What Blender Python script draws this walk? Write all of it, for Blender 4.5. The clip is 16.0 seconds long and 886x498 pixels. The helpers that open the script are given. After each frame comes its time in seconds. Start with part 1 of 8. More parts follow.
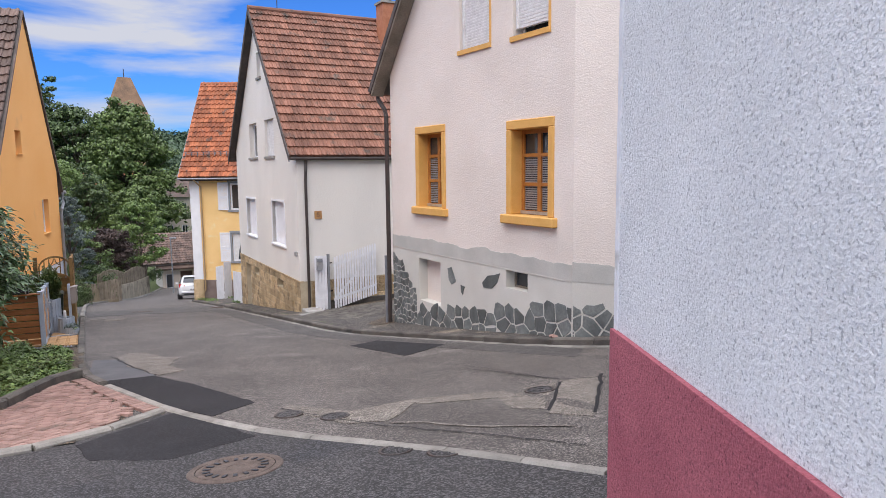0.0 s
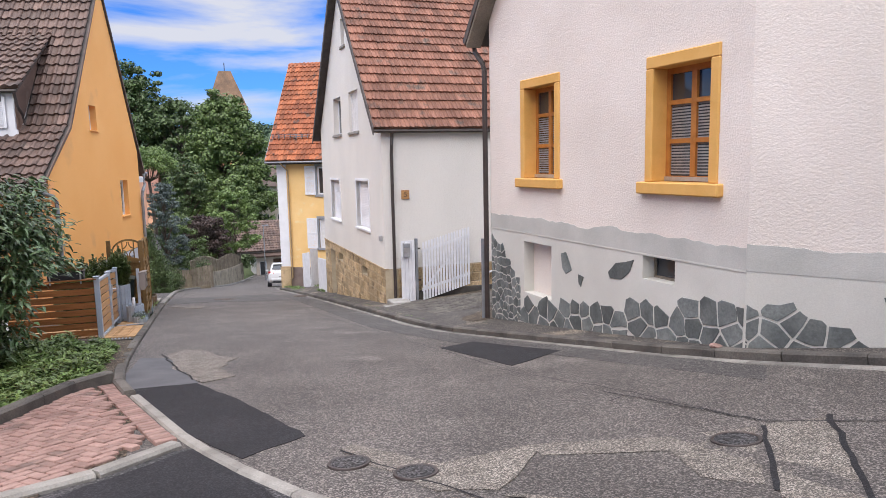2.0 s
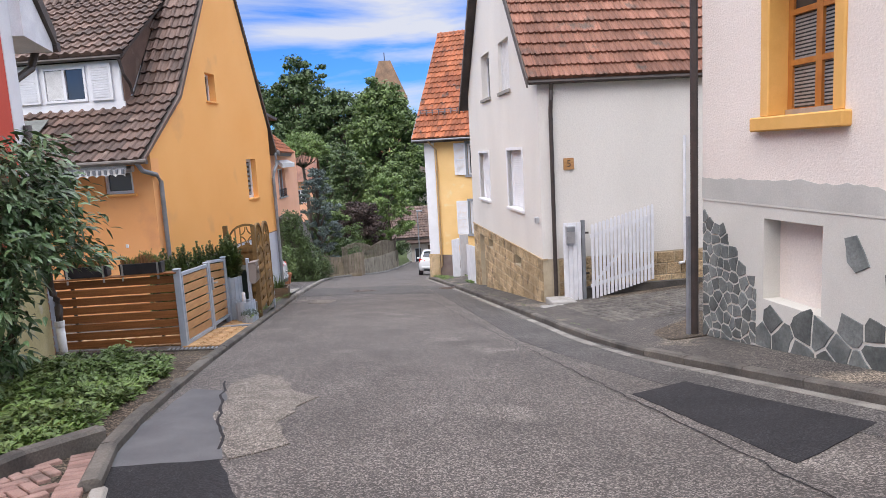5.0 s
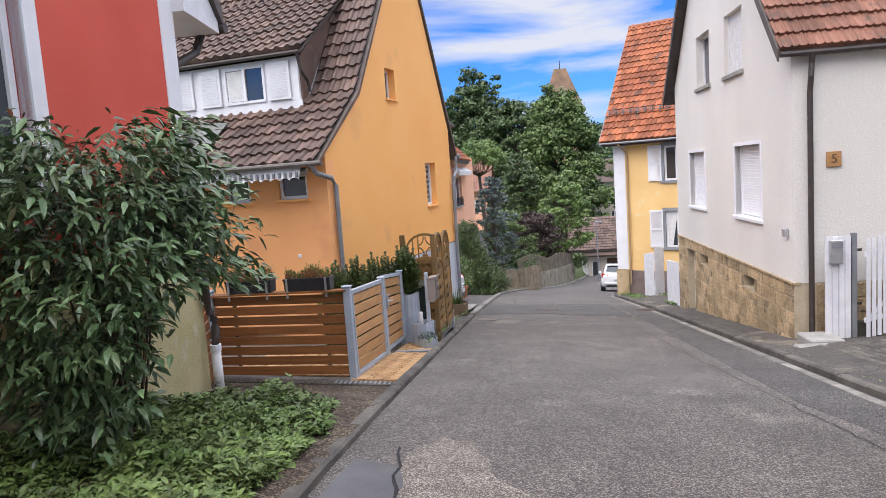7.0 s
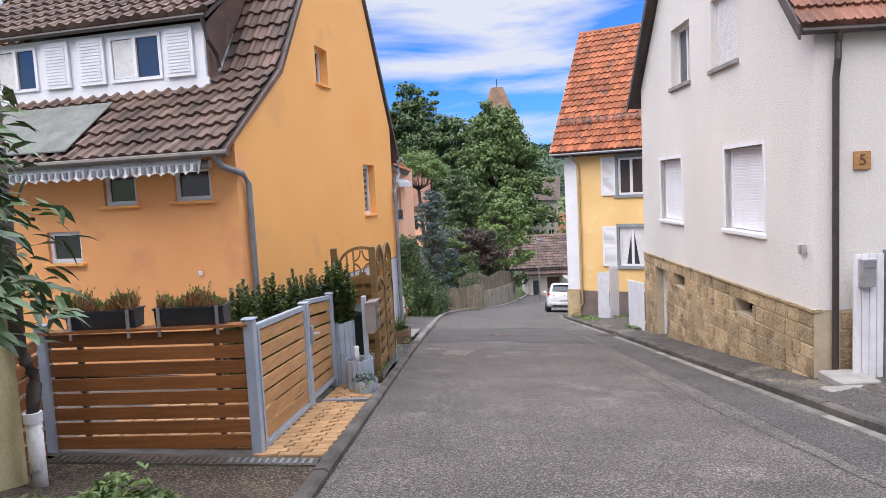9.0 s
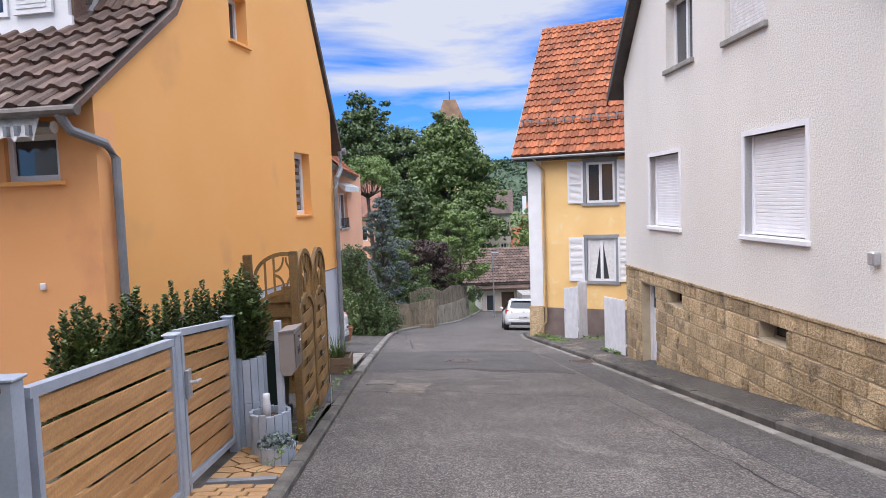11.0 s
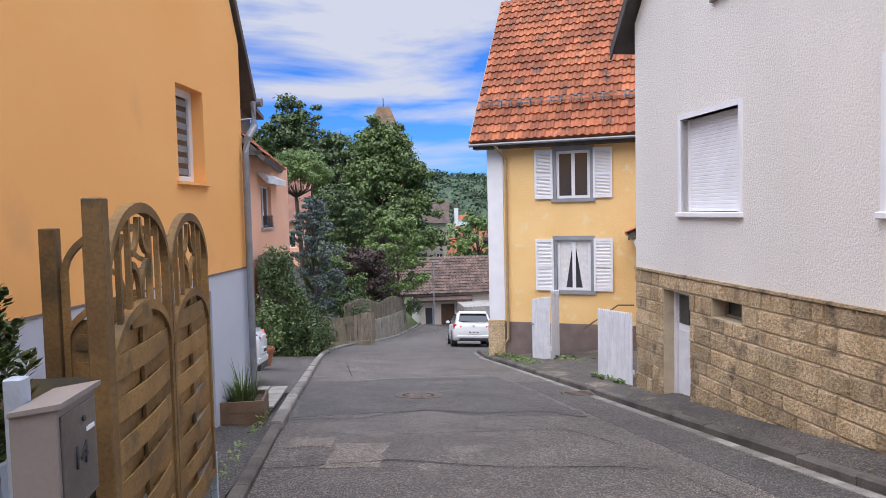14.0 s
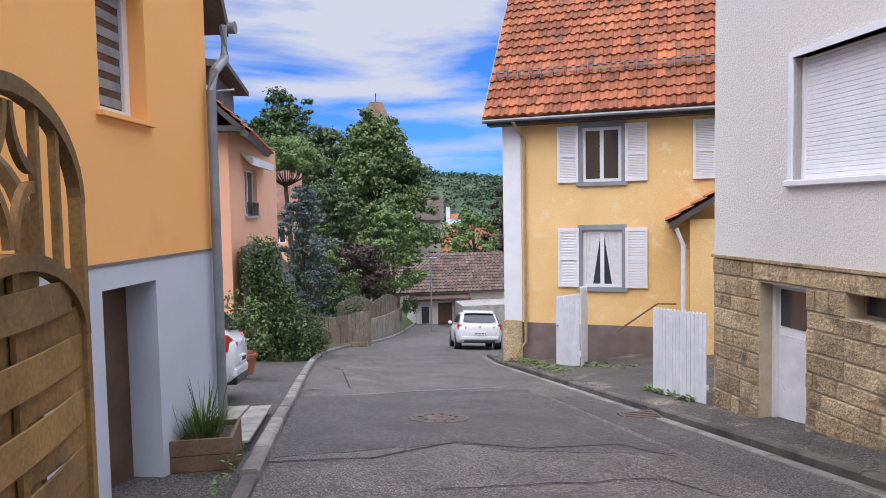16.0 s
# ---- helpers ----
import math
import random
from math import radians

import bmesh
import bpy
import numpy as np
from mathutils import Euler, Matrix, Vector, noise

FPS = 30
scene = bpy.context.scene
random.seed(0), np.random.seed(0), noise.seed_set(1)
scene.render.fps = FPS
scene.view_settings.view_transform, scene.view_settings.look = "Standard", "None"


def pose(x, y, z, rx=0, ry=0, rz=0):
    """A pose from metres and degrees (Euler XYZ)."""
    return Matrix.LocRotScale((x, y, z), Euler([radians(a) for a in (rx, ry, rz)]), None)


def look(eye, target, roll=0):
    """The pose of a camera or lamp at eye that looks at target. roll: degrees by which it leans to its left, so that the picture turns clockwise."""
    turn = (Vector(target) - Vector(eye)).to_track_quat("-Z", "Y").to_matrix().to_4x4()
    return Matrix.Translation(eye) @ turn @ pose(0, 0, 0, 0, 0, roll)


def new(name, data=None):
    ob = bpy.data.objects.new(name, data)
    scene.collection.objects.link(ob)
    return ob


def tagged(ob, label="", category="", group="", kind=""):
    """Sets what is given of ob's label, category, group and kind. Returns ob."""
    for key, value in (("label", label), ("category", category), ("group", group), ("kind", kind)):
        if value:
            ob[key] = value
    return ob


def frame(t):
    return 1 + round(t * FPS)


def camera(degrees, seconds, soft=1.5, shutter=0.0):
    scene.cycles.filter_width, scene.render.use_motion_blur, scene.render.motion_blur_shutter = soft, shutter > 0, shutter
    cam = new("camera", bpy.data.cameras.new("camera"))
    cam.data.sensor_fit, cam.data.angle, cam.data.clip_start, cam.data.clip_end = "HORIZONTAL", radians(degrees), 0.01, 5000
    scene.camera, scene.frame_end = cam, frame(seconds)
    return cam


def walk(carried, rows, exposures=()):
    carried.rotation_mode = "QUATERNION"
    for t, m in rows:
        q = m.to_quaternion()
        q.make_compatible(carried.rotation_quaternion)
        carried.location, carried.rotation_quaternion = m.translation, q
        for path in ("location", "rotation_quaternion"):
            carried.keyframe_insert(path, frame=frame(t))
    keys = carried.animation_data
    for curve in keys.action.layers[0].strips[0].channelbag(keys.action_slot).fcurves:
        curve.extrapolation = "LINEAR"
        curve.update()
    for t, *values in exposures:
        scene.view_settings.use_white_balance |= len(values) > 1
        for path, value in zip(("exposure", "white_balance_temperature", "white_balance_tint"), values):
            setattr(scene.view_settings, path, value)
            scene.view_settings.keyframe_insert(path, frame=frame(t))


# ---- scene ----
cam = camera(66.6, 16.0, soft=0.85)
METRES, EYE = 20.0, 1.5
ROWS = [
    (0.0, 0.0, 0.0, 0.0, -0.07, -6.72, 0.63),
    (0.5, -0.0035, 0.029, -0.0055, 1.85, -6.9, 0.71),
    (1.0, -0.0057, 0.0599, -0.0111, 3.84, -7.02, 0.92),
    (1.5, -0.012, 0.0887, -0.016, 5.74, -7.18, 1.07),
    (2.0, -0.0168, 0.1203, -0.0218, 7.55, -7.43, 1.24),
    (2.5, -0.0239, 0.1506, -0.0265, 8.48, -7.65, 1.5),
    (3.0, -0.0294, 0.1807, -0.0307, 8.87, -7.75, 1.62),
    (5.5, -0.0706, 0.3231, -0.0493, 26.46, -8.28, 3.71),
    (6.0, -0.0892, 0.3432, -0.051, 32.13, -8.04, 4.06),
    (6.5, -0.1063, 0.3642, -0.0532, 34.65, -7.24, 4.13),
    (7.0, -0.1282, 0.3864, -0.0565, 35.18, -6.25, 3.93),
    (7.5, -0.148, 0.4095, -0.0609, 34.95, -5.63, 3.86),
    (8.0, -0.1705, 0.4314, -0.0635, 33.71, -5.51, 3.6),
    (8.5, -0.1882, 0.4561, -0.0667, 31.8, -5.34, 3.25),
    (9.0, -0.2034, 0.482, -0.0699, 29.72, -5.08, 2.89),
    (9.5, -0.2208, 0.5101, -0.074, 28.03, -4.68, 2.57),
    (12.0, -0.3046, 0.6502, -0.0936, 24.37, -3.82, 1.68),
    (12.5, -0.3238, 0.6772, -0.0981, 23.43, -3.61, 1.5),
    (13.0, -0.3375, 0.7061, -0.1028, 22.22, -3.34, 1.48),
    (13.5, -0.3546, 0.7319, -0.1076, 20.63, -3.24, 1.33),
    (14.0, -0.3697, 0.7611, -0.1124, 19.74, -3.18, 1.29),
    (14.5, -0.3859, 0.7875, -0.1174, 18.96, -3.14, 1.25),
    (15.0, -0.4013, 0.8162, -0.1225, 18.71, -3.25, 0.98),
    (15.5, -0.4185, 0.8419, -0.1265, 18.63, -3.26, 1.0),
    (16.0, -0.4341, 0.8681, -0.1303, 18.97, -3.25, 1.05),
]
walk(cam, [(t, pose(METRES * x, METRES * y, EYE + METRES * z, 90 + pitch, roll, yaw)) for t, x, y, z, yaw, pitch, roll in ROWS], [(0.0, 0.49, 6950, 14.5), (1.5, 0.56, 6950, 14.5), (2.5, 0.68, 6950, 14.5), (5.5, 0.69, 6900, 14.5), (7.0, 0.75, 6900, 14.5), (9.5, 0.75, 6800, 15), (12.0, 0.6, 6700, 15.5), (16.0, 0.52, 6600, 16)])

# ---- sky, sun ----
SUN_ELEVATION, SUN_TURN = 54.0, 190.0
world = bpy.data.worlds.new("sky")
scene.world = world
world.use_nodes = True
wn, wl = world.node_tree.nodes, world.node_tree.links
wn.clear()
w_out = wn.new("ShaderNodeOutputWorld")
w_bg = wn.new("ShaderNodeBackground")
w_bg.inputs["Strength"].default_value = 0.12
w_sky = wn.new("ShaderNodeTexSky")
w_sky.sky_type = "NISHITA"
w_sky.sun_disc = False
w_sky.sun_elevation = radians(SUN_ELEVATION)
w_sky.sun_rotation = radians(SUN_TURN)
w_sky.dust_density = 0.6
w_sky.ozone_density = 2.5
w_co = wn.new("ShaderNodeTexCoord")
w_map = wn.new("ShaderNodeMapping")
w_map.inputs["Scale"].default_value = (1.6, 1.6, 9.0)
w_map.inputs["Rotation"].default_value = (radians(4), radians(-5), radians(20))
w_noise = wn.new("ShaderNodeTexNoise")
w_noise.inputs["Scale"].default_value = 1.7
w_noise.inputs["Detail"].default_value = 9.0
w_noise.inputs["Roughness"].default_value = 0.55
w_noise.inputs["Distortion"].default_value = 0.35
w_ramp = wn.new("ShaderNodeValToRGB")
w_ramp.color_ramp.elements[0].position, w_ramp.color_ramp.elements[1].position = 0.44, 0.64
w_sep = wn.new("ShaderNodeSeparateXYZ")
w_up = wn.new("ShaderNodeMapRange")
w_up.inputs["From Min"].default_value, w_up.inputs["From Max"].default_value = 0.2, 0.75
w_up.inputs["To Min"].default_value, w_up.inputs["To Max"].default_value = 0.0, 0.34
w_add = wn.new("ShaderNodeMath")
w_deep = wn.new("ShaderNodeMix")
w_deep.data_type, w_deep.blend_type = "RGBA", "MULTIPLY"
w_deep.inputs[0].default_value = 1.0
w_deep.inputs[7].default_value = (0.16, 0.46, 1.0, 1)
w_mix = wn.new("ShaderNodeMix")
w_mix.data_type = "RGBA"
wl.new(w_co.outputs["Generated"], w_map.inputs["Vector"])
wl.new(w_map.outputs["Vector"], w_noise.inputs["Vector"])
wl.new(w_co.outputs["Generated"], w_sep.inputs["Vector"])
wl.new(w_sep.outputs["Z"], w_up.inputs["Value"])
wl.new(w_noise.outputs["Fac"], w_add.inputs[0])
wl.new(w_up.outputs["Result"], w_add.inputs[1])
wl.new(w_add.outputs["Value"], w_ramp.inputs["Fac"])
wl.new(w_sky.outputs["Color"], w_deep.inputs[6])
w_bright = wn.new("ShaderNodeMapRange")
w_bright.inputs["From Min"].default_value, w_bright.inputs["From Max"].default_value = 0.3, 0.85
w_bright.inputs["To Min"].default_value, w_bright.inputs["To Max"].default_value = 1.0, 3.5
w_cloud = wn.new("ShaderNodeMix")
w_cloud.data_type, w_cloud.blend_type = "RGBA", "MULTIPLY"
w_cloud.inputs[0].default_value = 1.0
w_cloud.inputs[6].default_value = (3.6, 4.0, 4.75, 1)
wl.new(w_sep.outputs["Z"], w_bright.inputs["Value"])
wl.new(w_bright.outputs["Result"], w_cloud.inputs[7])
wl.new(w_cloud.outputs[2], w_mix.inputs[7])
wl.new(w_ramp.outputs["Color"], w_mix.inputs[0])
wl.new(w_deep.outputs[2], w_mix.inputs[6])
wl.new(w_mix.outputs[2], w_bg.inputs["Color"])
wl.new(w_bg.outputs["Background"], w_out.inputs["Surface"])

sun = new("sun", bpy.data.lights.new("sun", "SUN"))
sun.data.energy, sun.data.angle, sun.data.color = 1.5, radians(60), (1.0, 0.96, 0.92)
sun_way = Vector((math.sin(radians(SUN_TURN)) * math.cos(radians(SUN_ELEVATION)), math.cos(radians(SUN_TURN)) * math.cos(radians(SUN_ELEVATION)), math.sin(radians(SUN_ELEVATION))))
sun.matrix_world = look(sun_way * 60, (0, 0, 0))

# ---- materials ----
def mat(name, a, b, scale=3.0, rough=0.8, bump=0.2, fine=60.0, metal=0.0, rand=0.0, speck=0.12, stain_or_pits=None, depth=0.01, island=False, streak=0.0, chips=0.0):
    m = bpy.data.materials.new(name)
    m.use_nodes = True
    n, l = m.node_tree.nodes, m.node_tree.links
    bsdf = n["Principled BSDF"]
    geo = n.new("ShaderNodeNewGeometry")
    big = n.new("ShaderNodeTexNoise")
    big.inputs["Scale"].default_value, big.inputs["Detail"].default_value = scale, 5.0
    small = n.new("ShaderNodeTexNoise")
    small.inputs["Scale"].default_value, small.inputs["Detail"].default_value = fine, 4.0
    small.inputs["Roughness"].default_value = 0.65
    l.new(geo.outputs["Position"], small.inputs["Vector"])
    if streak:
        mp = n.new("ShaderNodeMapping")
        mp.inputs["Scale"].default_value = (1.0, 1.0, streak)
        l.new(geo.outputs["Position"], mp.inputs["Vector"])
        l.new(mp.outputs["Vector"], big.inputs["Vector"])
    else:
        l.new(geo.outputs["Position"], big.inputs["Vector"])
    spread = n.new("ShaderNodeMapRange")
    spread.inputs["From Min"].default_value, spread.inputs["From Max"].default_value = 0.32, 0.68
    l.new(big.outputs["Fac"], spread.inputs["Value"])
    mix = n.new("ShaderNodeMix")
    mix.data_type = "RGBA"
    mix.inputs[6].default_value, mix.inputs[7].default_value = (*a, 1), (*b, 1)
    l.new(spread.outputs["Result"], mix.inputs[0])
    out = mix.outputs[2]
    if stain_or_pits:
        st = n.new("ShaderNodeTexNoise")
        st.inputs["Scale"].default_value, st.inputs["Detail"].default_value = stain_or_pits[1], 7.0
        l.new(geo.outputs["Position"], st.inputs["Vector"])
        sr = n.new("ShaderNodeMapRange")
        sr.inputs["From Min"].default_value, sr.inputs["From Max"].default_value = stain_or_pits[2], stain_or_pits[2] + 0.12
        l.new(st.outputs["Fac"], sr.inputs["Value"])
        sm = n.new("ShaderNodeMix")
        sm.data_type = "RGBA"
        sm.inputs[7].default_value = (*stain_or_pits[0], 1)
        l.new(sr.outputs["Result"], sm.inputs[0])
        l.new(out, sm.inputs[6])
        out = sm.outputs[2]
    hsv = n.new("ShaderNodeHueSaturation")
    l.new(out, hsv.inputs["Color"])
    val = n.new("ShaderNodeMapRange")
    val.inputs["From Min"].default_value, val.inputs["From Max"].default_value = 0.3, 0.7
    val.inputs["To Min"].default_value, val.inputs["To Max"].default_value = 1 - speck, 1 + speck
    l.new(small.outputs["Fac"], val.inputs["Value"])
    value = val.outputs["Result"]
    if rand:
        info = n.new("ShaderNodeNewGeometry" if island else "ShaderNodeObjectInfo")
        rr = n.new("ShaderNodeMapRange")
        rr.inputs["To Min"].default_value, rr.inputs["To Max"].default_value = 1 - rand, 1 + rand
        l.new(info.outputs["Random Per Island" if island else "Random"], rr.inputs["Value"])
        mul = n.new("ShaderNodeMath")
        mul.operation = "MULTIPLY"
        l.new(value, mul.inputs[0])
        l.new(rr.outputs["Result"], mul.inputs[1])
        value = mul.outputs["Value"]
    if chips:
        vor = n.new("ShaderNodeTexVoronoi")
        vor.inputs["Scale"].default_value = chips
        l.new(geo.outputs["Position"], vor.inputs["Vector"])
        sep = n.new("ShaderNodeSeparateColor")
        l.new(vor.outputs["Color"], sep.inputs["Color"])
        cr = n.new("ShaderNodeValToRGB")
        cr.color_ramp.elements[0].position, cr.color_ramp.elements[0].color = 0.0, (0.13, 0.13, 0.13, 1)
        cr.color_ramp.elements[1].position, cr.color_ramp.elements[1].color = 1.0, (1.0, 1.0, 1.0, 1)
        mid = cr.color_ramp.elements.new(0.55)
        mid.color = (0.28, 0.28, 0.28, 1)
        pale = cr.color_ramp.elements.new(0.8)
        pale.color = (0.74, 0.74, 0.74, 1)
        l.new(sep.outputs["Red"], cr.inputs["Fac"])
        scl = n.new("ShaderNodeMath")
        scl.operation = "MULTIPLY"
        scl.inputs[1].default_value = 2.3
        l.new(cr.outputs["Color"], scl.inputs[0])
        mul2 = n.new("ShaderNodeMath")
        mul2.operation = "MULTIPLY"
        l.new(value, mul2.inputs[0])
        l.new(scl.outputs["Value"], mul2.inputs[1])
        value = mul2.outputs["Value"]
    l.new(value, hsv.inputs["Value"])
    l.new(hsv.outputs["Color"], bsdf.inputs["Base Color"])
    bsdf.inputs["Roughness"].default_value, bsdf.inputs["Metallic"].default_value = rough, metal
    if bump:
        bp = n.new("ShaderNodeBump")
        bp.inputs["Strength"].default_value, bp.inputs["Distance"].default_value = bump, depth
        l.new(small.outputs["Fac"], bp.inputs["Height"])
        l.new(bp.outputs["Normal"], bsdf.inputs["Normal"])
    return m


def glass_mat(name, tint, rough=0.04):
    m = bpy.data.materials.new(name)
    m.use_nodes = True
    b = m.node_tree.nodes["Principled BSDF"]
    b.inputs["Base Color"].default_value = (*tint, 1)
    b.inputs["Roughness"].default_value = rough
    b.inputs["Specular IOR Level"].default_value = 0.9
    return m


M_ASPHALT = mat("asphalt", (0.084, 0.074, 0.067), (0.130, 0.115, 0.104), 0.9, 0.8, 0.8, 62, speck=0.45, chips=105.0, stain_or_pits=((0.155, 0.138, 0.124), 1.3, 0.58), depth=0.006)
M_ASPHALT_NEW = mat("asphalt_new", (0.011, 0.011, 0.013), (0.021, 0.020, 0.023), 2.0, 0.95, 0.5, 120, speck=0.35, depth=0.004, chips=130.0, stain_or_pits=((0.05, 0.048, 0.048), 2.5, 0.66))
M_ASPHALT_DARK = mat("asphalt_old_dark", (0.036, 0.035, 0.037), (0.062, 0.058, 0.058), 0.8, 0.85, 0.7, 70, speck=0.4, chips=80.0, stain_or_pits=((0.035, 0.036, 0.041), 0.7, 0.56), depth=0.005)
M_PAVEMENT = mat("pavement_asphalt", (0.056, 0.050, 0.046), (0.098, 0.086, 0.076), 1.4, 0.9, 0.4, 110, speck=0.3, depth=0.004, chips=95.0, stain_or_pits=((0.21, 0.175, 0.135), 1.1, 0.57))
M_ASPHALT_MID = mat("asphalt_mid", (0.062, 0.057, 0.054), (0.094, 0.087, 0.082), 1.2, 0.85, 0.4, 120, speck=0.3, depth=0.004, chips=95.0)
M_ASPHALT_GREY = mat("asphalt_smooth_grey", (0.085, 0.086, 0.092), (0.125, 0.125, 0.13), 2.5, 0.85, 0.3, 120, speck=0.2, depth=0.003)
M_TAN = mat("asphalt_worn", (0.145, 0.127, 0.108), (0.215, 0.192, 0.165), 5.0, 0.9, 0.5, 110, speck=0.3, depth=0.005, chips=130.0)
M_CONCRETE = mat("concrete", (0.24, 0.23, 0.21), (0.36, 0.35, 0.33), 3.0, 0.9, 0.3, 70, speck=0.2, rand=0.15, stain_or_pits=((0.12, 0.12, 0.1), 2.0, 0.62))
M_KERB = mat("kerb_stone", (0.06, 0.055, 0.05), (0.135, 0.122, 0.105), 3.0, 0.9, 0.4, 60, speck=0.3, rand=0.2)
M_GUTTER = mat("gutter_stone", (0.20, 0.187, 0.165), (0.31, 0.293, 0.262), 4.0, 0.85, 0.3, 80, speck=0.2, rand=0.15)
M_PAVER = mat("paver_red", (0.24, 0.145, 0.12), (0.34, 0.22, 0.185), 6.0, 0.9, 0.3, 120, speck=0.2, rand=0.2, stain_or_pits=((0.12, 0.09, 0.075), 2.2, 0.58))
M_PAVER_YELLOW = mat("paver_yellow", (0.37, 0.21, 0.095), (0.48, 0.295, 0.145), 5.0, 0.85, 0.3, 120, speck=0.2, rand=0.15)
M_SOIL = mat("soil", (0.062, 0.046, 0.032), (0.125, 0.096, 0.067), 2.5, 0.95, 0.8, 40, speck=0.4, depth=0.03, chips=70.0)
M_GRASSY = mat("meadow", (0.06, 0.09, 0.03), (0.10, 0.13, 0.05), 0.4, 0.95, 0.6, 8, speck=0.4, depth=0.1)
M_CREAM = mat("render_cream", (0.72, 0.65, 0.59), (0.80, 0.73, 0.67), 0.8, 0.9, 0.8, 40, speck=0.06, depth=0.012)
M_BAND = mat("render_grey_band", (0.43, 0.43, 0.40), (0.52, 0.515, 0.48), 2.0, 0.9, 0.4, 60, speck=0.08, depth=0.006)
M_CREAM_BASE = mat("render_grey_base", (0.53, 0.52, 0.475), (0.62, 0.61, 0.56), 1.0, 0.9, 0.35, 70, speck=0.07, depth=0.006)
M_WHITE_WALL = mat("render_white", (0.67, 0.65, 0.61), (0.75, 0.725, 0.68), 0.7, 0.9, 0.8, 36, speck=0.06, depth=0.015, streak=0.35)
# Rough grey and wine render: shaded pits put into the colour as dark specks
M_GREY_WALL = mat("render_blue_grey", (0.70, 0.71, 0.725), (0.78, 0.785, 0.80), 2.0, 0.9, 0.6, 70, speck=0.12, depth=0.014, stain_or_pits=((0.42, 0.43, 0.45), 85.0, 0.56))
M_WINE = mat("render_wine", (0.38, 0.095, 0.125), (0.45, 0.125, 0.155), 3.0, 0.9, 0.7, 70, speck=0.2, depth=0.016, stain_or_pits=((0.20, 0.045, 0.065), 75.0, 0.57))
M_ORANGE = mat("render_orange", (0.92, 0.45, 0.14), (0.96, 0.50, 0.175), 0.6, 0.9, 0.25, 120, speck=0.04, depth=0.004, stain_or_pits=((0.82, 0.42, 0.16), 0.9, 0.62))
# South wall: the gable's orange again, its duller shaded tone put into the colour
M_ORANGE_SOUTH = mat("render_orange_shaded", (0.88, 0.405, 0.155), (0.93, 0.45, 0.185), 0.7, 0.9, 0.25, 120, speck=0.05, depth=0.004, stain_or_pits=((0.78, 0.35, 0.16), 1.1, 0.6))
M_BLUE_BASE = mat("render_pale_blue", (0.50, 0.54, 0.62), (0.56, 0.60, 0.68), 1.0, 0.9, 0.3, 90, speck=0.05, depth=0.005)
M_YELLOW = mat("render_yellow", (0.80, 0.52, 0.215), (0.87, 0.59, 0.265), 1.0, 0.9, 0.6, 30, speck=0.1, depth=0.015, stain_or_pits=((0.84, 0.66, 0.36), 2.6, 0.6))
M_PINK = mat("render_pink", (0.80, 0.41, 0.25), (0.86, 0.46, 0.30), 0.8, 0.9, 0.3, 80, speck=0.05)
M_RED = mat("render_red", (0.60, 0.085, 0.055), (0.66, 0.105, 0.07), 1.2, 0.85, 0.2, 120, speck=0.06, depth=0.004)
M_WHITE = mat("white_paint", (0.74, 0.75, 0.78), (0.80, 0.81, 0.84), 3.0, 0.5, 0.05, 50, speck=0.03)
M_WHITE_OLD = mat("white_paint_old", (0.66, 0.67, 0.70), (0.78, 0.79, 0.82), 5.0, 0.6, 0.15, 60, speck=0.07, stain_or_pits=((0.45, 0.44, 0.40), 5.0, 0.68))
M_OCHRE = mat("ochre_paint", (0.66, 0.36, 0.095), (0.74, 0.42, 0.13), 4.0, 0.7, 0.15, 90, speck=0.06, depth=0.004)
M_TIMBER_WIN = mat("window_timber", (0.36, 0.13, 0.025), (0.46, 0.19, 0.045), 8.0, 0.45, 0.1, 70, speck=0.12)
M_SANDSTONE = mat("sandstone", (0.39, 0.28, 0.155), (0.54, 0.41, 0.255), 2.6, 0.95, 1.0, 26, speck=0.4, rand=0.26, depth=0.05, stain_or_pits=((0.22, 0.165, 0.105), 3.2, 0.57))
M_MORTAR = mat("mortar", (0.40, 0.33, 0.23), (0.50, 0.43, 0.31), 4.0, 0.95, 0.4, 60)
M_SLATE = mat("slate", (0.085, 0.096, 0.094), (0.175, 0.19, 0.182), 3.0, 0.75, 0.5, 30, speck=0.25, rand=0.35, depth=0.01)
M_TILE_H2 = mat("tile_brown_red", (0.175, 0.078, 0.052), (0.285, 0.132, 0.088), 1.2, 0.8, 0.4, 40, speck=0.25, rand=0.3, stain_or_pits=((0.10, 0.07, 0.055), 2.2, 0.58))
M_TILE_H2S = mat("tile_brown_red_far", (0.175, 0.078, 0.052), (0.285, 0.132, 0.088), 1.2, 0.8, 0.4, 40, speck=0.25, rand=0.3, stain_or_pits=((0.10, 0.07, 0.055), 2.2, 0.58), island=True)
M_TILE_Y = mat("tile_orange", (0.27, 0.082, 0.037), (0.39, 0.13, 0.056), 0.9, 0.8, 0.3, 40, speck=0.2, rand=0.34, stain_or_pits=((0.12, 0.068, 0.05), 3.2, 0.58))
M_TILE_YS = mat("tile_orange_far", (0.27, 0.082, 0.037), (0.39, 0.13, 0.056), 0.9, 0.8, 0.3, 40, speck=0.2, rand=0.34, stain_or_pits=((0.12, 0.068, 0.05), 3.2, 0.58), island=True)
M_TILE_O = mat("tile_dark_brown", (0.08, 0.05, 0.04), (0.16, 0.10, 0.077), 1.5, 0.65, 0.4, 40, speck=0.25, rand=0.32, stain_or_pits=((0.20, 0.15, 0.12), 2.4, 0.62))
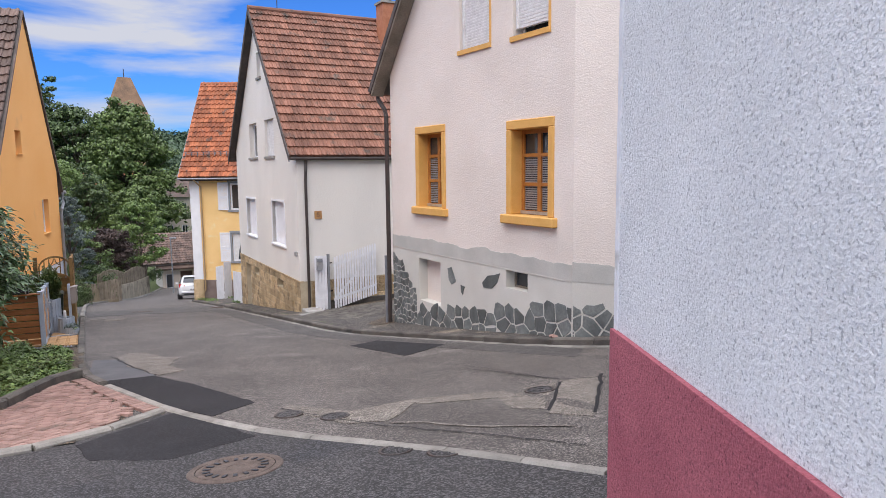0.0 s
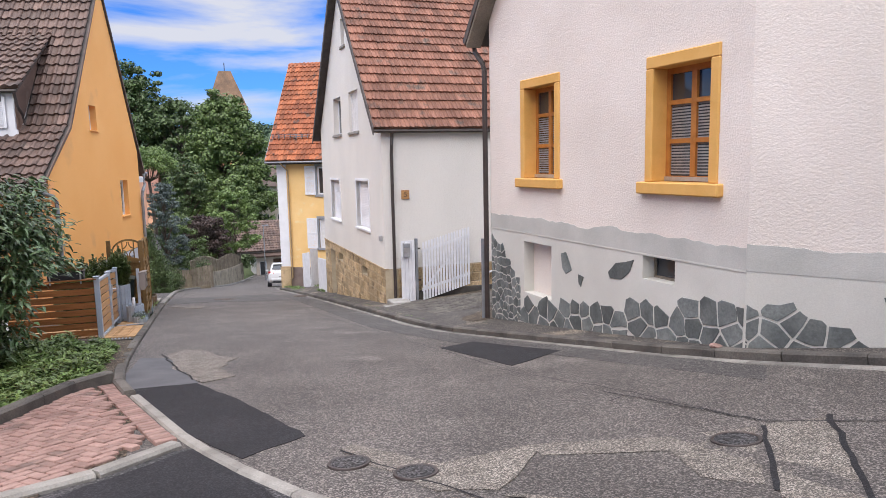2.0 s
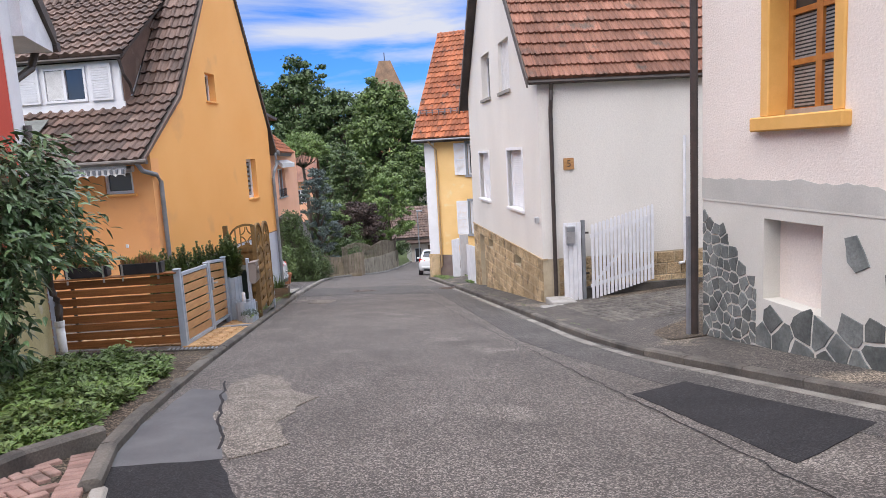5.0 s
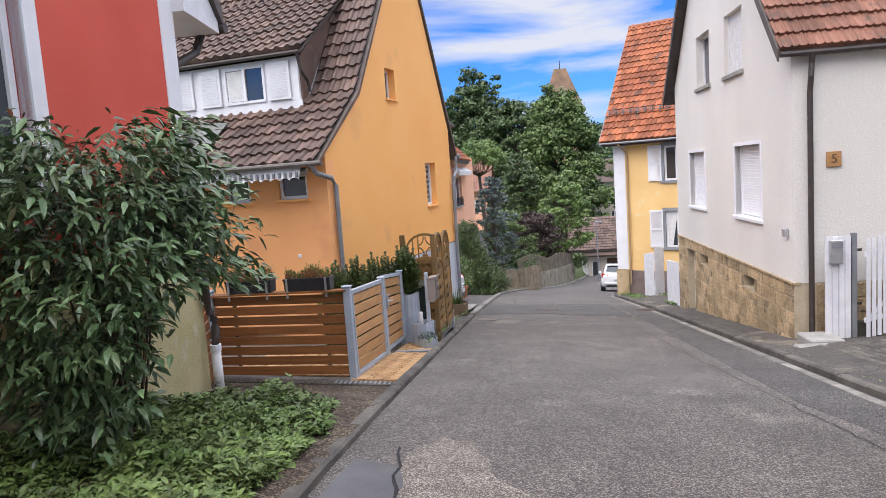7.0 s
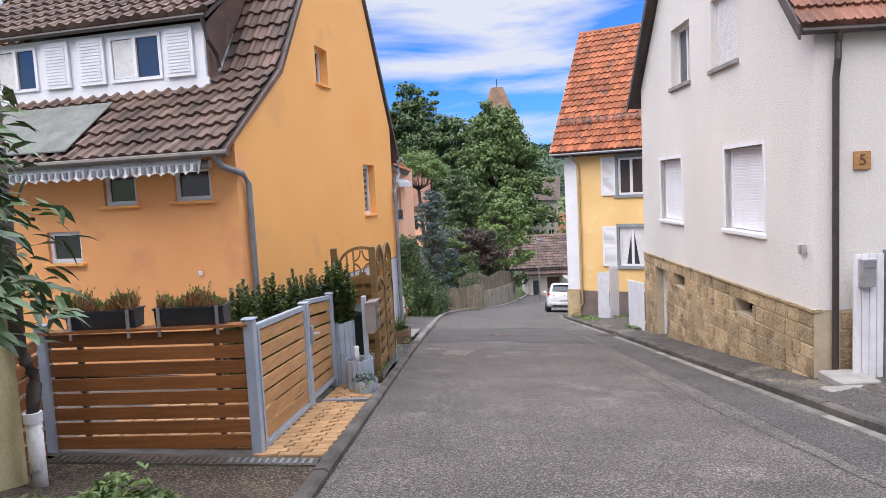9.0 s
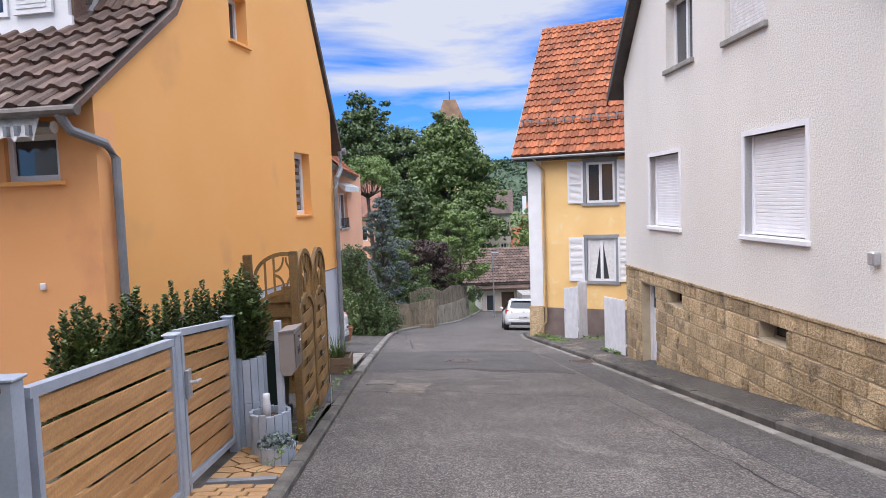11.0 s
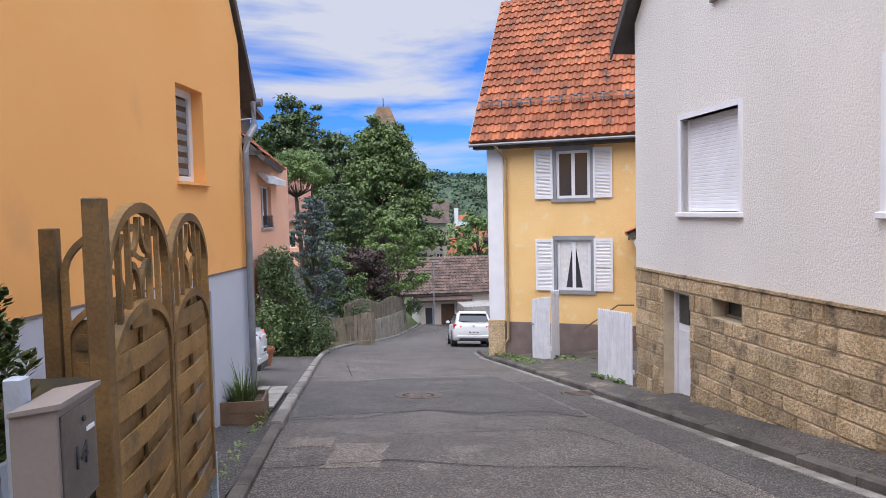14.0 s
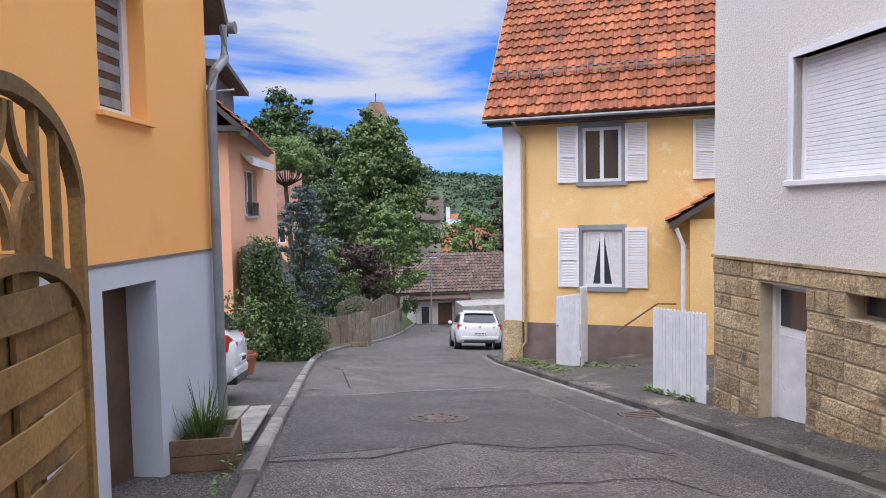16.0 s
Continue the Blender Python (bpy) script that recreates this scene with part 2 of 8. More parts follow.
M_TILE_OS = mat("tile_dark_brown_far", (0.08, 0.05, 0.04), (0.16, 0.10, 0.077), 1.5, 0.65, 0.4, 40, speck=0.25, rand=0.32, stain_or_pits=((0.20, 0.15, 0.12), 2.4, 0.62), island=True)
M_WOOD_DARK = mat("wood_board_dark", (0.06, 0.05, 0.045), (0.11, 0.09, 0.08), 3.0, 0.7, 0.2, 40, speck=0.2)
M_WOOD_FENCE = mat("wood_fence", (0.20, 0.075, 0.022), (0.30, 0.12, 0.04), 2.0, 0.5, 0.15, 60, speck=0.18, rand=0.22, streak=18.0)
M_WOOD_GATE = mat("wood_gate", (0.40, 0.20, 0.075), (0.54, 0.30, 0.125), 2.5, 0.5, 0.15, 60, speck=0.18, rand=0.16, streak=16.0)
M_WOOD_TREL = mat("wood_trellis", (0.165, 0.09, 0.027), (0.275, 0.158, 0.052), 3.0, 0.7, 0.25, 50, speck=0.24, rand=0.28, stain_or_pits=((0.11, 0.075, 0.032), 3.5, 0.56))
M_WOOD_GREY = mat("wood_weathered", (0.18, 0.15, 0.115), (0.28, 0.24, 0.19), 3.0, 0.85, 0.3, 50, speck=0.25, rand=0.2)
M_STEEL = mat("galvanised", (0.36, 0.42, 0.50), (0.44, 0.50, 0.58), 5.0, 0.45, 0.05, 60, metal=0.25, speck=0.06)
M_ZINC = mat("zinc_pipe", (0.20, 0.215, 0.235), (0.29, 0.305, 0.33), 5.0, 0.5, 0.05, 60, metal=0.3, speck=0.08)
M_PIPE_DARK = mat("dark_pipe", (0.035, 0.028, 0.026), (0.06, 0.045, 0.04), 5.0, 0.5, 0.05, 60, speck=0.1)
M_IRON = mat("cast_iron", (0.085, 0.062, 0.05), (0.14, 0.105, 0.088), 8.0, 0.75, 0.6, 60, metal=0.1, speck=0.2)
M_BLACK = mat("black_plastic", (0.02, 0.022, 0.028), (0.035, 0.037, 0.045), 5.0, 0.5, 0.05, 60)
M_BIN = mat("bin_green", (0.009, 0.018, 0.014), (0.014, 0.027, 0.021), 5.0, 0.45, 0.05, 60)
M_GLASS = glass_mat("window_glass", (0.035, 0.042, 0.05))
M_BLIND = mat("blind_slats", (0.20, 0.205, 0.215), (0.28, 0.285, 0.295), 9.0, 0.7, 0.1, 40)
M_SHEET = mat("old_roof_sheet", (0.13, 0.14, 0.13), (0.20, 0.21, 0.195), 4.0, 0.8, 0.2, 40, speck=0.2)
M_PIPE_TAN = mat("tan_pipe", (0.36, 0.25, 0.13), (0.44, 0.32, 0.18), 4.0, 0.6, 0.05, 50)
M_YEW = mat("leaf_yew", (0.055, 0.09, 0.022), (0.11, 0.16, 0.045), 3.0, 0.5, 0, 8, speck=0.2, rand=0.5, island=True)
M_HEATHER = mat("leaf_heather", (0.22, 0.13, 0.05), (0.40, 0.19, 0.08), 6.0, 0.6, 0, 8, speck=0.2, rand=0.5, island=True)
M_PEELING = mat("paint_peeling", (0.60, 0.60, 0.60), (0.72, 0.72, 0.72), 6.0, 0.6, 0.3, 30, speck=0.1, stain_or_pits=((0.07, 0.06, 0.055), 9.0, 0.58))
M_OLIVE = mat("plaster_old_yellow", (0.42, 0.37, 0.19), (0.52, 0.46, 0.26), 2.0, 0.9, 0.5, 40, speck=0.12, stain_or_pits=((0.55, 0.52, 0.42), 3.0, 0.6))
M_GUTTER_OLD = mat("gutter_stone_old", (0.15, 0.14, 0.125), (0.27, 0.255, 0.23), 4.0, 0.9, 0.4, 60, speck=0.25, rand=0.25, stain_or_pits=((0.09, 0.085, 0.07), 3.0, 0.6))
M_WOOD_PLANTER = mat("wood_planter_damp", (0.12, 0.075, 0.045), (0.20, 0.13, 0.08), 3.0, 0.6, 0.3, 50, speck=0.25, rand=0.2)
M_TAUPE = mat("taupe_enamel", (0.205, 0.18, 0.168), (0.26, 0.23, 0.215), 3.0, 0.5, 0.05, 50, speck=0.05)
M_BRUSHED = mat("brushed_plate", (0.13, 0.112, 0.10), (0.19, 0.165, 0.15), 6.0, 0.4, 0.05, 60, metal=0.4, speck=0.1)
M_CURTAIN = mat("curtain", (0.62, 0.62, 0.62), (0.74, 0.74, 0.74), 9.0, 0.9, 0.1, 40)
M_BARK = mat("bark", (0.08, 0.06, 0.045), (0.14, 0.11, 0.085), 4.0, 0.95, 0.8, 20, depth=0.03)
M_LEAF = mat("leaf_dark", (0.042, 0.073, 0.021), (0.084, 0.132, 0.04), 0.8, 0.55, 0, 8, speck=0.25, rand=0.45, island=True)
M_LEAF_MID = mat("leaf_mid", (0.068, 0.112, 0.027), (0.128, 0.188, 0.052), 0.8, 0.55, 0, 8, speck=0.25, rand=0.45, island=True)
M_LEAF_LIGHT = mat("leaf_light", (0.088, 0.152, 0.034), (0.15, 0.225, 0.06), 0.8, 0.55, 0, 8, speck=0.25, rand=0.35, island=True)
M_LEAF_PURPLE = mat("leaf_purple", (0.042, 0.024, 0.021), (0.075, 0.047, 0.037), 0.8, 0.6, 0, 8, speck=0.25, rand=0.45, island=True)
M_LEAF_BLUE = mat("leaf_blue", (0.065, 0.092, 0.082), (0.115, 0.15, 0.138), 0.8, 0.6, 0, 8, speck=0.25, rand=0.4, island=True)
M_LEAF_BUSH = mat("leaf_bush", (0.055, 0.105, 0.044), (0.125, 0.20, 0.09), 3.0, 0.3, 0, 8, speck=0.2, rand=0.5, island=True)
M_LEAF_RED = mat("leaf_reddish", (0.20, 0.08, 0.045), (0.28, 0.13, 0.07), 3.0, 0.5, 0, 8, rand=0.4, island=True)
M_FOREST = mat("forest_far", (0.035, 0.065, 0.04), (0.075, 0.12, 0.06), 0.06, 0.95, 0.9, 0.5, speck=0.35, depth=1.5)
M_TERRACOTTA = mat("terracotta", (0.38, 0.14, 0.07), (0.48, 0.20, 0.11), 6.0, 0.8, 0.2, 60)
M_CAR = mat("car_paint", (0.74, 0.77, 0.80), (0.76, 0.79, 0.82), 1.0, 0.2, 0, 60, speck=0.0)
M_CAR_GLASS = glass_mat("car_glass", (0.02, 0.025, 0.03), 0.03)
M_RUBBER = mat("rubber", (0.015, 0.015, 0.016), (0.025, 0.025, 0.026), 6.0, 0.8, 0.1, 60)
M_TAIL = mat("tail_light", (0.45, 0.02, 0.02), (0.55, 0.04, 0.03), 6.0, 0.2, 0, 60)
M_SILVER = mat("silver_metal", (0.45, 0.46, 0.48), (0.55, 0.56, 0.58), 6.0, 0.35, 0.03, 60, metal=0.7)
M_BEIGE = mat("plaster_beige", (0.58, 0.50, 0.42), (0.66, 0.58, 0.49), 1.0, 0.9, 0.2, 60)
M_BROWN_DOOR = mat("brown_door", (0.085, 0.047, 0.028), (0.13, 0.073, 0.044), 5.0, 0.55, 0.1, 50)
M_ETERNIT = mat("facade_slate_brown", (0.16, 0.12, 0.11), (0.22, 0.17, 0.15), 3.0, 0.8, 0.2, 40, rand=0.15)

# ---- building helpers ----
# The street runs along s (ahead, downhill); u is across it, to the right.
STREET = Matrix.Translation((-2, 8, 0)) @ Matrix.Rotation(radians(28.31), 4, "Z")
ZB = {}


def gz(s, u):
    """Height of the road bed at s along and u across the street."""
    uu = max(-9.0, min(9.0, u))
    z = -1.159352 - 0.125894 * s - 0.053074 * uu - 0.000367 * s * s
    if s > 44:
        z = -1.159352 - 0.125894 * 44 - 0.053074 * uu - 0.000367 * 44 * 44 - 0.158 * 22 * (1 - math.exp(-(s - 44) / 22))
    near = max(0.0, 6 - max(s, -14))
    return z + 0.005511 * near * uu + 0.029851 * max(0.0, -2 - max(s, -14)) + 0.007429 * near * max(0.0, min(uu, 6) - 2)


def bend(s):
    """Sideways shift of the street where it turns to the right."""
    d = s - 33.5
    return 0.12 * (d + math.sqrt(d * d + 9)) - 0.016 if s > 20 else 0.0


def thing(name, label, category, u, s, z, turn=0.0, group="", kind="", flat=None):
    """An Empty at the base of a thing. flat: a place in the world in place of (u, s)."""
    ob = new(name)
    ob.empty_display_size = 0.1
    ob.matrix_world = pose(flat[0], flat[1], z, 0, 0, turn) if flat else STREET @ pose(u, s, z, 0, 0, turn)
    ZB[ob.name] = z
    return tagged(ob, label, category, group, kind)


def part(name, bm, material, parent=None, label="", smooth=False, shift=True):
    """Links a bmesh as one mesh object under a thing or a part; heights are given from the world's zero."""
    me = bpy.data.meshes.new(name)
    z = 0.0
    if parent is not None and shift:
        z = ZB.get(parent.name, 0.0)
    if z:
        bm.transform(Matrix.Translation((0, 0, -z)))
    bmesh.ops.recalc_face_normals(bm, faces=bm.faces)
    bm.to_mesh(me)
    bm.free()
    me.materials.append(material)
    if smooth:
        for p in me.polygons:
            p.use_smooth = True
    ob = new(name, me)
    if parent is not None:
        ob.parent = parent
        ZB[ob.name] = ZB.get(parent.name, 0.0)
    if label:
        ob["label"] = label
    return ob


def piece(name, me, parent, m):
    """A repeated piece on shared mesh data, at the pose m inside its parent."""
    ob = new(name, me)
    ob.parent = parent
    ob.matrix_local = m
    return ob


def mesh_of(name, bm, material):
    me = bpy.data.meshes.new(name)
    bmesh.ops.recalc_face_normals(bm, faces=bm.faces)
    bm.to_mesh(me)
    bm.free()
    me.materials.append(material)
    return me


def box(bm, x0, x1, y0, y1, z0, z1, bevel=0.0):
    vs = [bm.verts.new((x, y, z)) for z in (z0, z1) for y in (y0, y1) for x in (x0, x1)]
    fs = [bm.faces.new([vs[i] for i in f]) for f in ((0, 2, 3, 1), (4, 5, 7, 6), (0, 1, 5, 4), (2, 6, 7, 3), (0, 4, 6, 2), (1, 3, 7, 5))]
    if bevel:
        es = {e for f in fs for e in f.edges}
        bmesh.ops.bevel(bm, geom=list(es), offset=bevel, segments=1, affect="EDGES")
    return bm


def boxes(*args, bevel=0.0):
    bm = bmesh.new()
    for a in args:
        box(bm, *a, bevel=bevel)
    return bm


def prism(bm, pts, axis, a, b):
    """A polygon of (p, q) pairs drawn out from a to b along an axis: 'x' gives (y, z) pairs, 'y' (x, z), 'z' (x, y)."""
    def at(p, q, w):
        return {"x": (w, p, q), "y": (p, w, q), "z": (p, q, w)}[axis]
    lo = [bm.verts.new(at(p, q, a)) for p, q in pts]
    hi = [bm.verts.new(at(p, q, b)) for p, q in pts]
    bm.faces.new(lo)
    bm.faces.new(hi[::-1])
    k = len(pts)
    for i in range(k):
        bm.faces.new((lo[i], hi[i], hi[(i + 1) % k], lo[(i + 1) % k]))
    return bm


def tube(bm, path, r, n=10, r2=None):
    """A round pipe along a path of points."""
    pts = [Vector(p) for p in path]
    rings = []
    for i, p in enumerate(pts):
        d = (pts[min(i + 1, len(pts) - 1)] - pts[max(i - 1, 0)]).normalized()
        a = d.orthogonal().normalized() if abs(d.z) < 0.95 else Vector((1, 0, 0))
        a = (a - d * a.dot(d)).normalized()
        if abs(d.z) < 0.95:
            up = Vector((0, 0, 1))
            a = d.cross(up).normalized()
        b = d.cross(a)
        rr = r if r2 is None else r + (r2 - r) * i / max(1, len(pts) - 1)
        rings.append([bm.verts.new(p + (a * math.cos(q) + b * math.sin(q)) * rr) for q in (2 * math.pi * k / n for k in range(n))])
    for r0, r1 in zip(rings, rings[1:]):
        for k in range(n):
            bm.faces.new((r0[k], r0[(k + 1) % n], r1[(k + 1) % n], r1[k]))
    bm.faces.new(rings[0][::-1])
    bm.faces.new(rings[-1])
    return bm


def band(bm, outer, inner, y0, y1):
    """A bent flat bar: outer and inner lines of (x, z), drawn out in y, as one welded strip."""
    rows_ = [[bm.verts.new(c) for c in ((a[0], y0, a[1]), (b[0], y0, b[1]), (b[0], y1, b[1]), (a[0], y1, a[1]))] for a, b in zip(outer, inner)]
    for p, q in zip(rows_, rows_[1:]):
        for i in range(4):
            bm.faces.new((p[i], p[(i + 1) % 4], q[(i + 1) % 4], q[i]))
    bm.faces.new(rows_[0][::-1])
    bm.faces.new(rows_[-1])
    return bm


def lathe(bm, profile, n=20, cx=0.0, cy=0.0):
    """Turns a profile of (r, z) about the upright axis."""
    rings = [[bm.verts.new((cx + r * math.cos(2 * math.pi * k / n), cy + r * math.sin(2 * math.pi * k / n), z)) for k in range(n)] for r, z in profile]
    for a, b in zip(rings, rings[1:]):
        for k in range(n):
            bm.faces.new((a[k], a[(k + 1) % n], b[(k + 1) % n], b[k]))
    bm.faces.new(rings[0][::-1])
    bm.faces.new(rings[-1])
    return bm


def wall_sheet(x0, x1, z0, z1, holes, thick, cuts=(), inner=()):
    """A wall in the plane y = 0 (seen from -y), holes (x0, x1, z0, z1) through it, its top cut by planes (point, normal) in (x, z)."""
    xs = sorted({x0, x1, *inner, *(v for h in holes for v in h[:2])})
    zs = sorted({z0, z1, *(v for h in holes for v in h[2:])})
    bm = bmesh.new()
    grid = {(i, j): bm.verts.new((x, 0, z)) for i, x in enumerate(xs) for j, z in enumerate(zs)}
    for i in range(len(xs) - 1):
        for j in range(len(zs) - 1):
            cx, cz = (xs[i] + xs[i + 1]) / 2, (zs[j] + zs[j + 1]) / 2
            if any(h[0] < cx < h[1] and h[2] < cz < h[3] for h in holes):
                continue
            bm.faces.new((grid[i, j], grid[i + 1, j], grid[i + 1, j + 1], grid[i, j + 1]))
    for (px, pz), (nx, nz) in cuts:
        bmesh.ops.bisect_plane(bm, geom=bm.verts[:] + bm.edges[:] + bm.faces[:], plane_co=(px, 0, pz), plane_no=(nx, 0, nz), clear_outer=True)
    loose = [v for v in bm.verts if not v.link_faces]
    bmesh.ops.delete(bm, geom=loose, context="VERTS")
    back = {v: bm.verts.new((v.co.x, thick, v.co.z)) for v in bm.verts[:]}
    for f in bm.faces[:]:
        bm.faces.new([back[v] for v in reversed(f.verts)])
    for e in [e for e in bm.edges if len(e.link_faces) == 1 and e.verts[0].co.y == 0 and e.verts[1].co.y == 0]:
        a, b = e.verts
        bm.faces.new((a, b, back[b], back[a]))
    return bm


def tile_mesh(name, material, w, l, style):
    """One roof tile: x across, y up the slope, z out of it; two shallow waves or one S-shaped roll."""
    bm = bmesh.new()
    if style == "rounded":
        prof = [(-0.5, 0.006), (-0.38, 0.0), (-0.1, 0.0), (0.08, 0.024), (0.24, 0.046), (0.4, 0.036), (0.49, 0.006)]
    elif style == "flat":
        prof = [(-0.5, 0.0), (-0.36, 0.034), (-0.22, 0.004), (0.06, 0.004), (0.2, 0.036), (0.36, 0.004), (0.48, 0.02)]
    else:
        prof = [(-0.5, 0.012), (-0.36, 0.0), (-0.12, 0.002), (0.04, 0.03), (0.2, 0.05), (0.36, 0.042), (0.5, 0.012)]
    rows = []
    for y, lift in ((-0.02, -0.03), (-0.02, 0.05), (l * 1.04, 0.0)):
        dip = [0.0] * len(prof)
        if style == "rounded" and y < 0:
            dip = [0.022, 0.008, 0.0, 0.0, 0.004, 0.01, 0.02]
        rows.append([bm.verts.new((p * w, y + d, h * (0.2 if lift < 0 else 1.0) + lift)) for (p, h), d in zip(prof, dip)])
    for a, b in zip(rows, rows[1:]):
        for i in range(len(prof) - 1):
            bm.faces.new((a[i], a[i + 1], b[i + 1], b[i]))
    return mesh_of(name, bm, material)


def roof_tiles(parent, frame_m, width, length, w, l, mats, style="flat", singles=None, skip=None):
    """Courses of tiles on a slope: frame_m puts x along the eave, y up the slope, z out of it. singles(x, y) picks those that are parts of their own."""
    me = tile_mesh("roof_tile", mats[0], w, l, style)
    vs, fs = [], []
    base = [v.co.copy() for v in me.vertices]
    polys = [tuple(p.vertices) for p in me.polygons]
    rng = random.Random(int(width * 100) + int(length * 10))
    y, row, count = 0.0, 0, 0
    while y < length - 0.05:
        x = w / 2
        while x < width + 0.01:
            if not (skip and skip(x, y)):
                j = frame_m @ Matrix.Translation((x + rng.uniform(-0.004, 0.004), y + rng.uniform(-0.006, 0.006), rng.uniform(0, 0.007))) @ Matrix.Rotation(rng.uniform(-0.014, 0.014), 4, "Z") @ Matrix.Rotation(rng.uniform(-0.02, 0.02), 4, "Y")
                if singles and count < 300 and singles(x, y):
                    piece("roof_tile", me, parent, j)
                    count += 1
                else:
                    k = len(vs)
                    vs.extend(j @ c for c in base)
                    fs.extend(tuple(k + q for q in p) for p in polys)
            x += w
        y += l
        row += 1
    if vs:
        rest = bpy.data.meshes.new("roof_tiles")
        rest.from_pydata([tuple(v) for v in vs], [], fs)
        rest.materials.append(mats[1])
        ob = new("roof_tiles", rest)
        ob.parent = parent
        tagged(ob, kind="stuff")


def slope_frame(o, along, up):
    """A pose with x along the eave, y up the slope."""
    x, y = Vector(along).normalized(), Vector(up).normalized()
    z = x.cross(y)
    m = Matrix((x, y, z)).transposed().to_4x4()
    m.translation = Vector(o)
    return m


def window(parent, x0, x1, z0, z1, y=0.12, fw=0.055, bars=(0.5,), cross=(), m_frame=None, m_pane=None, name="window", lower=0.0, y1=None):
    """Casement in an opening: fw, panes and glazing bars; y is how deep it sits."""
    m_frame, m_pane = m_frame or M_WHITE, m_pane or M_GLASS
    d = 0.06
    bm = bmesh.new()
    loops = []
    for yy, e in ((y, 0.0), (y, fw), (y + d, fw), (y + d, 0.0)):
        loops.append([bm.verts.new((a, yy, c)) for a, c in ((x0 + e, z0 + e), (x1 - e, z0 + e), (x1 - e, z1 - e), (x0 + e, z1 - e))])
    for la, lb in zip(loops, loops[1:] + loops[:1]):
        for i in range(4):
            bm.faces.new((la[i], la[(i + 1) % 4], lb[(i + 1) % 4], lb[i]))
    w = part(name, bm, m_frame, parent)
    xs = [x0 + fw] + [x0 + (x1 - x0) * b for b in bars] + [x1 - fw]
    zs = [z0 + fw] + [z0 + (z1 - z0) * c for c in cross] + [z1 - fw]
    if bars or cross:
        bm = bmesh.new()
        for b in xs[1:-1]:
            box(bm, b - fw * 0.6, b + fw * 0.6, y - 0.008, y + d + 0.003, z0 + fw - 0.002, z1 - fw + 0.002)
        for c in zs[1:-1]:
            box(bm, x0 + fw - 0.002, x1 - fw + 0.002, y - 0.004, y + d + 0.001, c - fw * 0.4, c + fw * 0.4)
        part("glazing_bar", bm, m_frame, w)
    for a, b in zip(xs, xs[1:]):
        for c, e in zip(zs, zs[1:]):
            part("pane", boxes((a, b, y + 0.03, y + 0.036, c, e)), m_pane, w)
    return w


def roller_shutter(parent, x0, x1, z0, z1, y=0.1, m=None):
    """A closed roller shutter of narrow slats, with its side rails."""
    sh = part("roller_shutter", boxes((x0 + 0.02, x1 - 0.02, y + 0.031, y + 0.05, z0, z1)), m or M_WHITE, parent)
    for a in (x0, x1 - 0.04):
        part("guide_rail", boxes((a, a + 0.04, y - 0.03, y + 0.0305, z0, z1)), m or M_WHITE, sh)
    bm = bmesh.new()
    z = z0
    while z < z1 - 0.005:
        t = min(z1, z + 0.05)
        prism(bm, [(y + 0.004, z), (y - 0.002, z + 0.006), (y - 0.002, t - 0.008), (y + 0.004, t - 0.001), (y + 0.03, t - 0.002), (y + 0.03, z)], "x", x0 + 0.035, x1 - 0.035)
        z += 0.05
    part("shutter_slats", bm, m or M_WHITE, sh)
    return sh


def leaf_cloud(verts, faces, centre, radii, count, size, rng, shape=1.6, droop=0.3, shell=0.55):
    """Adds leaf-shaped quads through an uneven ellipsoid."""
    for _ in range(count):
        d = Vector((rng.gauss(0, 1), rng.gauss(0, 1), rng.gauss(0, 1))).normalized()
        r = shell + (1 - shell) * rng.random() ** 0.6
        c = Vector((centre[0] + d.x * radii[0] * r, centre[1] + d.y * radii[1] * r, centre[2] + d.z * radii[2] * r))
        n = (d + Vector((rng.uniform(-1, 1), rng.uniform(-1, 1), rng.uniform(-0.3, 1.2)))).normalized()
        a = n.orthogonal().normalized()
        a = Matrix.Rotation(rng.uniform(0, 6.28), 3, n) @ a
        a.z -= droop * rng.random()
        a.normalize()
        b = n.cross(a).normalized()
        q = size * rng.uniform(0.6, 1.3)
        k = len(verts)
        verts += [c - a * q * shape * 0.5, c + b * q * 0.42 - a * q * 0.1, c + a * q * shape * 0.5, c - b * q * 0.42 - a * q * 0.1]
        faces.append((k, k + 1, k + 2, k + 3))


def mesh_part(name, verts, faces, material, parent, shift=None):
    me = bpy.data.meshes.new(name)
    z = ZB.get(parent.name, 0.0) if shift is None else shift
    me.from_pydata([(v[0], v[1], v[2] - z) for v in verts], [], faces)
    me.materials.append(material)
    ob = new(name, me)
    ob.parent = parent
    return ob


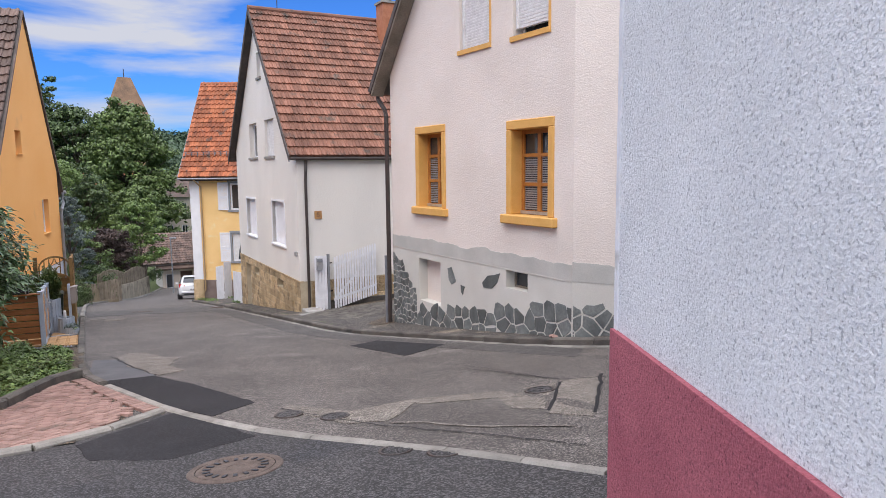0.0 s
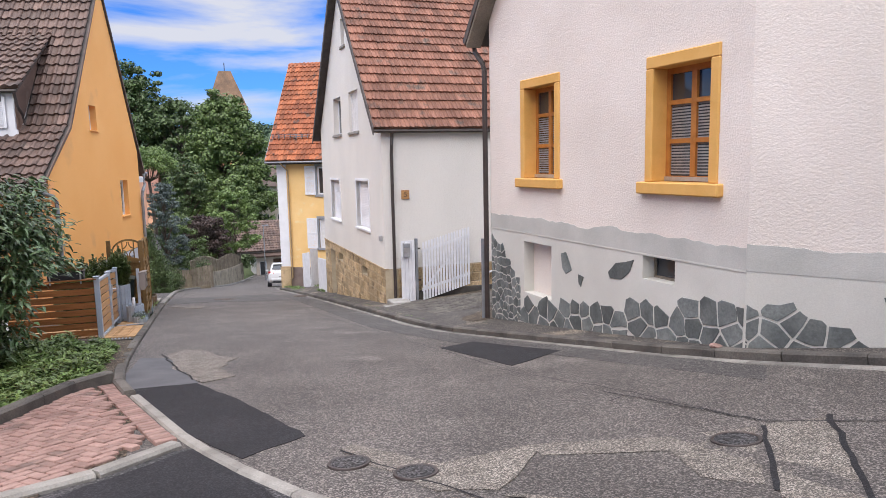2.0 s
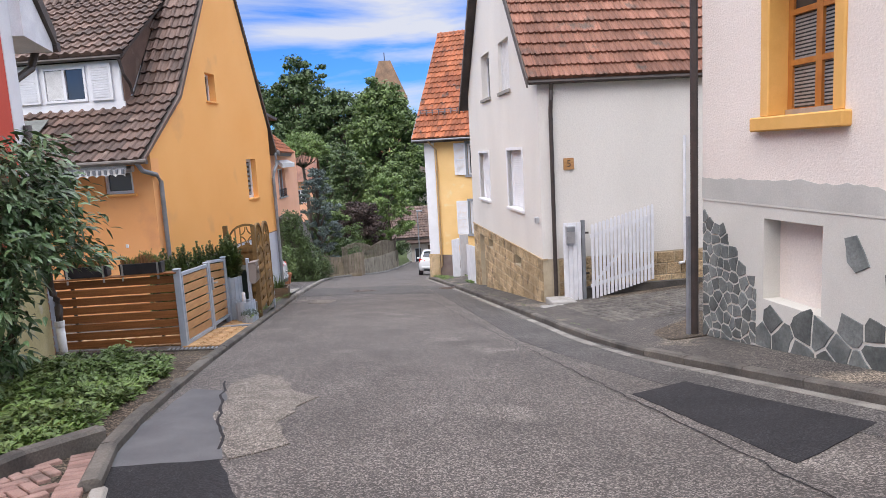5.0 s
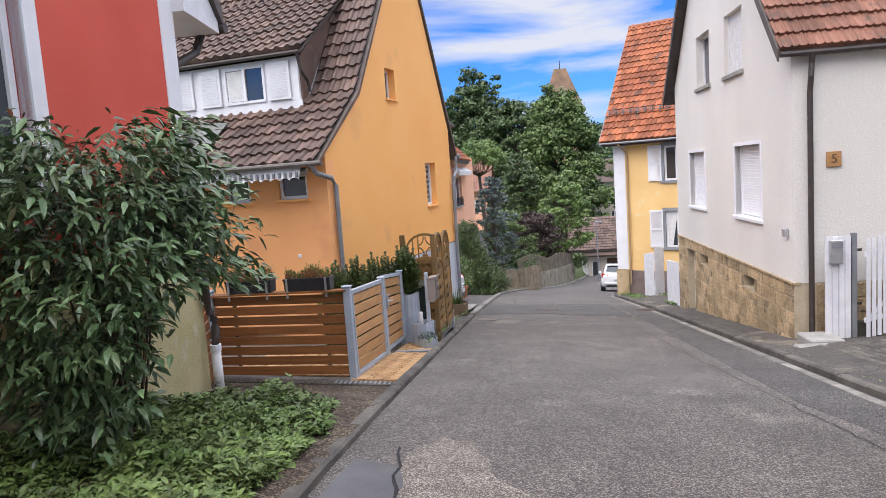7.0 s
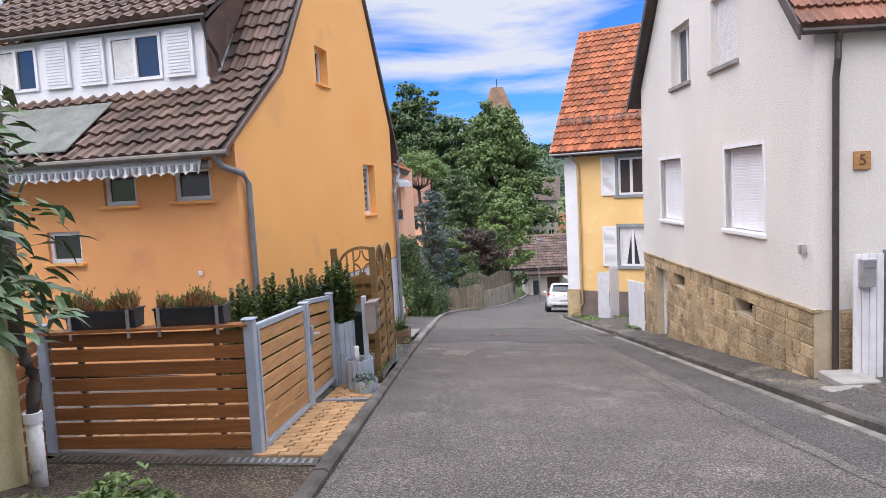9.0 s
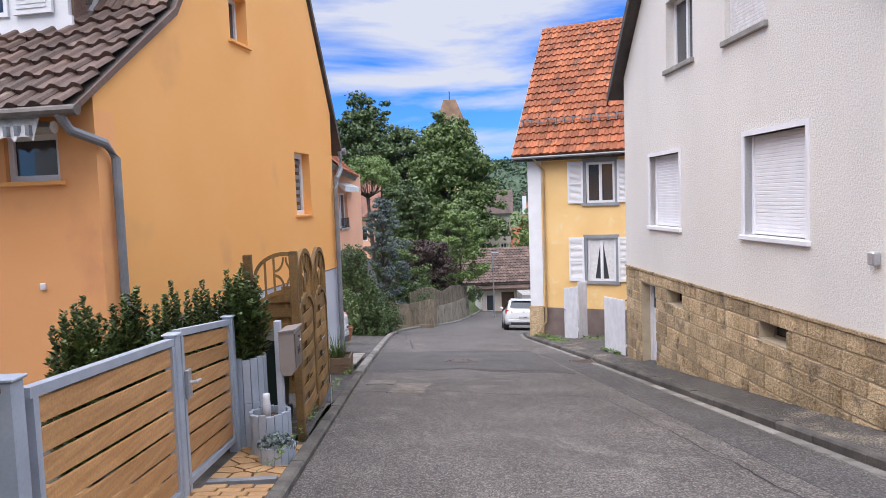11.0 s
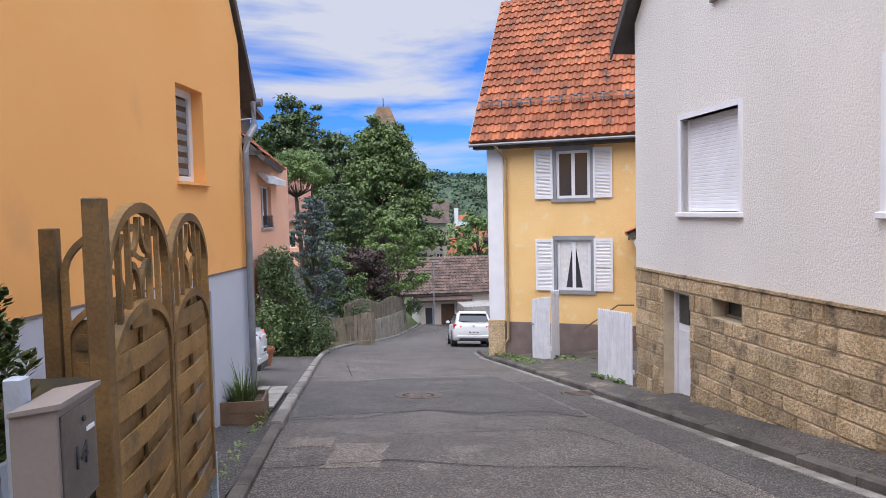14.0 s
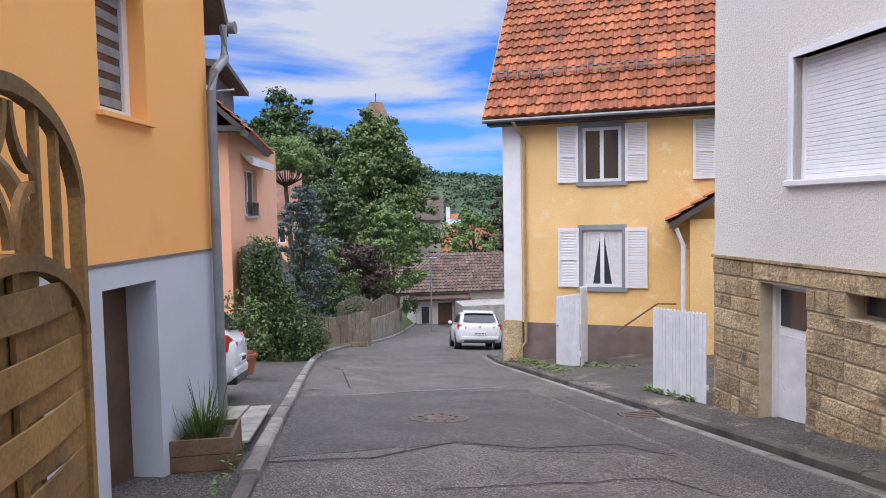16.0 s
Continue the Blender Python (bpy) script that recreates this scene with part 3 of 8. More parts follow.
def tree(label, u, s, height, spread, clumps, leaves, leaf, material, trunk=0.22, base=0.3, seed=1, category="tree", name="tree", shape=1.0, z=None):
    """A tapered trunk with limbs, and a crown of leaf clumps with gaps."""
    rng = random.Random(seed)
    z0 = gz(s, u) - 0.1 if z is None else z
    t = thing(name, label, category, u, s, z0)
    bm = bmesh.new()
    top = z0 + height
    tube(bm, [(0, 0, z0), (0.05, 0.03, z0 + height * 0.3), (-0.05, 0.08, z0 + height * 0.6), (0, 0, z0 + height * 0.92)], trunk, 9, trunk * 0.2)
    vs, fs = [], []
    for i in range(clumps):
        f = (i + 0.5) / clumps
        h = base + (0.97 - base) * f
        wide = spread * (math.sin(math.pi * min(1.0, (0.18 + 0.82 * f) ** shape)) ** 0.6 + 0.08)
        ang = i * 2.4 + rng.uniform(-0.5, 0.5)
        dist = wide * rng.uniform(0.35, 0.85)
        c = Vector((math.cos(ang) * dist, math.sin(ang) * dist, z0 + height * h + rng.uniform(-0.04, 0.04) * height))
        start = Vector((0, 0, z0 + height * max(0.15, h - 0.22)))
        tube(bm, [start, (start + c) / 2 + Vector((0, 0, 0.05 * height * rng.random())), c], trunk * 0.3, 5, trunk * 0.08)
        for _ in range(6):
            rr = spread * rng.uniform(0.09, 0.24)
            q = c + Vector((rng.uniform(-1, 1), rng.uniform(-1, 1), rng.uniform(-0.7, 0.7))) * spread * 0.23
            leaf_cloud(vs, fs, q, (rr, rr, rr * rng.uniform(0.4, 0.75)), int(leaves * 1.9 / clumps / 6), leaf * 0.82, rng, shell=0.15)
    part("trunk", bm, M_BARK, t, smooth=True)
    mesh_part("crown", vs, fs, material, t)
    return t

# ---- ground, road, pavements ----
def strip_mesh(name, material, v_list, s_list, dz, skirt=0.0):
    """A sheet over the street's bed: v across (following the bend), s along."""
    bm = bmesh.new()
    grid = [[bm.verts.new((v + bend(s), s, gz(s, v + bend(s)) + (dz(v, s) if callable(dz) else dz))) for v in v_list] for s in s_list]
    for a, b in zip(grid, grid[1:]):
        for i in range(len(v_list) - 1):
            bm.faces.new((a[i], a[i + 1], b[i + 1], b[i]))
    me = mesh_of(name, bm, material)
    ob = new(name, me)
    ob.matrix_world = STREET
    return ob


def steps(a, b, d):
    n = max(1, round((b - a) / d))
    return [a + (b - a) * i / n for i in range(n + 1)]


S_ROAD = steps(-16, 90, 1.0)
V_ROAD = [-2.12, -1.4, -0.6, 0.2, 1.0, 1.8, 2.4, 2.96, 3.4, 3.8, 4.2, 5, 6.5, 9]
ground = strip_mesh("ground", M_GRASSY, [-400, -120, -60, -30, -18, -12, -9, -7, -5, -3.5, -2.3, 0, 3, 4.6, 7, 10, 15, 25, 45, 90, 200, 400],
                    [-200, -80, -40] + steps(-20, 90, 2.0) + [100, 120, 150, 200, 280, 400, 700, 1200], lambda v, s: -0.12)
tagged(ground, "grassy valley ground falling away with the street", "ground", kind="structure")
road = strip_mesh("road", M_ASPHALT, V_ROAD, S_ROAD, 0.0)
tagged(road, "patched grey asphalt road sloping downhill between houses", "road", kind="structure")
crossing = strip_mesh("road_crossing", M_ASPHALT_DARK, [-14, -9, -6, -4, -3, -2.12], steps(-16, -0.4, 0.8), 0.0)
tagged(crossing, "darker asphalt mouth of the side street", "road", kind="structure")


def verge_line(s):
    """Where the red paving ends against the verge."""
    return 0.0 if s > 2.8 else -2.42 - 0.36 * (2.62 - s) if s > 1.0 else -3.0 - 1.2 * (1.0 - s)


garden = strip_mesh("garden_soil", M_SOIL, [-9, -7, -5.5, -4.4, -3.9, -3.6, -3.4, -3.2, -3.0, -2.85, -2.7, -2.55, -2.4, -2.22, -2.13], steps(0.4, 12.4, 0.2), lambda v, s: -0.03 if v > verge_line(s) else 0.07 - 0.125 * max(0.0, min(1.0, s - 6.2)) + 0.03 * noise.noise((v * 2, s * 2, 0)) * max(0.2, min(1.0, 7.2 - s)))
tagged(garden, "bare trodden soil verge behind the kerb", "soil", kind="structure")


verge = strip_mesh("verge_base", M_SOIL, [-9, -6, -4, -3, -2.4, -1.75], steps(-0.35, 3.0, 0.4), 0.004)
tagged(verge, "earth under the paving and the verge", "soil", kind="structure")


def kerb_line(name, label, path, width, height, length, material, wobble=0.006, rise=0.0):
    """A row of kerb stones along a path of (u, s), each a piece of its own."""
    holder = thing(name, label, "kerb", 0, 0, 0, kind="structure")
    pts = [Vector(p) for p in path]
    dist = [0.0]
    for a, b in zip(pts, pts[1:]):
        dist.append(dist[-1] + (b - a).length)

    def at(d):
        for i in range(len(pts) - 1):
            if d <= dist[i + 1] or i == len(pts) - 2:
                return pts[i].lerp(pts[i + 1], (d - dist[i]) / (dist[i + 1] - dist[i]))
    rng = random.Random(len(path) * 7 + int(width * 100))
    d = 0.0
    bm = box(bmesh.new(), -0.5, 0.5, -width / 2, width / 2, -0.2, height, bevel=min(0.025, width / 6))
    for v in bm.verts:
        if abs(v.co.x) < 0.5 and abs(v.co.x) > 0.4:
            v.co.x = math.copysign(0.494, v.co.x)
        elif abs(v.co.x) >= 0.5:
            v.co.x = math.copysign(0.4965, v.co.x)
    me = mesh_of("kerb_stone", bm, material)
    while d < dist[-1] - 0.05:
        n = min(dist[-1] - d, length * rng.uniform(0.85, 1.1))
        a, b = at(d), at(d + n)
        za, zb = gz(a.y, a.x), gz(b.y, b.x)
        w = Vector((b.x - a.x, b.y - a.y, zb - za))
        x = w.normalized()
        y = Vector((0, 0, 1)).cross(x).normalized()
        z = x.cross(y)
        m = Matrix((x, y, z)).transposed().to_4x4() @ Matrix.Diagonal((w.length, 1, 1, 1))
        m.translation = Vector(((a.x + b.x) / 2, (a.y + b.y) / 2, (za + zb) / 2 + rise + rng.uniform(-wobble, wobble)))
        piece("kerb_stone", me, holder, m)
        d += n
    return holder


LEFT_KERB = [(-1.9, 1.9), (-2.1, 2.8), (-2.17, 4.0)] + [(-2.17 + bend(s), s) for s in steps(5, 62, 1.5)]
RIGHT_KERB = [(5.4, -3.6), (4.9, -2.2), (4.3, -0.6), (4.02, 0.6), (3.8, 2.0), (3.5, 3.5), (3.15, 5.2), (2.97, 7.0)] + [(2.97 + (0.25 * max(0, s - 30) ** 0.5 if s > 30 else 0), s) for s in steps(8, 32, 1.5)]
kerb_line("left_kerb", "low weathered dark kerb stones along the garden side", [p for p in LEFT_KERB if p[1] < 17.6], 0.13, 0.07, 0.9, M_KERB)
kerb_line("left_kerb", "pale grey kerb stones along the forecourt and the bend", [p for p in LEFT_KERB if p[1] > 16.9], 0.16, 0.1, 0.9, M_GUTTER_OLD)
kerb_line("right_kerb", "low weathered kerb stones along the narrow pavement", RIGHT_KERB, 0.13, 0.1, 0.8, M_KERB)
kerb_line("gutter_row", "row of flat pale gutter stones beside the kerb", [(u - 0.17, s) for u, s in RIGHT_KERB], 0.15, 0.012, 0.5, M_GUTTER_OLD, 0.003)
ARC = [(1.7, -5.9), (1.3, -5.4), (0.87, -4.81), (0.5, -3.9), (0.11, -3.16), (-0.41, -2.28), (-0.79, -1.55), (-1.05, -0.9), (-1.3, -0.22), (-1.55, 0.75), (-1.85, 1.9)]
kerb_line("pale_arc", "curved row of pale flush concrete stones at the junction", ARC, 0.105, 0.024, 0.7, M_GUTTER, 0.002)
kerb_line("paver_edge", "pale concrete edging round the red paving", [(-1.4, -0.3), (-1.78, -0.68), (-2.3, -1.02), (-2.9, -1.08), (-4.0, -1.02), (-6.5, -0.8)], 0.13, 0.05, 0.8, M_GUTTER, 0.002)
kerb_line("verge_edge", "dark rough edging between red paving and verge", [(-2.2, 2.9), (-2.45, 2.66), (-2.84, 1.5), (-3.02, 0.95), (-3.6, 0.4), (-6.0, 0.05)], 0.13, 0.14, 0.7, M_KERB)

# narrow pavement on the right, asphalt, up to the house walls
bm = bmesh.new()
rows = []
for s in steps(-4.0, 31, 0.7):
    inner = [p for p in RIGHT_KERB]
    k = min(range(len(inner) - 1), key=lambda i: abs(inner[i][1] - s))
    k = max(0, min(len(inner) - 2, k if inner[k][1] <= s else k - 1))
    (ua, sa), (ub, sb) = inner[k], inner[k + 1]
    ue = ua + (ub - ua) * (s - sa) / (sb - sa) + 0.06
    rows.append([bm.verts.new((ue + f * 1.0, s, gz(s, ue) + 0.09 + 0.045 * f)) for f in (0, 0.35, 0.7, 1.4, 2.6, 4.2)])
for a, b in zip(rows, rows[1:]):
    for i in range(5):
        bm.faces.new((a[i], a[i + 1], b[i + 1], b[i]))
pavement = part("pavement", bm, M_PAVEMENT)
pavement.matrix_world = STREET
tagged(pavement, "narrow dark asphalt pavement along the houses", "pavement", kind="structure")


def patch(name, label, outline, material, dz=0.006, cat="road patch", wob=0.03):
    """A repair patch lying on the road, with an uneven outline of (s, u)."""
    pts = []
    for (s0, u0), (s1, u1) in zip(outline, outline[1:] + outline[:1]):
        n = max(2, int(math.hypot(s1 - s0, u1 - u0) / 0.16))
        for i in range(n):
            f = i / n
            s, u = s0 + (s1 - s0) * f, u0 + (u1 - u0) * f
            pts.append((s + wob * noise.noise((s * 5, u * 5, 3)), u + wob * noise.noise((s * 5, u * 5, 9))))
    c = (sum(p[0] for p in pts) / len(pts), sum(p[1] for p in pts) / len(pts))
    bm = bmesh.new()
    rings = []
    for f in (1.0, 0.75, 0.5, 0.25):
        rings.append([bm.verts.new((c[1] + (u - c[1]) * f, c[0] + (s - c[0]) * f, road_z(c[0] + (s - c[0]) * f, c[1] + (u - c[1]) * f) + dz)) for s, u in pts])
    low = [bm.verts.new((u, s, road_z(s, u) - 0.03)) for s, u in pts]
    n = len(pts)
    for a, b in zip([low] + rings, rings):
        for i in range(n):
            bm.faces.new((a[i], a[(i + 1) % n], b[(i + 1) % n], b[i]))
    mid = bm.verts.new((c[1], c[0], road_z(*c) + dz))
    for i in range(n):
        bm.faces.new((rings[-1][i], rings[-1][(i + 1) % n], mid))
    ob = part(name, bm, material)
    ob.matrix_world = STREET
    return tagged(ob, label, cat, kind="structure")


def road_z(s, u):
    """Height of the road's sheet itself, straight between its rows."""
    row0 = math.floor(s)
    f = s - row0
    return gz(row0, u) * (1 - f) + gz(row0 + 1, u) * f


patch("asphalt_patch", "fresh black asphalt repair on the road", [(2.33, -1.98), (2.33, -1.24), (1.2, -0.85), (-0.5, -0.42), (-0.85, -0.95), (0.3, -1.42), (1.6, -1.72)], M_ASPHALT_NEW)
patch("asphalt_patch", "fresh black asphalt repair at the junction", [(-0.42, -1.28), (-1.55, -0.86), (-1.95, -0.75), (-2.2, -1.5), (-1.75, -2.1), (-1.15, -2.2), (-0.75, -1.68)], M_ASPHALT_NEW)
patch("worn_patch", "pale worn asphalt patch with a ragged edge", [(4.85, -1.63), (5.3, -1.45), (5.24, -1.12), (4.5, -0.98), (3.99, -0.68), (3.2, -0.95), (2.5, -0.8), (2.34, -1.2), (3.6, -1.5)], M_TAN, 0.007, wob=0.12)
patch("asphalt_patch", "smooth grey asphalt repair beside the kerb", [(4.7, -1.98), (4.5, -1.56), (2.34, -1.22), (2.33, -1.98), (3.4, -2.06)], M_ASPHALT_GREY, 0.005)
patch("asphalt_patch", "fresh black asphalt square near the pavement", [(3.34, 2.14), (3.68, 2.8), (1.85, 3.28), (1.3, 2.3)], M_ASPHALT_NEW)
patch("concrete_slab", "pale worn asphalt field with cut edges", [(-2.17, 2.57), (-2.35, 2.99), (-3.59, 1.81), (-3.2, 1.63)], M_TAN, 0.006, wob=0.015)
patch("worn_patch", "ragged pale seam in the asphalt", [(-1.75, 0.98), (-2.3, 0.42), (-2.12, 0.1), (-1.0, -0.26), (-0.9, -0.14), (-1.95, 0.26), (-2.02, 0.48), (-1.6, 1.0)], M_TAN, 0.007, wob=0.06)
patch("worn_patch", "ragged pale seam in the asphalt", [(-1.62, 1.0), (-2.15, 2.5), (-3.0, 1.72), (-2.75, 1.5), (-2.35, 2.0), (-1.85, 0.95)], M_TAN, 0.005, wob=0.05)
patch("asphalt_patch", "broad dark asphalt trench repair across the street", [(17.9, -2.0), (20.2, -2.05), (22.4, -2.05), (22.5, -1.0), (23.0, 1.9), (20.0, 1.95), (17.6, 1.9), (17.9, 0.3), (18.35, -0.2)], M_ASPHALT_MID, 0.004, wob=0.12)
patch("worn_patch", "pale worn spot in the asphalt", [(15.03, -1.57), (15.0, -1.05), (16.1, -0.9), (16.1, -1.45), (15.6, -1.5)], M_TAN, 0.007, wob=0.08)
patch("worn_patch", "pale worn spot in the asphalt", [(15.9, -1.95), (15.9, -1.5), (16.5, -1.45), (16.5, -1.9)], M_TAN, 0.007, wob=0.1)
patch("asphalt_patch", "long dark asphalt repair along the pavement", [(-1.2, 3.6), (1.2, 3.15), (4.0, 2.5), (7.0, 2.0), (22.0, 2.05), (22.0, 2.7), (7.2, 2.7), (4.5, 2.95), (1.6, 3.6), (-0.8, 4.05)], M_ASPHALT_MID, 0.003, wob=0.02)


def seam(label, path, width, material, dz=0.009):
    """A narrow sealed crack along a path of (s, u), lying on the road."""
    pts = []
    for (s0, u0), (s1, u1) in zip(path, path[1:]):
        n = max(1, int(math.hypot(s1 - s0, u1 - u0) / 0.15))
        for i in range(n):
            f = i / n
            s, u = s0 + (s1 - s0) * f, u0 + (u1 - u0) * f
            pts.append(Vector((u + 0.05 * noise.noise((s * 4, u * 4, 1)), s + 0.05 * noise.noise((s * 4, u * 4, 6)))))
    bm = bmesh.new()
    row = []
    for i, p in enumerate(pts):
        d = (pts[min(i + 1, len(pts) - 1)] - pts[max(i - 1, 0)]).normalized()
        k = Vector((-d.y, d.x)) * width / 2 * (0.7 + 0.6 * abs(noise.noise((p.x * 7, p.y * 7, 2))))
        row.append([bm.verts.new((q.x, q.y, road_z(q.y, q.x) + dz)) for q in (p - k, p + k)])
    for a, b in zip(row, row[1:]):
        bm.faces.new((a[0], a[1], b[1], b[0]))
    ob = part("road_seam", bm, material)
    ob.matrix_world = STREET
    tagged(ob, label, "road seam", kind="structure")


def arc_u(s):
    """Across-position of the pale stone row at s."""
    if s < ARC[0][1]:
        return 1.7 + 0.35 * (ARC[0][1] - s)
    for (ua, sa), (ub, sb) in zip(ARC, ARC[1:]):
        if s <= sb:
            return ua + (ub - ua) * (s - sa) / (sb - sa)
    return ARC[-1][0]


bm = bmesh.new()
rows = []
for s in steps(-15, -1, 0.5) + [-0.8, -0.6, -0.4]:
    e = arc_u(s)
    rows.append([bm.verts.new((-2.13 + (e + 2.13) * f, s, road_z(s, -2.13 + (e + 2.13) * f) + 0.004)) for f in (0, 0.25, 0.5, 0.75, 1.0)])
for a, b in zip(rows, rows[1:]):
    for i in range(4):
        bm.faces.new((a[i], a[i + 1], b[i + 1], b[i]))
mouth = part("road_mouth", bm, M_ASPHALT_DARK)
mouth.matrix_world = STREET
tagged(mouth, "dark grainy asphalt of the side street mouth", "road", kind="structure")

DARK = "narrow dark sealed crack in the asphalt"
for path, w in (([(14.3, 1.58), (9.8, 1.7), (6.3, 1.93), (3.1, 2.06), (0.9, 2.14), (-0.7, 2.5), (-2.0, 2.62)], 0.013), ([(-0.9, 2.15), (-0.73, 2.53)], 0.02),
                ([(15.04, -2.1), (15.13, -1.62), (15.27, -0.93), (14.84, 0.12), (14.77, 1.13), (14.56, 1.59)], 0.025),
                ([(17.7, -2.1), (17.75, -1.14), (18.42, -0.2), (18.0, 0.5), (18.1, 1.5), (17.33, 1.9)], 0.03),
                ([(16.58, -0.85), (16.63, 0.23), (16.7, 1.3), (15.54, 1.65)], 0.02), ([(29.0, -2.0), (27.2, -1.31), (23.24, -1.21)], 0.03),
                ([(-2.2, 2.55), (-3.24, 1.59)], 0.04), ([(-2.32, 3.04), (-3.64, 1.78)], 0.045), ([(-0.5, 2.35), (-2.1, 2.65), (-3.06, 3.48)], 0.02),
                ([(-1.05, -0.26), (-2.19, 0.19), (-3.27, 0.74), (-4.38, 1.26)], 0.02), ([(5.0, -1.7), (4.2, -1.6), (2.4, -1.24)], 0.03), ([(26.5, -0.6), (26.3, 1.2)], 0.03)):
    seam(DARK, path, w, M_ASPHALT_NEW)
for path, w in (([(22.45, -1.18), (22.91, -0.15), (23.45, 1.93)], 0.16), ([(23.29, -2.05), (23.4, -1.55)], 0.14), ([(-2.38, 0.42), (-3.22, 0.99), (-3.85, 1.61)], 0.05)):
    seam("pale worn seam in the asphalt", path, w, M_TAN, 0.008)


def manhole(label, s, u, r, holes):
    t = thing("manhole_cover", label, "manhole cover", u, s, gz(s, u))
    tilt = Vector((-(gz(s, u + 0.5) - gz(s, u - 0.5)), -(gz(s + 0.5, u) - gz(s - 0.5, u)), 1)).normalized().to_track_quat("Z", "Y").to_matrix().to_4x4()
    z = ZB[t.name]
    bm = lathe(bmesh.new(), [(r * 0.84, -0.05), (r * 0.84, 0.012), (r * 0.98, 0.014), (r, 0.008), (r, -0.05)], 40)
    part("ring", bm, M_IRON if holes else M_PIPE_DARK, t, shift=False).matrix_local = tilt
    bm = lathe(bmesh.new(), [(r * 0.82, -0.05), (r * 0.82, 0.012), (r * 0.75, 0.016), (r * 0.7, 0.01), (r * 0.5, 0.01), (r * 0.46, 0.016), (r * 0.2, 0.016), (r * 0.18, 0.011), (0.01, 0.011)], 40)
    part("lid", bm, M_IRON if holes else M_ASPHALT_DARK, t, shift=False).matrix_local = tilt
    for k in range(holes):
        a = 2 * math.pi * k / holes
        bm = boxes((-0.03, 0.03, -0.016, 0.016, 0.012, 0.0185), bevel=0.005)
        part("slot", bm, M_BLACK, t, shift=False).matrix_local = tilt @ Matrix.Rotation(a, 4, "Z") @ Matrix.Translation((r * 0.61, 0, 0))
    return t


manhole("large rusty cast-iron manhole cover with slots", -2.85, -1.1, 0.36, 18)
manhole("small round cast-iron valve cover in the road", -1.34, -0.27, 0.15, 0)
manhole("small round cast-iron valve cover in the road", -1.75, 0.08, 0.15, 0)
manhole("round cast-iron cover in the pale field", -2.3, 2.2, 0.17, 0)
manhole("worn cast-iron manhole cover in the road", 20.0, -0.14, 0.4, 12)
manhole("small round cast-iron valve cover in the road", -3.3, 0.05, 0.14, 0)
manhole("small round cast-iron valve cover in the road", -3.62, 0.32, 0.14, 0)
dr = thing("road_drain", "rusty rectangular drain grate beside the gutter", "drain grate", 2.62, 19.82, gz(19.82, 2.62))
part("frame", boxes((-0.26, 0.26, -0.26, 0.26, -0.05, 0.012)), M_IRON, dr, shift=False)
for k in range(6):
    part("bar", boxes((-0.22, 0.22, -0.2 + k * 0.075, -0.165 + k * 0.075, 0.0125, 0.02)), M_IRON, dr, shift=False)

# ---- white house on a sandstone base, number 5 ----
def sandstone(parent, x0, x1, top, bottom, holes, seed, flip=None):
    """Rough sandstone blocks in courses, each proud of the mortar; local x along the wall, outer face towards -y."""
    rng = random.Random(seed)
    shapes = []
    for v in range(5):
        bm = bmesh.new()
        vs = [[bm.verts.new((x, -0.014 - 0.012 * rng.random() if 0 < i < 3 and 0 < j < 3 else 0.0, z)) for j, z in enumerate((-0.5, -0.44, 0.43, 0.5))] for i, x in enumerate((-0.5, -0.465, 0.46, 0.5))]
        for i in range(3):
            for j in range(3):
                bm.faces.new((vs[i][j], vs[i + 1][j], vs[i + 1][j + 1], vs[i][j + 1]))
        shapes.append(mesh_of("stone_block", bm, M_SANDSTONE))
    z = top
    while z > bottom:
        h = rng.choice((0.19, 0.22, 0.25))
        x = x0 - rng.uniform(0, 0.3)
        while x < x1 - 0.02:
            w = rng.choice((0.2, 0.28, 0.36, 0.46, 0.6)) * rng.uniform(0.85, 1.15)
            spans = [(max(x, x0), min(x + w, x1))]
            for hx0, hx1, hz0, hz1 in holes:
                if z - h + 0.04 < hz1 and z - 0.04 > hz0:
                    spans = [p for a, b in spans for p in ((a, min(b, hx0)), (max(a, hx1), b)) if p[1] - p[0] > 0.001]
            for a, b in spans:
                if b - a > 0.07:
                    piece("stone_block", rng.choice(shapes), parent, Matrix.Translation(((a + b) / 2, 0, z - h / 2 - ZB[parent.name])) @ Matrix.Diagonal((b - a - 0.013, 1, h - 0.014, 1)))
            x += w
        z -= h


h2 = thing("white_house", "white rendered gabled house with red-brown tiles on a sandstone base", "house", 3.61, 19.74, -4.2, -90)
A, B = (0.0, 2.3), (8.29, 1.9)
APEX = (4.05, 6.75)
sl = (APEX[1] - A[1]) / (APEX[0] - A[0])
sr = (APEX[1] - B[1]) / (APEX[0] - B[0])
H2_WIN = [(1.53, 2.98, -0.86, 0.5), (5.33, 6.82, -0.86, 0.54), (2.45, 3.6, 1.98, 3.2), (4.75, 5.9, 1.97, 3.2), (4.0, 4.5, 4.65, 5.5)]
H2_WIN[0] = (1.55, 3.0, -0.86, 0.5)
H2_CELLAR = [(5.72, 6.42, -2.24, -1.98), (2.36, 3.06, -2.26, -2.0), (0.98, 1.8, -3.75, -2.03)]
cuts = [((APEX[0], APEX[1]), (-sl, 1)), ((APEX[0], APEX[1]), (-sr, 1))]
part("wall", wall_sheet(0, 8.29, -1.77, 7.2, H2_WIN, 0.3, cuts), M_WHITE_WALL, h2)
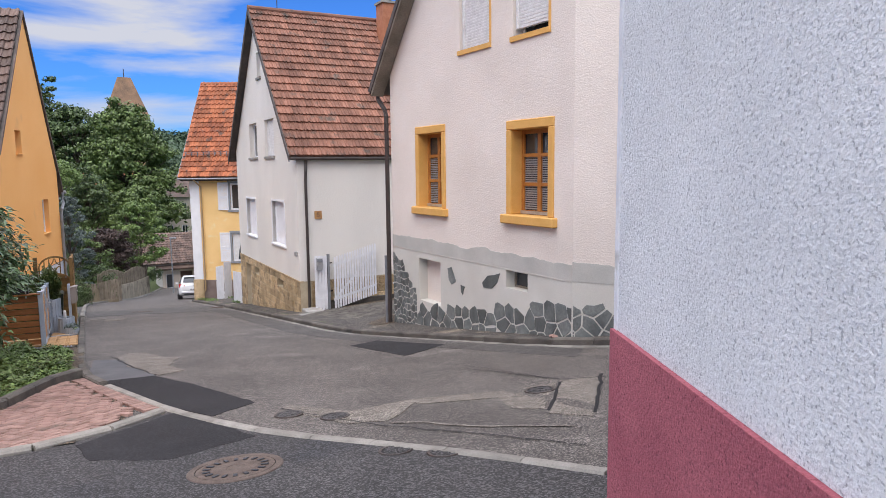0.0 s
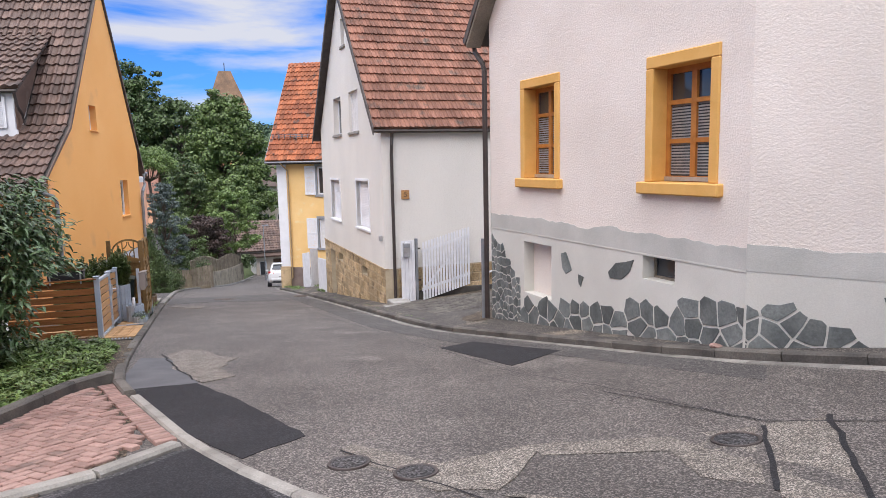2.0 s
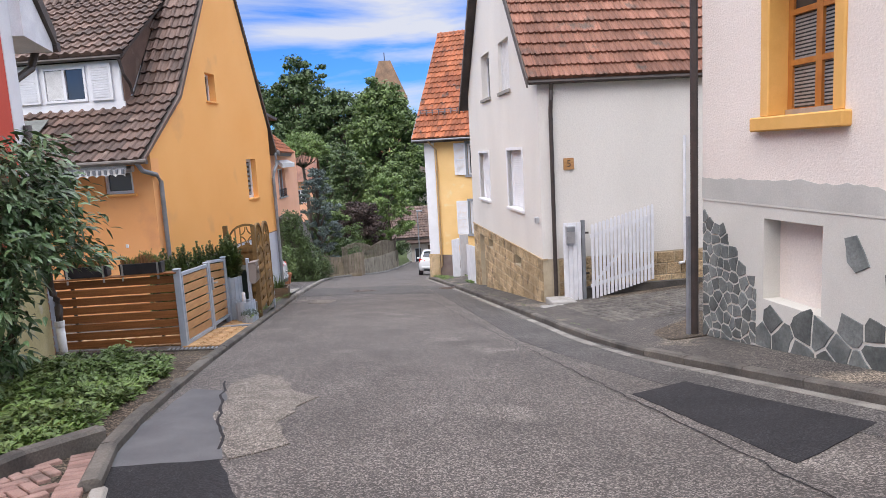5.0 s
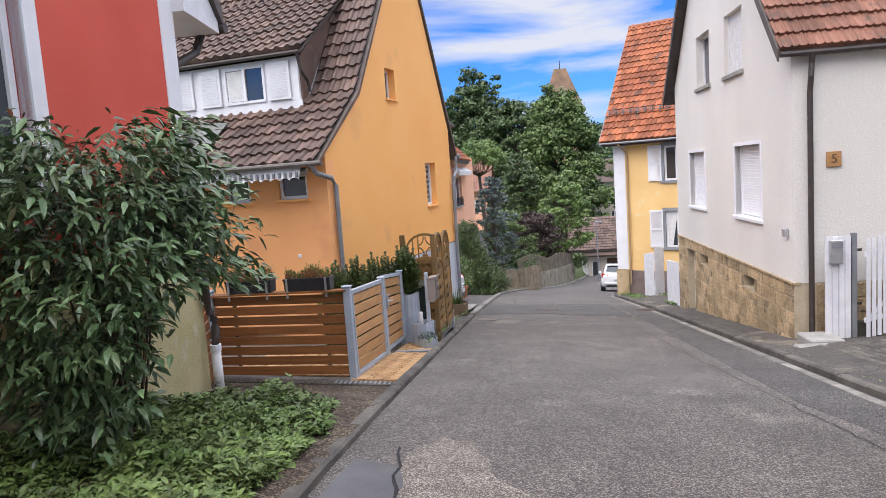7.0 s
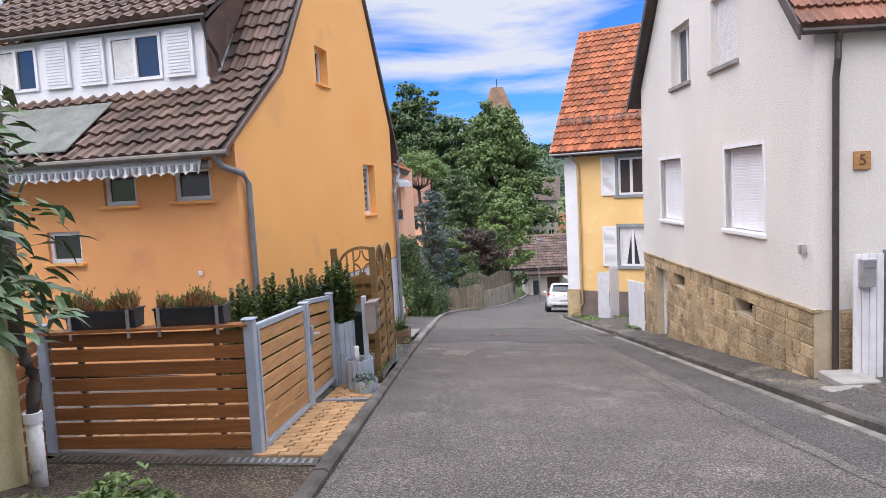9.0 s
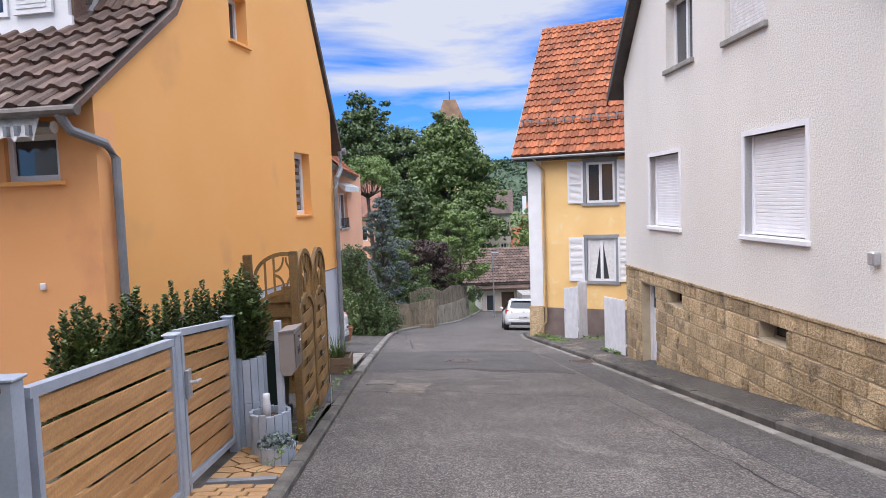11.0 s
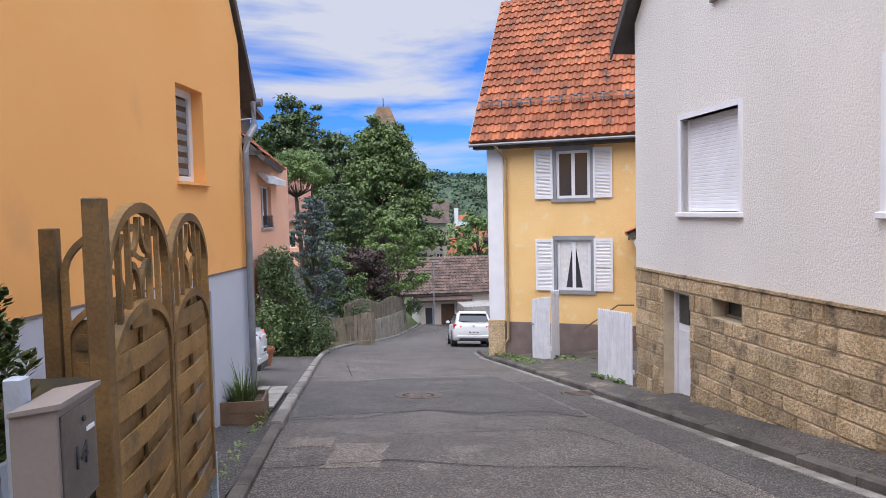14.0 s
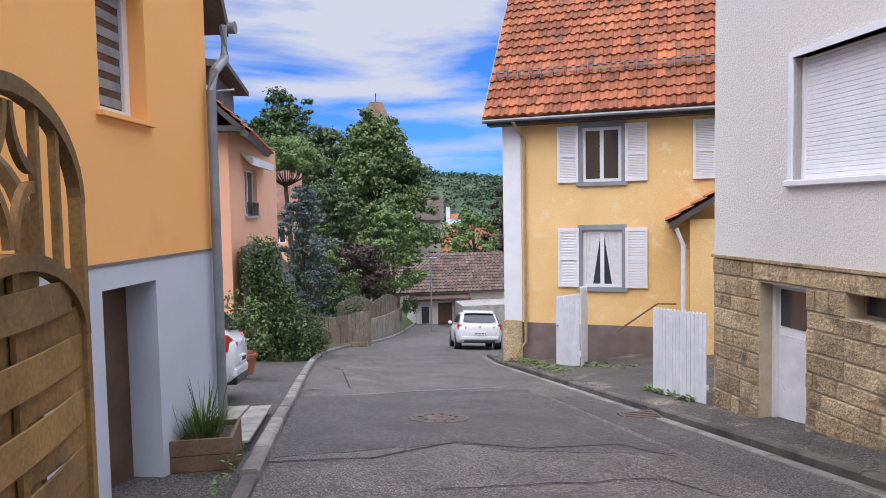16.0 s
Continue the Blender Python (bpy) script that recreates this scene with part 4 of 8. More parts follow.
base = part("stone_base", wall_sheet(0.0, 8.29, -4.9, -1.775, H2_CELLAR, 0.34), M_MORTAR, h2, "rough sandstone block base")
sandstone(base, 0.0, 8.29, -1.79, -4.4, H2_CELLAR, 4)
part("base_ledge", boxes((-0.02, 8.31, -0.035, 0.1, -1.79, -1.755)), M_SANDSTONE, h2)
# side wall towards the yard, and the far walls
side = part("side_wall", wall_sheet(0, 9.0, -1.77, 1.95, [], 0.3), M_WHITE_WALL, h2)
side.matrix_local = pose(8.29, 0.3, 0, 0, 0, 90)
side.location.z = 0
sb = part("side_base", wall_sheet(0.0, 9.0, -3.4, -1.775, [], 0.3), M_MORTAR, h2)
sb.matrix_local = pose(8.29, 0.34, 0, 0, 0, 90)
sandstone(sb, 0.0, 4.6, -1.79, -3.2, [], 9)
part("end_block", boxes((8.0, 8.289, 0.001, 0.34, -3.4, -1.776), (7.99, 8.288, 0.002, 0.31, -1.77, 1.7)), M_WHITE_WALL, h2)
part("far_wall", boxes((0.0, 0.3, 0.3, 9.3, -4.9, 1.7), (0.3, 8.0, 9.0, 9.3, -4.9, 1.7)), M_WHITE_WALL, h2)
for i, (x0, x1, z0, z1) in enumerate(H2_WIN):
    if i < 2:
        roller_shutter(h2, x0 + 0.002, x1 - 0.002, z0 + 0.03, z1, 0.13)
        for q in ((x0 - 0.07, x0, z0 + 0.02, z1), (x1, x1 + 0.07, z0 + 0.02, z1), (x0 - 0.07, x1 + 0.07, z1, z1 + 0.07)):
            part("window_surround", boxes((q[0], q[1], -0.02, 0.13, q[2], q[3])), M_WHITE, h2)
        part("window_sill", boxes((x0 - 0.09, x1 + 0.09, -0.06, 0.14, z0 - 0.05, z0 + 0.02), bevel=0.01), M_WHITE, h2)
    else:
        window(h2, x0 + 0.002, x1 - 0.002, z0 + 0.03, z1, 0.16, bars=(0.5,) if i < 4 else ())
        part("window_sill", boxes((x0 - 0.06, x1 + 0.06, -0.06, 0.16, z0 - 0.06, z0 + 0.025), bevel=0.01), M_CONCRETE, h2)
        if i == 3:
            roller_shutter(h2, x0 + 0.003, x1 - 0.003, z0 + 0.05, z1, 0.1, M_CURTAIN)
for x0, x1, z0, z1 in H2_CELLAR[:2]:
    window(h2, x0 + 0.002, x1 - 0.002, z0, z1, 0.2, fw=0.035, bars=(), m_frame=M_WOOD_GREY, name="cellar_window")
x0, x1, z0, z1 = H2_CELLAR[2]
door = part("cellar_door", boxes((x0 + 0.002, x1 - 0.002, 0.22, 0.27, z0 - 0.1, z1)), M_WHITE, h2, "white cellar door with a small window")
part("door_panel", boxes((x0 + 0.09, x1 - 0.09, 0.205, 0.222, z0 + 0.1, z0 + 1.1)), M_WHITE_OLD, door)
part("door_window", boxes((x0 + 0.1, x1 - 0.1, 0.21, 0.222, z0 + 1.2, z1 - 0.08)), M_GLASS, door)
part("door_frame", boxes((x0 + 0.001, x0 + 0.06, 0.17, 0.219, z0 - 0.1, z1 - 0.002), (x1 - 0.06, x1 - 0.001, 0.17, 0.219, z0 - 0.1, z1 - 0.002), (x0 + 0.06, x1 - 0.06, 0.17, 0.219, z1 - 0.06, z1 - 0.002)), M_WHITE_OLD, door)
# roof: two slopes with overhang, verge boards, gutter
OV, FR = (0.45, 0.12), 0.22
nl = Vector((sl, 0, -1)).normalized()
roof = bmesh.new()
for (ex, ez), k in ((A, sl), (B, sr)):
    d = -1 if ex < APEX[0] else 1
    ov = OV[0] if d < 0 else OV[1]
    x_e, z_e = ex + d * ov, ez - abs(k) * ov
    prism(roof, [(APEX[0], APEX[1] + 0.08), (x_e, z_e + 0.1), (x_e, z_e + 0.17), (APEX[0], APEX[1] + 0.19)], "y", -FR, 9.6)
roof_ob = part("roof", roof, M_WOOD_DARK, h2, "steep gabled roof of red-brown interlocking tiles")
x_e, z_e = B[0] + OV[1], B[1] - abs(sr) * OV[1]
up = Vector((APEX[0] - x_e, 0, APEX[1] - z_e))
zb = ZB[h2.name]
roof_tiles(roof_ob, slope_frame((x_e, -FR, z_e + 0.185 - zb), (0, 1, 0), up), 9.75, up.length, 0.235, 0.335, (M_TILE_H2, M_TILE_H2S), "flat", lambda x, y: x < 5.2)
x_e2, z_e2 = A[0] - OV[0], A[1] - sl * OV[0]
vb = bmesh.new()
for (ex, ez) in ((x_e, z_e), (x_e2, z_e2)):
    prism(vb, [(APEX[0], APEX[1] + 0.0), (ex, ez + 0.0), (ex, ez + 0.2), (APEX[0], APEX[1] + 0.22)], "y", -FR - 0.03, -FR - 0.002)
part("verge_board", vb, M_WOOD_DARK, h2)
part("ridge_tiles", tube(bmesh.new(), [(APEX[0], -FR - 0.02, APEX[1] + 0.2), (APEX[0], 9.6, APEX[1] + 0.2)], 0.1, 10), M_TILE_H2, h2)
part("gutter", tube(bmesh.new(), [(x_e + 0.02, -FR, z_e + 0.1), (x_e + 0.02, 9.5, z_e + 0.1)], 0.045, 8), M_PIPE_DARK, h2)
part("downpipe", tube(bmesh.new(), [(x_e + 0.02, 0.26, z_e + 0.08), (x_e - 0.02, 0.26, z_e - 0.06), (8.42, 0.24, z_e - 0.26), (8.37, 0.24, z_e - 0.5), (8.37, 0.24, -3.0)], 0.042, 10), M_PIPE_DARK, h2, "dark brown downpipe")
chim = part("chimney", boxes((APEX[0] + 0.55, APEX[0] + 1.15, 4.2, 4.85, 4.8, 7.35)), M_TERRACOTTA, h2)
part("chimney_cap", boxes((APEX[0] + 0.5, APEX[0] + 1.2, 4.15, 4.9, 7.35, 7.43)), M_CONCRETE, chim)
part("chimney_pot", tube(bmesh.new(), [(APEX[0] + 0.85, 4.5, 7.43), (APEX[0] + 0.85, 4.5, 7.75)], 0.14, 12), M_BLACK, chim)
part("aerial", tube(bmesh.new(), [(APEX[0] + 0.05, 0.75, 6.8), (APEX[0] + 0.05, 0.75, 8.3)], 0.014, 6), M_PIPE_DARK, h2)
part("white_pipe", tube(bmesh.new(), [(8.35, 3.12, 0.66), (8.35, 3.12, -2.0), (8.36, 3.1, -2.04), (8.36, 2.98, -2.06)], 0.03, 8), M_WHITE_OLD, h2)
part("wall_box", boxes((8.02, 8.12, -0.09, 0.0, -1.02, -0.88), bevel=0.015), M_SILVER, h2)
plq = part("number_plate", boxes((8.292, 8.325, 0.5, 0.72, 0.08, 0.32), bevel=0.006), M_WOOD_GATE, h2, "wooden house number plate")


def letters(text, size, m, material, parent, name="lettering"):
    cu = bpy.data.curves.new(name, "FONT")
    cu.body, cu.size, cu.extrude, cu.align_x, cu.align_y = text, size, 0.003, "CENTER", "CENTER"
    tmp = bpy.data.objects.new(name, cu)
    scene.collection.objects.link(tmp)
    me = bpy.data.meshes.new_from_object(tmp.evaluated_get(bpy.context.evaluated_depsgraph_get()))
    bpy.data.objects.remove(tmp)
    me.materials.clear()
    me.materials.append(material)
    ob = new(name, me)
    ob.parent = parent
    ob.matrix_local = m
    return ob


letters("5", 0.2, Matrix.Translation((8.328, 0.61, 0.2 - zb)) @ Matrix(((0, 0, 1, 0), (1, 0, 0, 0), (0, 1, 0, 0), (0, 0, 0, 1))), M_BROWN_DOOR, plq, "digit")

# ---- cream house with ochre window surrounds ----
# local x runs from the far left corner towards the viewer's right
h3 = thing("cream_house", "cream rendered house with ochre window surrounds and slate base", "house", 4.085, 5.72, -2.1, -87.6)
L3 = 5.93
H3_WIN = [(1.15, 2.32, 0.72, 2.36), (4.3, 5.5, 0.72, 2.28)]
H3_TOP = [(2.85, 3.8, 3.62, 5.2), (4.45, 5.35, 3.6, 5.2)]
H3_LOW = [(1.2, 2.08, -1.2, -0.32), (4.27, 4.86, -0.5, -0.2)]
part("wall", wall_sheet(0, L3, 0.02, 8.2, H3_WIN + H3_TOP, 0.32, [((0, 3.55), (-1.15, 1))]), M_CREAM, h3)
low = part("plinth_wall", wall_sheet(0, L3, -2.6, 0.018, H3_LOW, 0.32), M_CREAM_BASE, h3, "grey rendered base")
# right-hand part, turned a little away
right = part("end_wall", wall_sheet(0, 5.5, 0.02, 8.2, [(1.55, 2.75, 0.74, 2.28)], 0.32), M_CREAM, h3)
right.matrix_local = pose(L3, 0, 0, 0, 0, 28.0)
right_low = part("end_plinth", wall_sheet(0, 5.5, -2.6, 0.018, [], 0.32), M_CREAM_BASE, h3)
right_low.matrix_local = pose(L3, 0, 0, 0, 0, 28.0)
part("back_walls", boxes((0.001, 0.3, 0.32, 7.0, -2.6, 4.5), (0.3, 9.0, 6.7, 7.0, -2.6, 6.0)), M_CREAM, h3)


def ochre_window(parent, x0, x1, z0, z1):
    sur = part("window_lintel", boxes((x0, x1, -0.03, 0.24, z1 - 0.15, z1), bevel=0.012), M_OCHRE, parent, "ochre painted stone surround")
    part("window_jamb", boxes((x0, x0 + 0.13, -0.03, 0.24, z0 + 0.03, z1 - 0.15), bevel=0.012), M_OCHRE, sur)
    part("window_jamb", boxes((x1 - 0.13, x1, -0.03, 0.24, z0 + 0.03, z1 - 0.15), bevel=0.012), M_OCHRE, sur)
    part("window_sill", boxes((x0 - 0.08, x1 + 0.08, -0.1, 0.24, z0 - 0.12, z0 + 0.03), bevel=0.015), M_OCHRE, sur)
    w = window(parent, x0 + 0.13, x1 - 0.13, z0 + 0.03, z1 - 0.15, 0.2, 0.07, (0.5,), (0.36, 0.7), M_TIMBER_WIN)
    part("rail", boxes((x0 + 0.14, x1 - 0.14, 0.17, 0.2, z0 + 0.04, z0 + 0.09)), M_SILVER, w)
    bl = mesh_of("slat", boxes((x0 + 0.2, x1 - 0.2, 0.222, 0.226, 0.0, 0.02)), M_BLIND)
    z = z0 + 0.12
    while z < z0 + (z1 - z0) * 0.62:
        piece("blind_slat", bl, w, Matrix.Translation((0, 0, z - ZB[w.name])))
        z += 0.036


for wdw in H3_WIN:
    ochre_window(h3, *wdw)
ochre_window(right, 1.55, 2.75, 0.74, 2.28)
for x0, x1, z0, z1 in H3_TOP:
    roller_shutter(h3, x0 + 0.02, x1 - 0.02, z0 + (0.12 if x0 > 4 else 0.02), z1, 0.08, M_CURTAIN)
    window(h3, x0 + 0.002, x1 - 0.002, z0, z1, 0.2, bars=())
    part("window_surround", boxes((x0 - 0.05, x1 + 0.05, -0.03, 0.1, z0 - 0.08, z0)), M_OCHRE, h3)
    part("window_surround", boxes((x1, x1 + 0.05, -0.012, 0.1, z0, z1)), M_OCHRE, h3)
x0, x1, z0, z1 = H3_LOW[0]
part("blocked_door", boxes((x0 + 0.001, x1 - 0.001, 0.2, 0.26, z0 - 0.2, z1)), M_CREAM, h3, "low niche closed with a pale panel")
window(h3, H3_LOW[1][0] + 0.002, H3_LOW[1][1] - 0.002, H3_LOW[1][2], H3_LOW[1][3], 0.18, 0.03, bars=(), m_frame=M_WOOD_GREY, name="cellar_window")
part("plinth_moulding", boxes((0.0, L3 + 0.004, -0.008, 0.02, -0.19, -0.17)), M_CREAM_BASE, h3)
for holder, ln in ((h3, L3), (right, 5.5)):
    pe = bmesh.new()
    line = [(ln * i / 70, 0.085 + 0.07 * noise.noise((i * 0.13, ln, 0)) + 0.025 * noise.noise((i * 0.7, ln, 3))) for i in range(71)]
    for (xa, za), (xb, zb1) in zip(line, line[1:]):
        q = [pe.verts.new(c) for c in ((xa, -0.005, -0.168), (xb, -0.005, -0.168), (xb, -0.005, zb1), (xa, -0.005, za), (xb, 0.001, zb1), (xa, 0.001, za))]
        pe.faces.new(q[:4])
        pe.faces.new((q[3], q[2], q[4], q[5]))
    bmesh.ops.remove_doubles(pe, verts=pe.verts, dist=0.0005)
    part("plaster_edge", pe, M_BAND, holder, "grey cement band with a ragged upper edge")
# verge of the roof that climbs to the right
rb = bmesh.new()
prism(rb, [(-0.36, 3.17), (4.6, 8.85), (4.6, 9.02), (-0.36, 3.34)], "y", -0.32, 7.2)
r3 = part("roof", rb, M_WOOD_DARK, h3, "tiled roof with dark timber verge")
zb = ZB[h3.name]
roof_tiles(r3, slope_frame((-0.4, 7.2, 3.35 - zb), (0, -1, 0), (5.35, 0, 6.13)), 7.5, 7.5, 0.24, 0.335, (M_TILE_H2, M_TILE_H2S), "flat", lambda x, y: False)
part("soffit", prism(bmesh.new(), [(-0.33, 3.12), (4.5, 8.65), (4.5, 8.78), (-0.33, 3.22)], "y", -0.3, -0.01), M_WOOD_GREY, h3)
part("gutter", tube(bmesh.new(), [(-0.42, -0.3, 3.26), (-0.42, 7.0, 3.26)], 0.055, 8), M_PIPE_DARK, h3)
part("downpipe", tube(bmesh.new(), [(-0.42, -0.1, 3.22), (-0.4, -0.09, 3.05), (-0.14, -0.07, 2.82), (-0.09, -0.06, 2.68), (-0.09, -0.06, -2.05)], 0.048, 10), M_PIPE_DARK, h3, "dark downpipe")
part("pipe_casing", boxes((-0.16, -0.1, -0.14, -0.1, -2.2, -0.4)), M_ZINC, h3)

# ---- blue-grey house with a wine-red base, beside the walker ----
gh = thing("grey_house", "blue-grey rough rendered house with wine-red base", "house", 0, 0, -0.4, -86.6, flat=(0.765, 2.94))
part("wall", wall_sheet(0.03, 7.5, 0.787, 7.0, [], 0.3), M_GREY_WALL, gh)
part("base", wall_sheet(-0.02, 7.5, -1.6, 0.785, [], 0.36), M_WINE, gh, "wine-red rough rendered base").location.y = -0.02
part("corner_bead", boxes((-0.012, 0.029, -0.006, 0.3, 0.787, 7.0)), M_WHITE_OLD, gh)
part("end_wall", boxes((0.0, 0.33, 0.301, 8.0, 0.787, 7.0)), M_GREY_WALL, gh)
part("end_base", boxes((-0.02, 0.36, 0.345, 8.0, -1.6, 0.785)), M_WINE, gh)
# small sign on the end wall, seen from behind
t = thing("sign_plate", "small black sign plate on a steel bracket on the grey wall", "sign", 0.255, -5.42, 1.36)
part("plate", boxes((0.09, 0.45, -0.006, 0.006, 1.37, 1.53), bevel=0.004), M_BLACK, t)
part("bracket", boxes((0.17, 0.21, -0.035, -0.007, 1.43, 1.46), (0.18, 0.2, -0.2, -0.034, 1.44, 1.45)), M_STEEL, t)

# ---- orange house with dark tiles ----
# local x along the gable wall (away from the viewer), outer face towards -y
OT = 90 - math.degrees(math.atan2(1.62, 7.3))
oh = thing("orange_house", "orange rendered gabled house with dark brown tiled roof", "house", -4.11, 11.71, -2.5, OT)
OA = (4.4, 6.15)
OW = [(2.89, 3.42, 2.08, 2.74), (4.95, 5.64, -0.36, 0.7)]
ODOOR = (4.87, 5.66, -3.45, -1.63)
prof = [(0.0, 0.86), (1.43, 1.9), (2.1, 2.75), OA]
bm = bmesh.new()
part("wall", wall_sheet(1.5, 6.85, -1.44, 6.4, OW, 0.3, [((OA[0], OA[1] + 0.08), (-1.46, 1)), ((6.85, 1.56), (1.9, 1))]), M_ORANGE, oh)
part("corner_wall", wall_sheet(0, 1.5, -1.44, 2.4, [], 0.3, [((1.43, 2.0), (-0.73, 1))]), M_ORANGE, oh)
part("base", wall_sheet(0, 6.85, -4.2, -1.445, [ODOOR], 0.32), M_BLUE_BASE, oh, "pale blue rendered base")
part("drip_edge", boxes((0, 6.86, -0.012, 0.02, -1.455, -1.435)), M_ETERNIT, oh)
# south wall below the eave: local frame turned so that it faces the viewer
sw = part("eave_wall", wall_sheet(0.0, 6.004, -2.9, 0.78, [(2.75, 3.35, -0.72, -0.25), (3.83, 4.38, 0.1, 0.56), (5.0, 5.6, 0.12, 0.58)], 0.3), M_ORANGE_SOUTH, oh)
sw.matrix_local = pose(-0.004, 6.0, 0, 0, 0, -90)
for x0, x1, z0, z1 in ((2.75, 3.35, -0.72, -0.25), (3.83, 4.38, 0.1, 0.56), (5.0, 5.6, 0.12, 0.58)):
    w = window(sw, x0 + 0.002, x1 - 0.002, z0, z1, 0.05, 0.06, bars=(), name="window")
    part("window_sill", boxes((x0 - 0.06, x1 + 0.06, -0.06, 0.05, z0 - 0.045, z0), bevel=0.006), M_ORANGE, sw)
part("socket", boxes((5.3, 5.36, -0.03, 0.0, -0.95, -0.88), bevel=0.008), M_WHITE, sw)
part("far_walls", boxes((6.55, 6.849, 0.3, 6.0, -4.2, 1.4), (0.3, 6.55, 5.7, 5.999, -4.2, 3.0)), M_ORANGE, oh)
x0, x1, z0, z1 = OW[0]
window(oh, x0 + 0.002, x1 - 0.002, z0, z1, 0.16, 0.05, bars=())
x0, x1, z0, z1 = OW[1]
gw = window(oh, x0 + 0.002, x1 - 0.002, z0, z1, 0.14, 0.08, bars=())
for k in range(7):
    part("blind_stripe", boxes((x0 + 0.09, x1 - 0.09, 0.162, 0.168, z0 + 0.1 + k * 0.13, z0 + 0.17 + k * 0.13)), M_BLIND, gw)
for x0, x1, z0, z1 in OW:
    part("window_sill", boxes((x0 - 0.05, x1 + 0.05, -0.05, 0.16, z0 - 0.03, z0 + 0.004)), M_ORANGE, oh)
x0, x1, z0, z1 = ODOOR
dd = part("garage_door", boxes((x0 + 0.002, x1 - 0.002, 0.26, 0.3, z0, z1)), M_BROWN_DOOR, oh, "dark brown side door")
part("door_step", boxes((x0 - 0.05, x1 + 0.05, -0.25, 0.25, z0 - 0.6, z0 + 0.06), bevel=0.01), M_CONCRETE, oh)
# roof: bell-shaped slope to the viewer, steep slope behind
ro = bmesh.new()
low_e, knee = (-0.35, 0.72), (1.5, 2.08)
prism(ro, [(OA[0], OA[1] + 0.08), (1.5, 2.04), (-0.35, 0.68), low_e, (1.46, 2.1), (OA[0], OA[1] + 0.15)], "y", -0.035, 6.6)
prism(ro, [OA, (OA[0], OA[1] + 0.15), (7.35, 0.95), (7.35, 0.78)], "y", -0.035, 6.6)
oroof = part("roof", ro, M_WOOD_DARK, oh, "bell-shaped roof of dark brown tiles")
zo = ZB[oh.name]
u1 = Vector((1.46 + 0.35, 0, 2.1 - 0.72))
roof_tiles(oroof, slope_frame((-0.35, 6.6, 0.75 - zo), (0, -1, 0), u1), 6.66, u1.length, 0.235, 0.32, (M_TILE_O, M_TILE_OS), "rounded", lambda x, y: x > 2.4)
u2 = Vector((OA[0] - 1.46, 0, OA[1] + 0.15 - 2.1))
DORM_Y0, DORM_Y1 = 1.03, 5.6
roof_tiles(oroof, slope_frame((1.46, 6.6, 2.13 - zo), (0, -1, 0), u2), 6.66, u2.length, 0.235, 0.32, (M_TILE_O, M_TILE_OS), "rounded", lambda x, y: x > 5.2, lambda x, y: 1.1 < x < 5.55 and y < 1.7)
part("verge_board", prism(bmesh.new(), [(OA[0], OA[1] + 0.085), (1.5, 2.045), (-0.35, 0.685), (-0.35, 0.75), (1.46, 2.11), (OA[0], OA[1] + 0.15)], "y", -0.055, -0.037), M_TILE_OS, oh)
part("verge_board", prism(bmesh.new(), [OA, (OA[0], OA[1] + 0.14), (7.35, 0.93), (7.35, 0.76)], "y", -0.055, -0.037), M_WOOD_DARK, oh)
# shed dormer with white cladding
dz0, dz1 = 1.92, 2.86
dx = 1.12
dm = part("dormer", boxes((dx, 3.2, DORM_Y0, DORM_Y1, 1.8, dz1)), M_WHITE_OLD, oh, "white clad shed dormer")
part("dormer_panel", boxes((dx - 0.04, dx, DORM_Y0 - 0.04, DORM_Y1, 1.78, 2.02)), M_WHITE, dm)
DW = [(DORM_Y1 - 5.0, DORM_Y1 - 4.15), (DORM_Y1 - 2.74, DORM_Y1 - 1.78)]
front = part("dormer_front", wall_sheet(0.0, DORM_Y1 - DORM_Y0, 2.021, dz1, [(a, b, 2.06, 2.78) for a, b in DW], 0.035), M_WHITE, dm)
front.matrix_local = pose(dx - 0.036, DORM_Y1, 0, 0, 0, -90)
for a, b in DW:
    w = window(front, a + 0.002, b - 0.002, 2.06, 2.78, -0.03, 0.05, (0.5,))
    part("curtain", boxes((a + 0.06, (a + b) / 2 - 0.05, -0.004, -0.001, 2.12, 2.72)), M_CURTAIN, w, "patterned net curtain")
for k in range(11):
    part("cladding_board", boxes((0.02, DW[0][0] - 0.55, -0.006 - 0.004 * (k % 2), -0.0005, 2.04 + k * 0.072, 2.105 + k * 0.072)), M_WHITE_OLD, front)
for y0 in (1.2, 2.82, 3.5, 5.05):
    s_ = part("window_shutter", boxes((dx - 0.09, dx - 0.05, y0, y0 + 0.5, 2.06, 2.8)), M_WHITE, dm, "white folded window shutter")
    part("louvres", boxes(*[(dx - 0.1, dx - 0.088, y0 + 0.06, y0 + 0.44, 2.12 + k * 0.05, 2.15 + k * 0.05) for k in range(13)]), M_WHITE_OLD, s_)
dr_ = part("dormer_roof", prism(bmesh.new(), [(dx - 0.16, dz1 + 0.02), (3.3, 4.55), (3.3, 4.63), (dx - 0.16, dz1 + 0.1)], "y", DORM_Y0 - 0.16, DORM_Y1 + 0.15), M_WOOD_DARK, dm)
ud = Vector((3.3 - dx + 0.16, 0, 4.63 - dz1 - 0.1))
roof_tiles(dr_, slope_frame((dx - 0.18, DORM_Y1 + 0.15, dz1 + 0.12 - zo), (0, -1, 0), ud), 4.95, ud.length + 0.3, 0.235, 0.3, (M_TILE_O, M_TILE_OS), "rounded", lambda x, y: False)
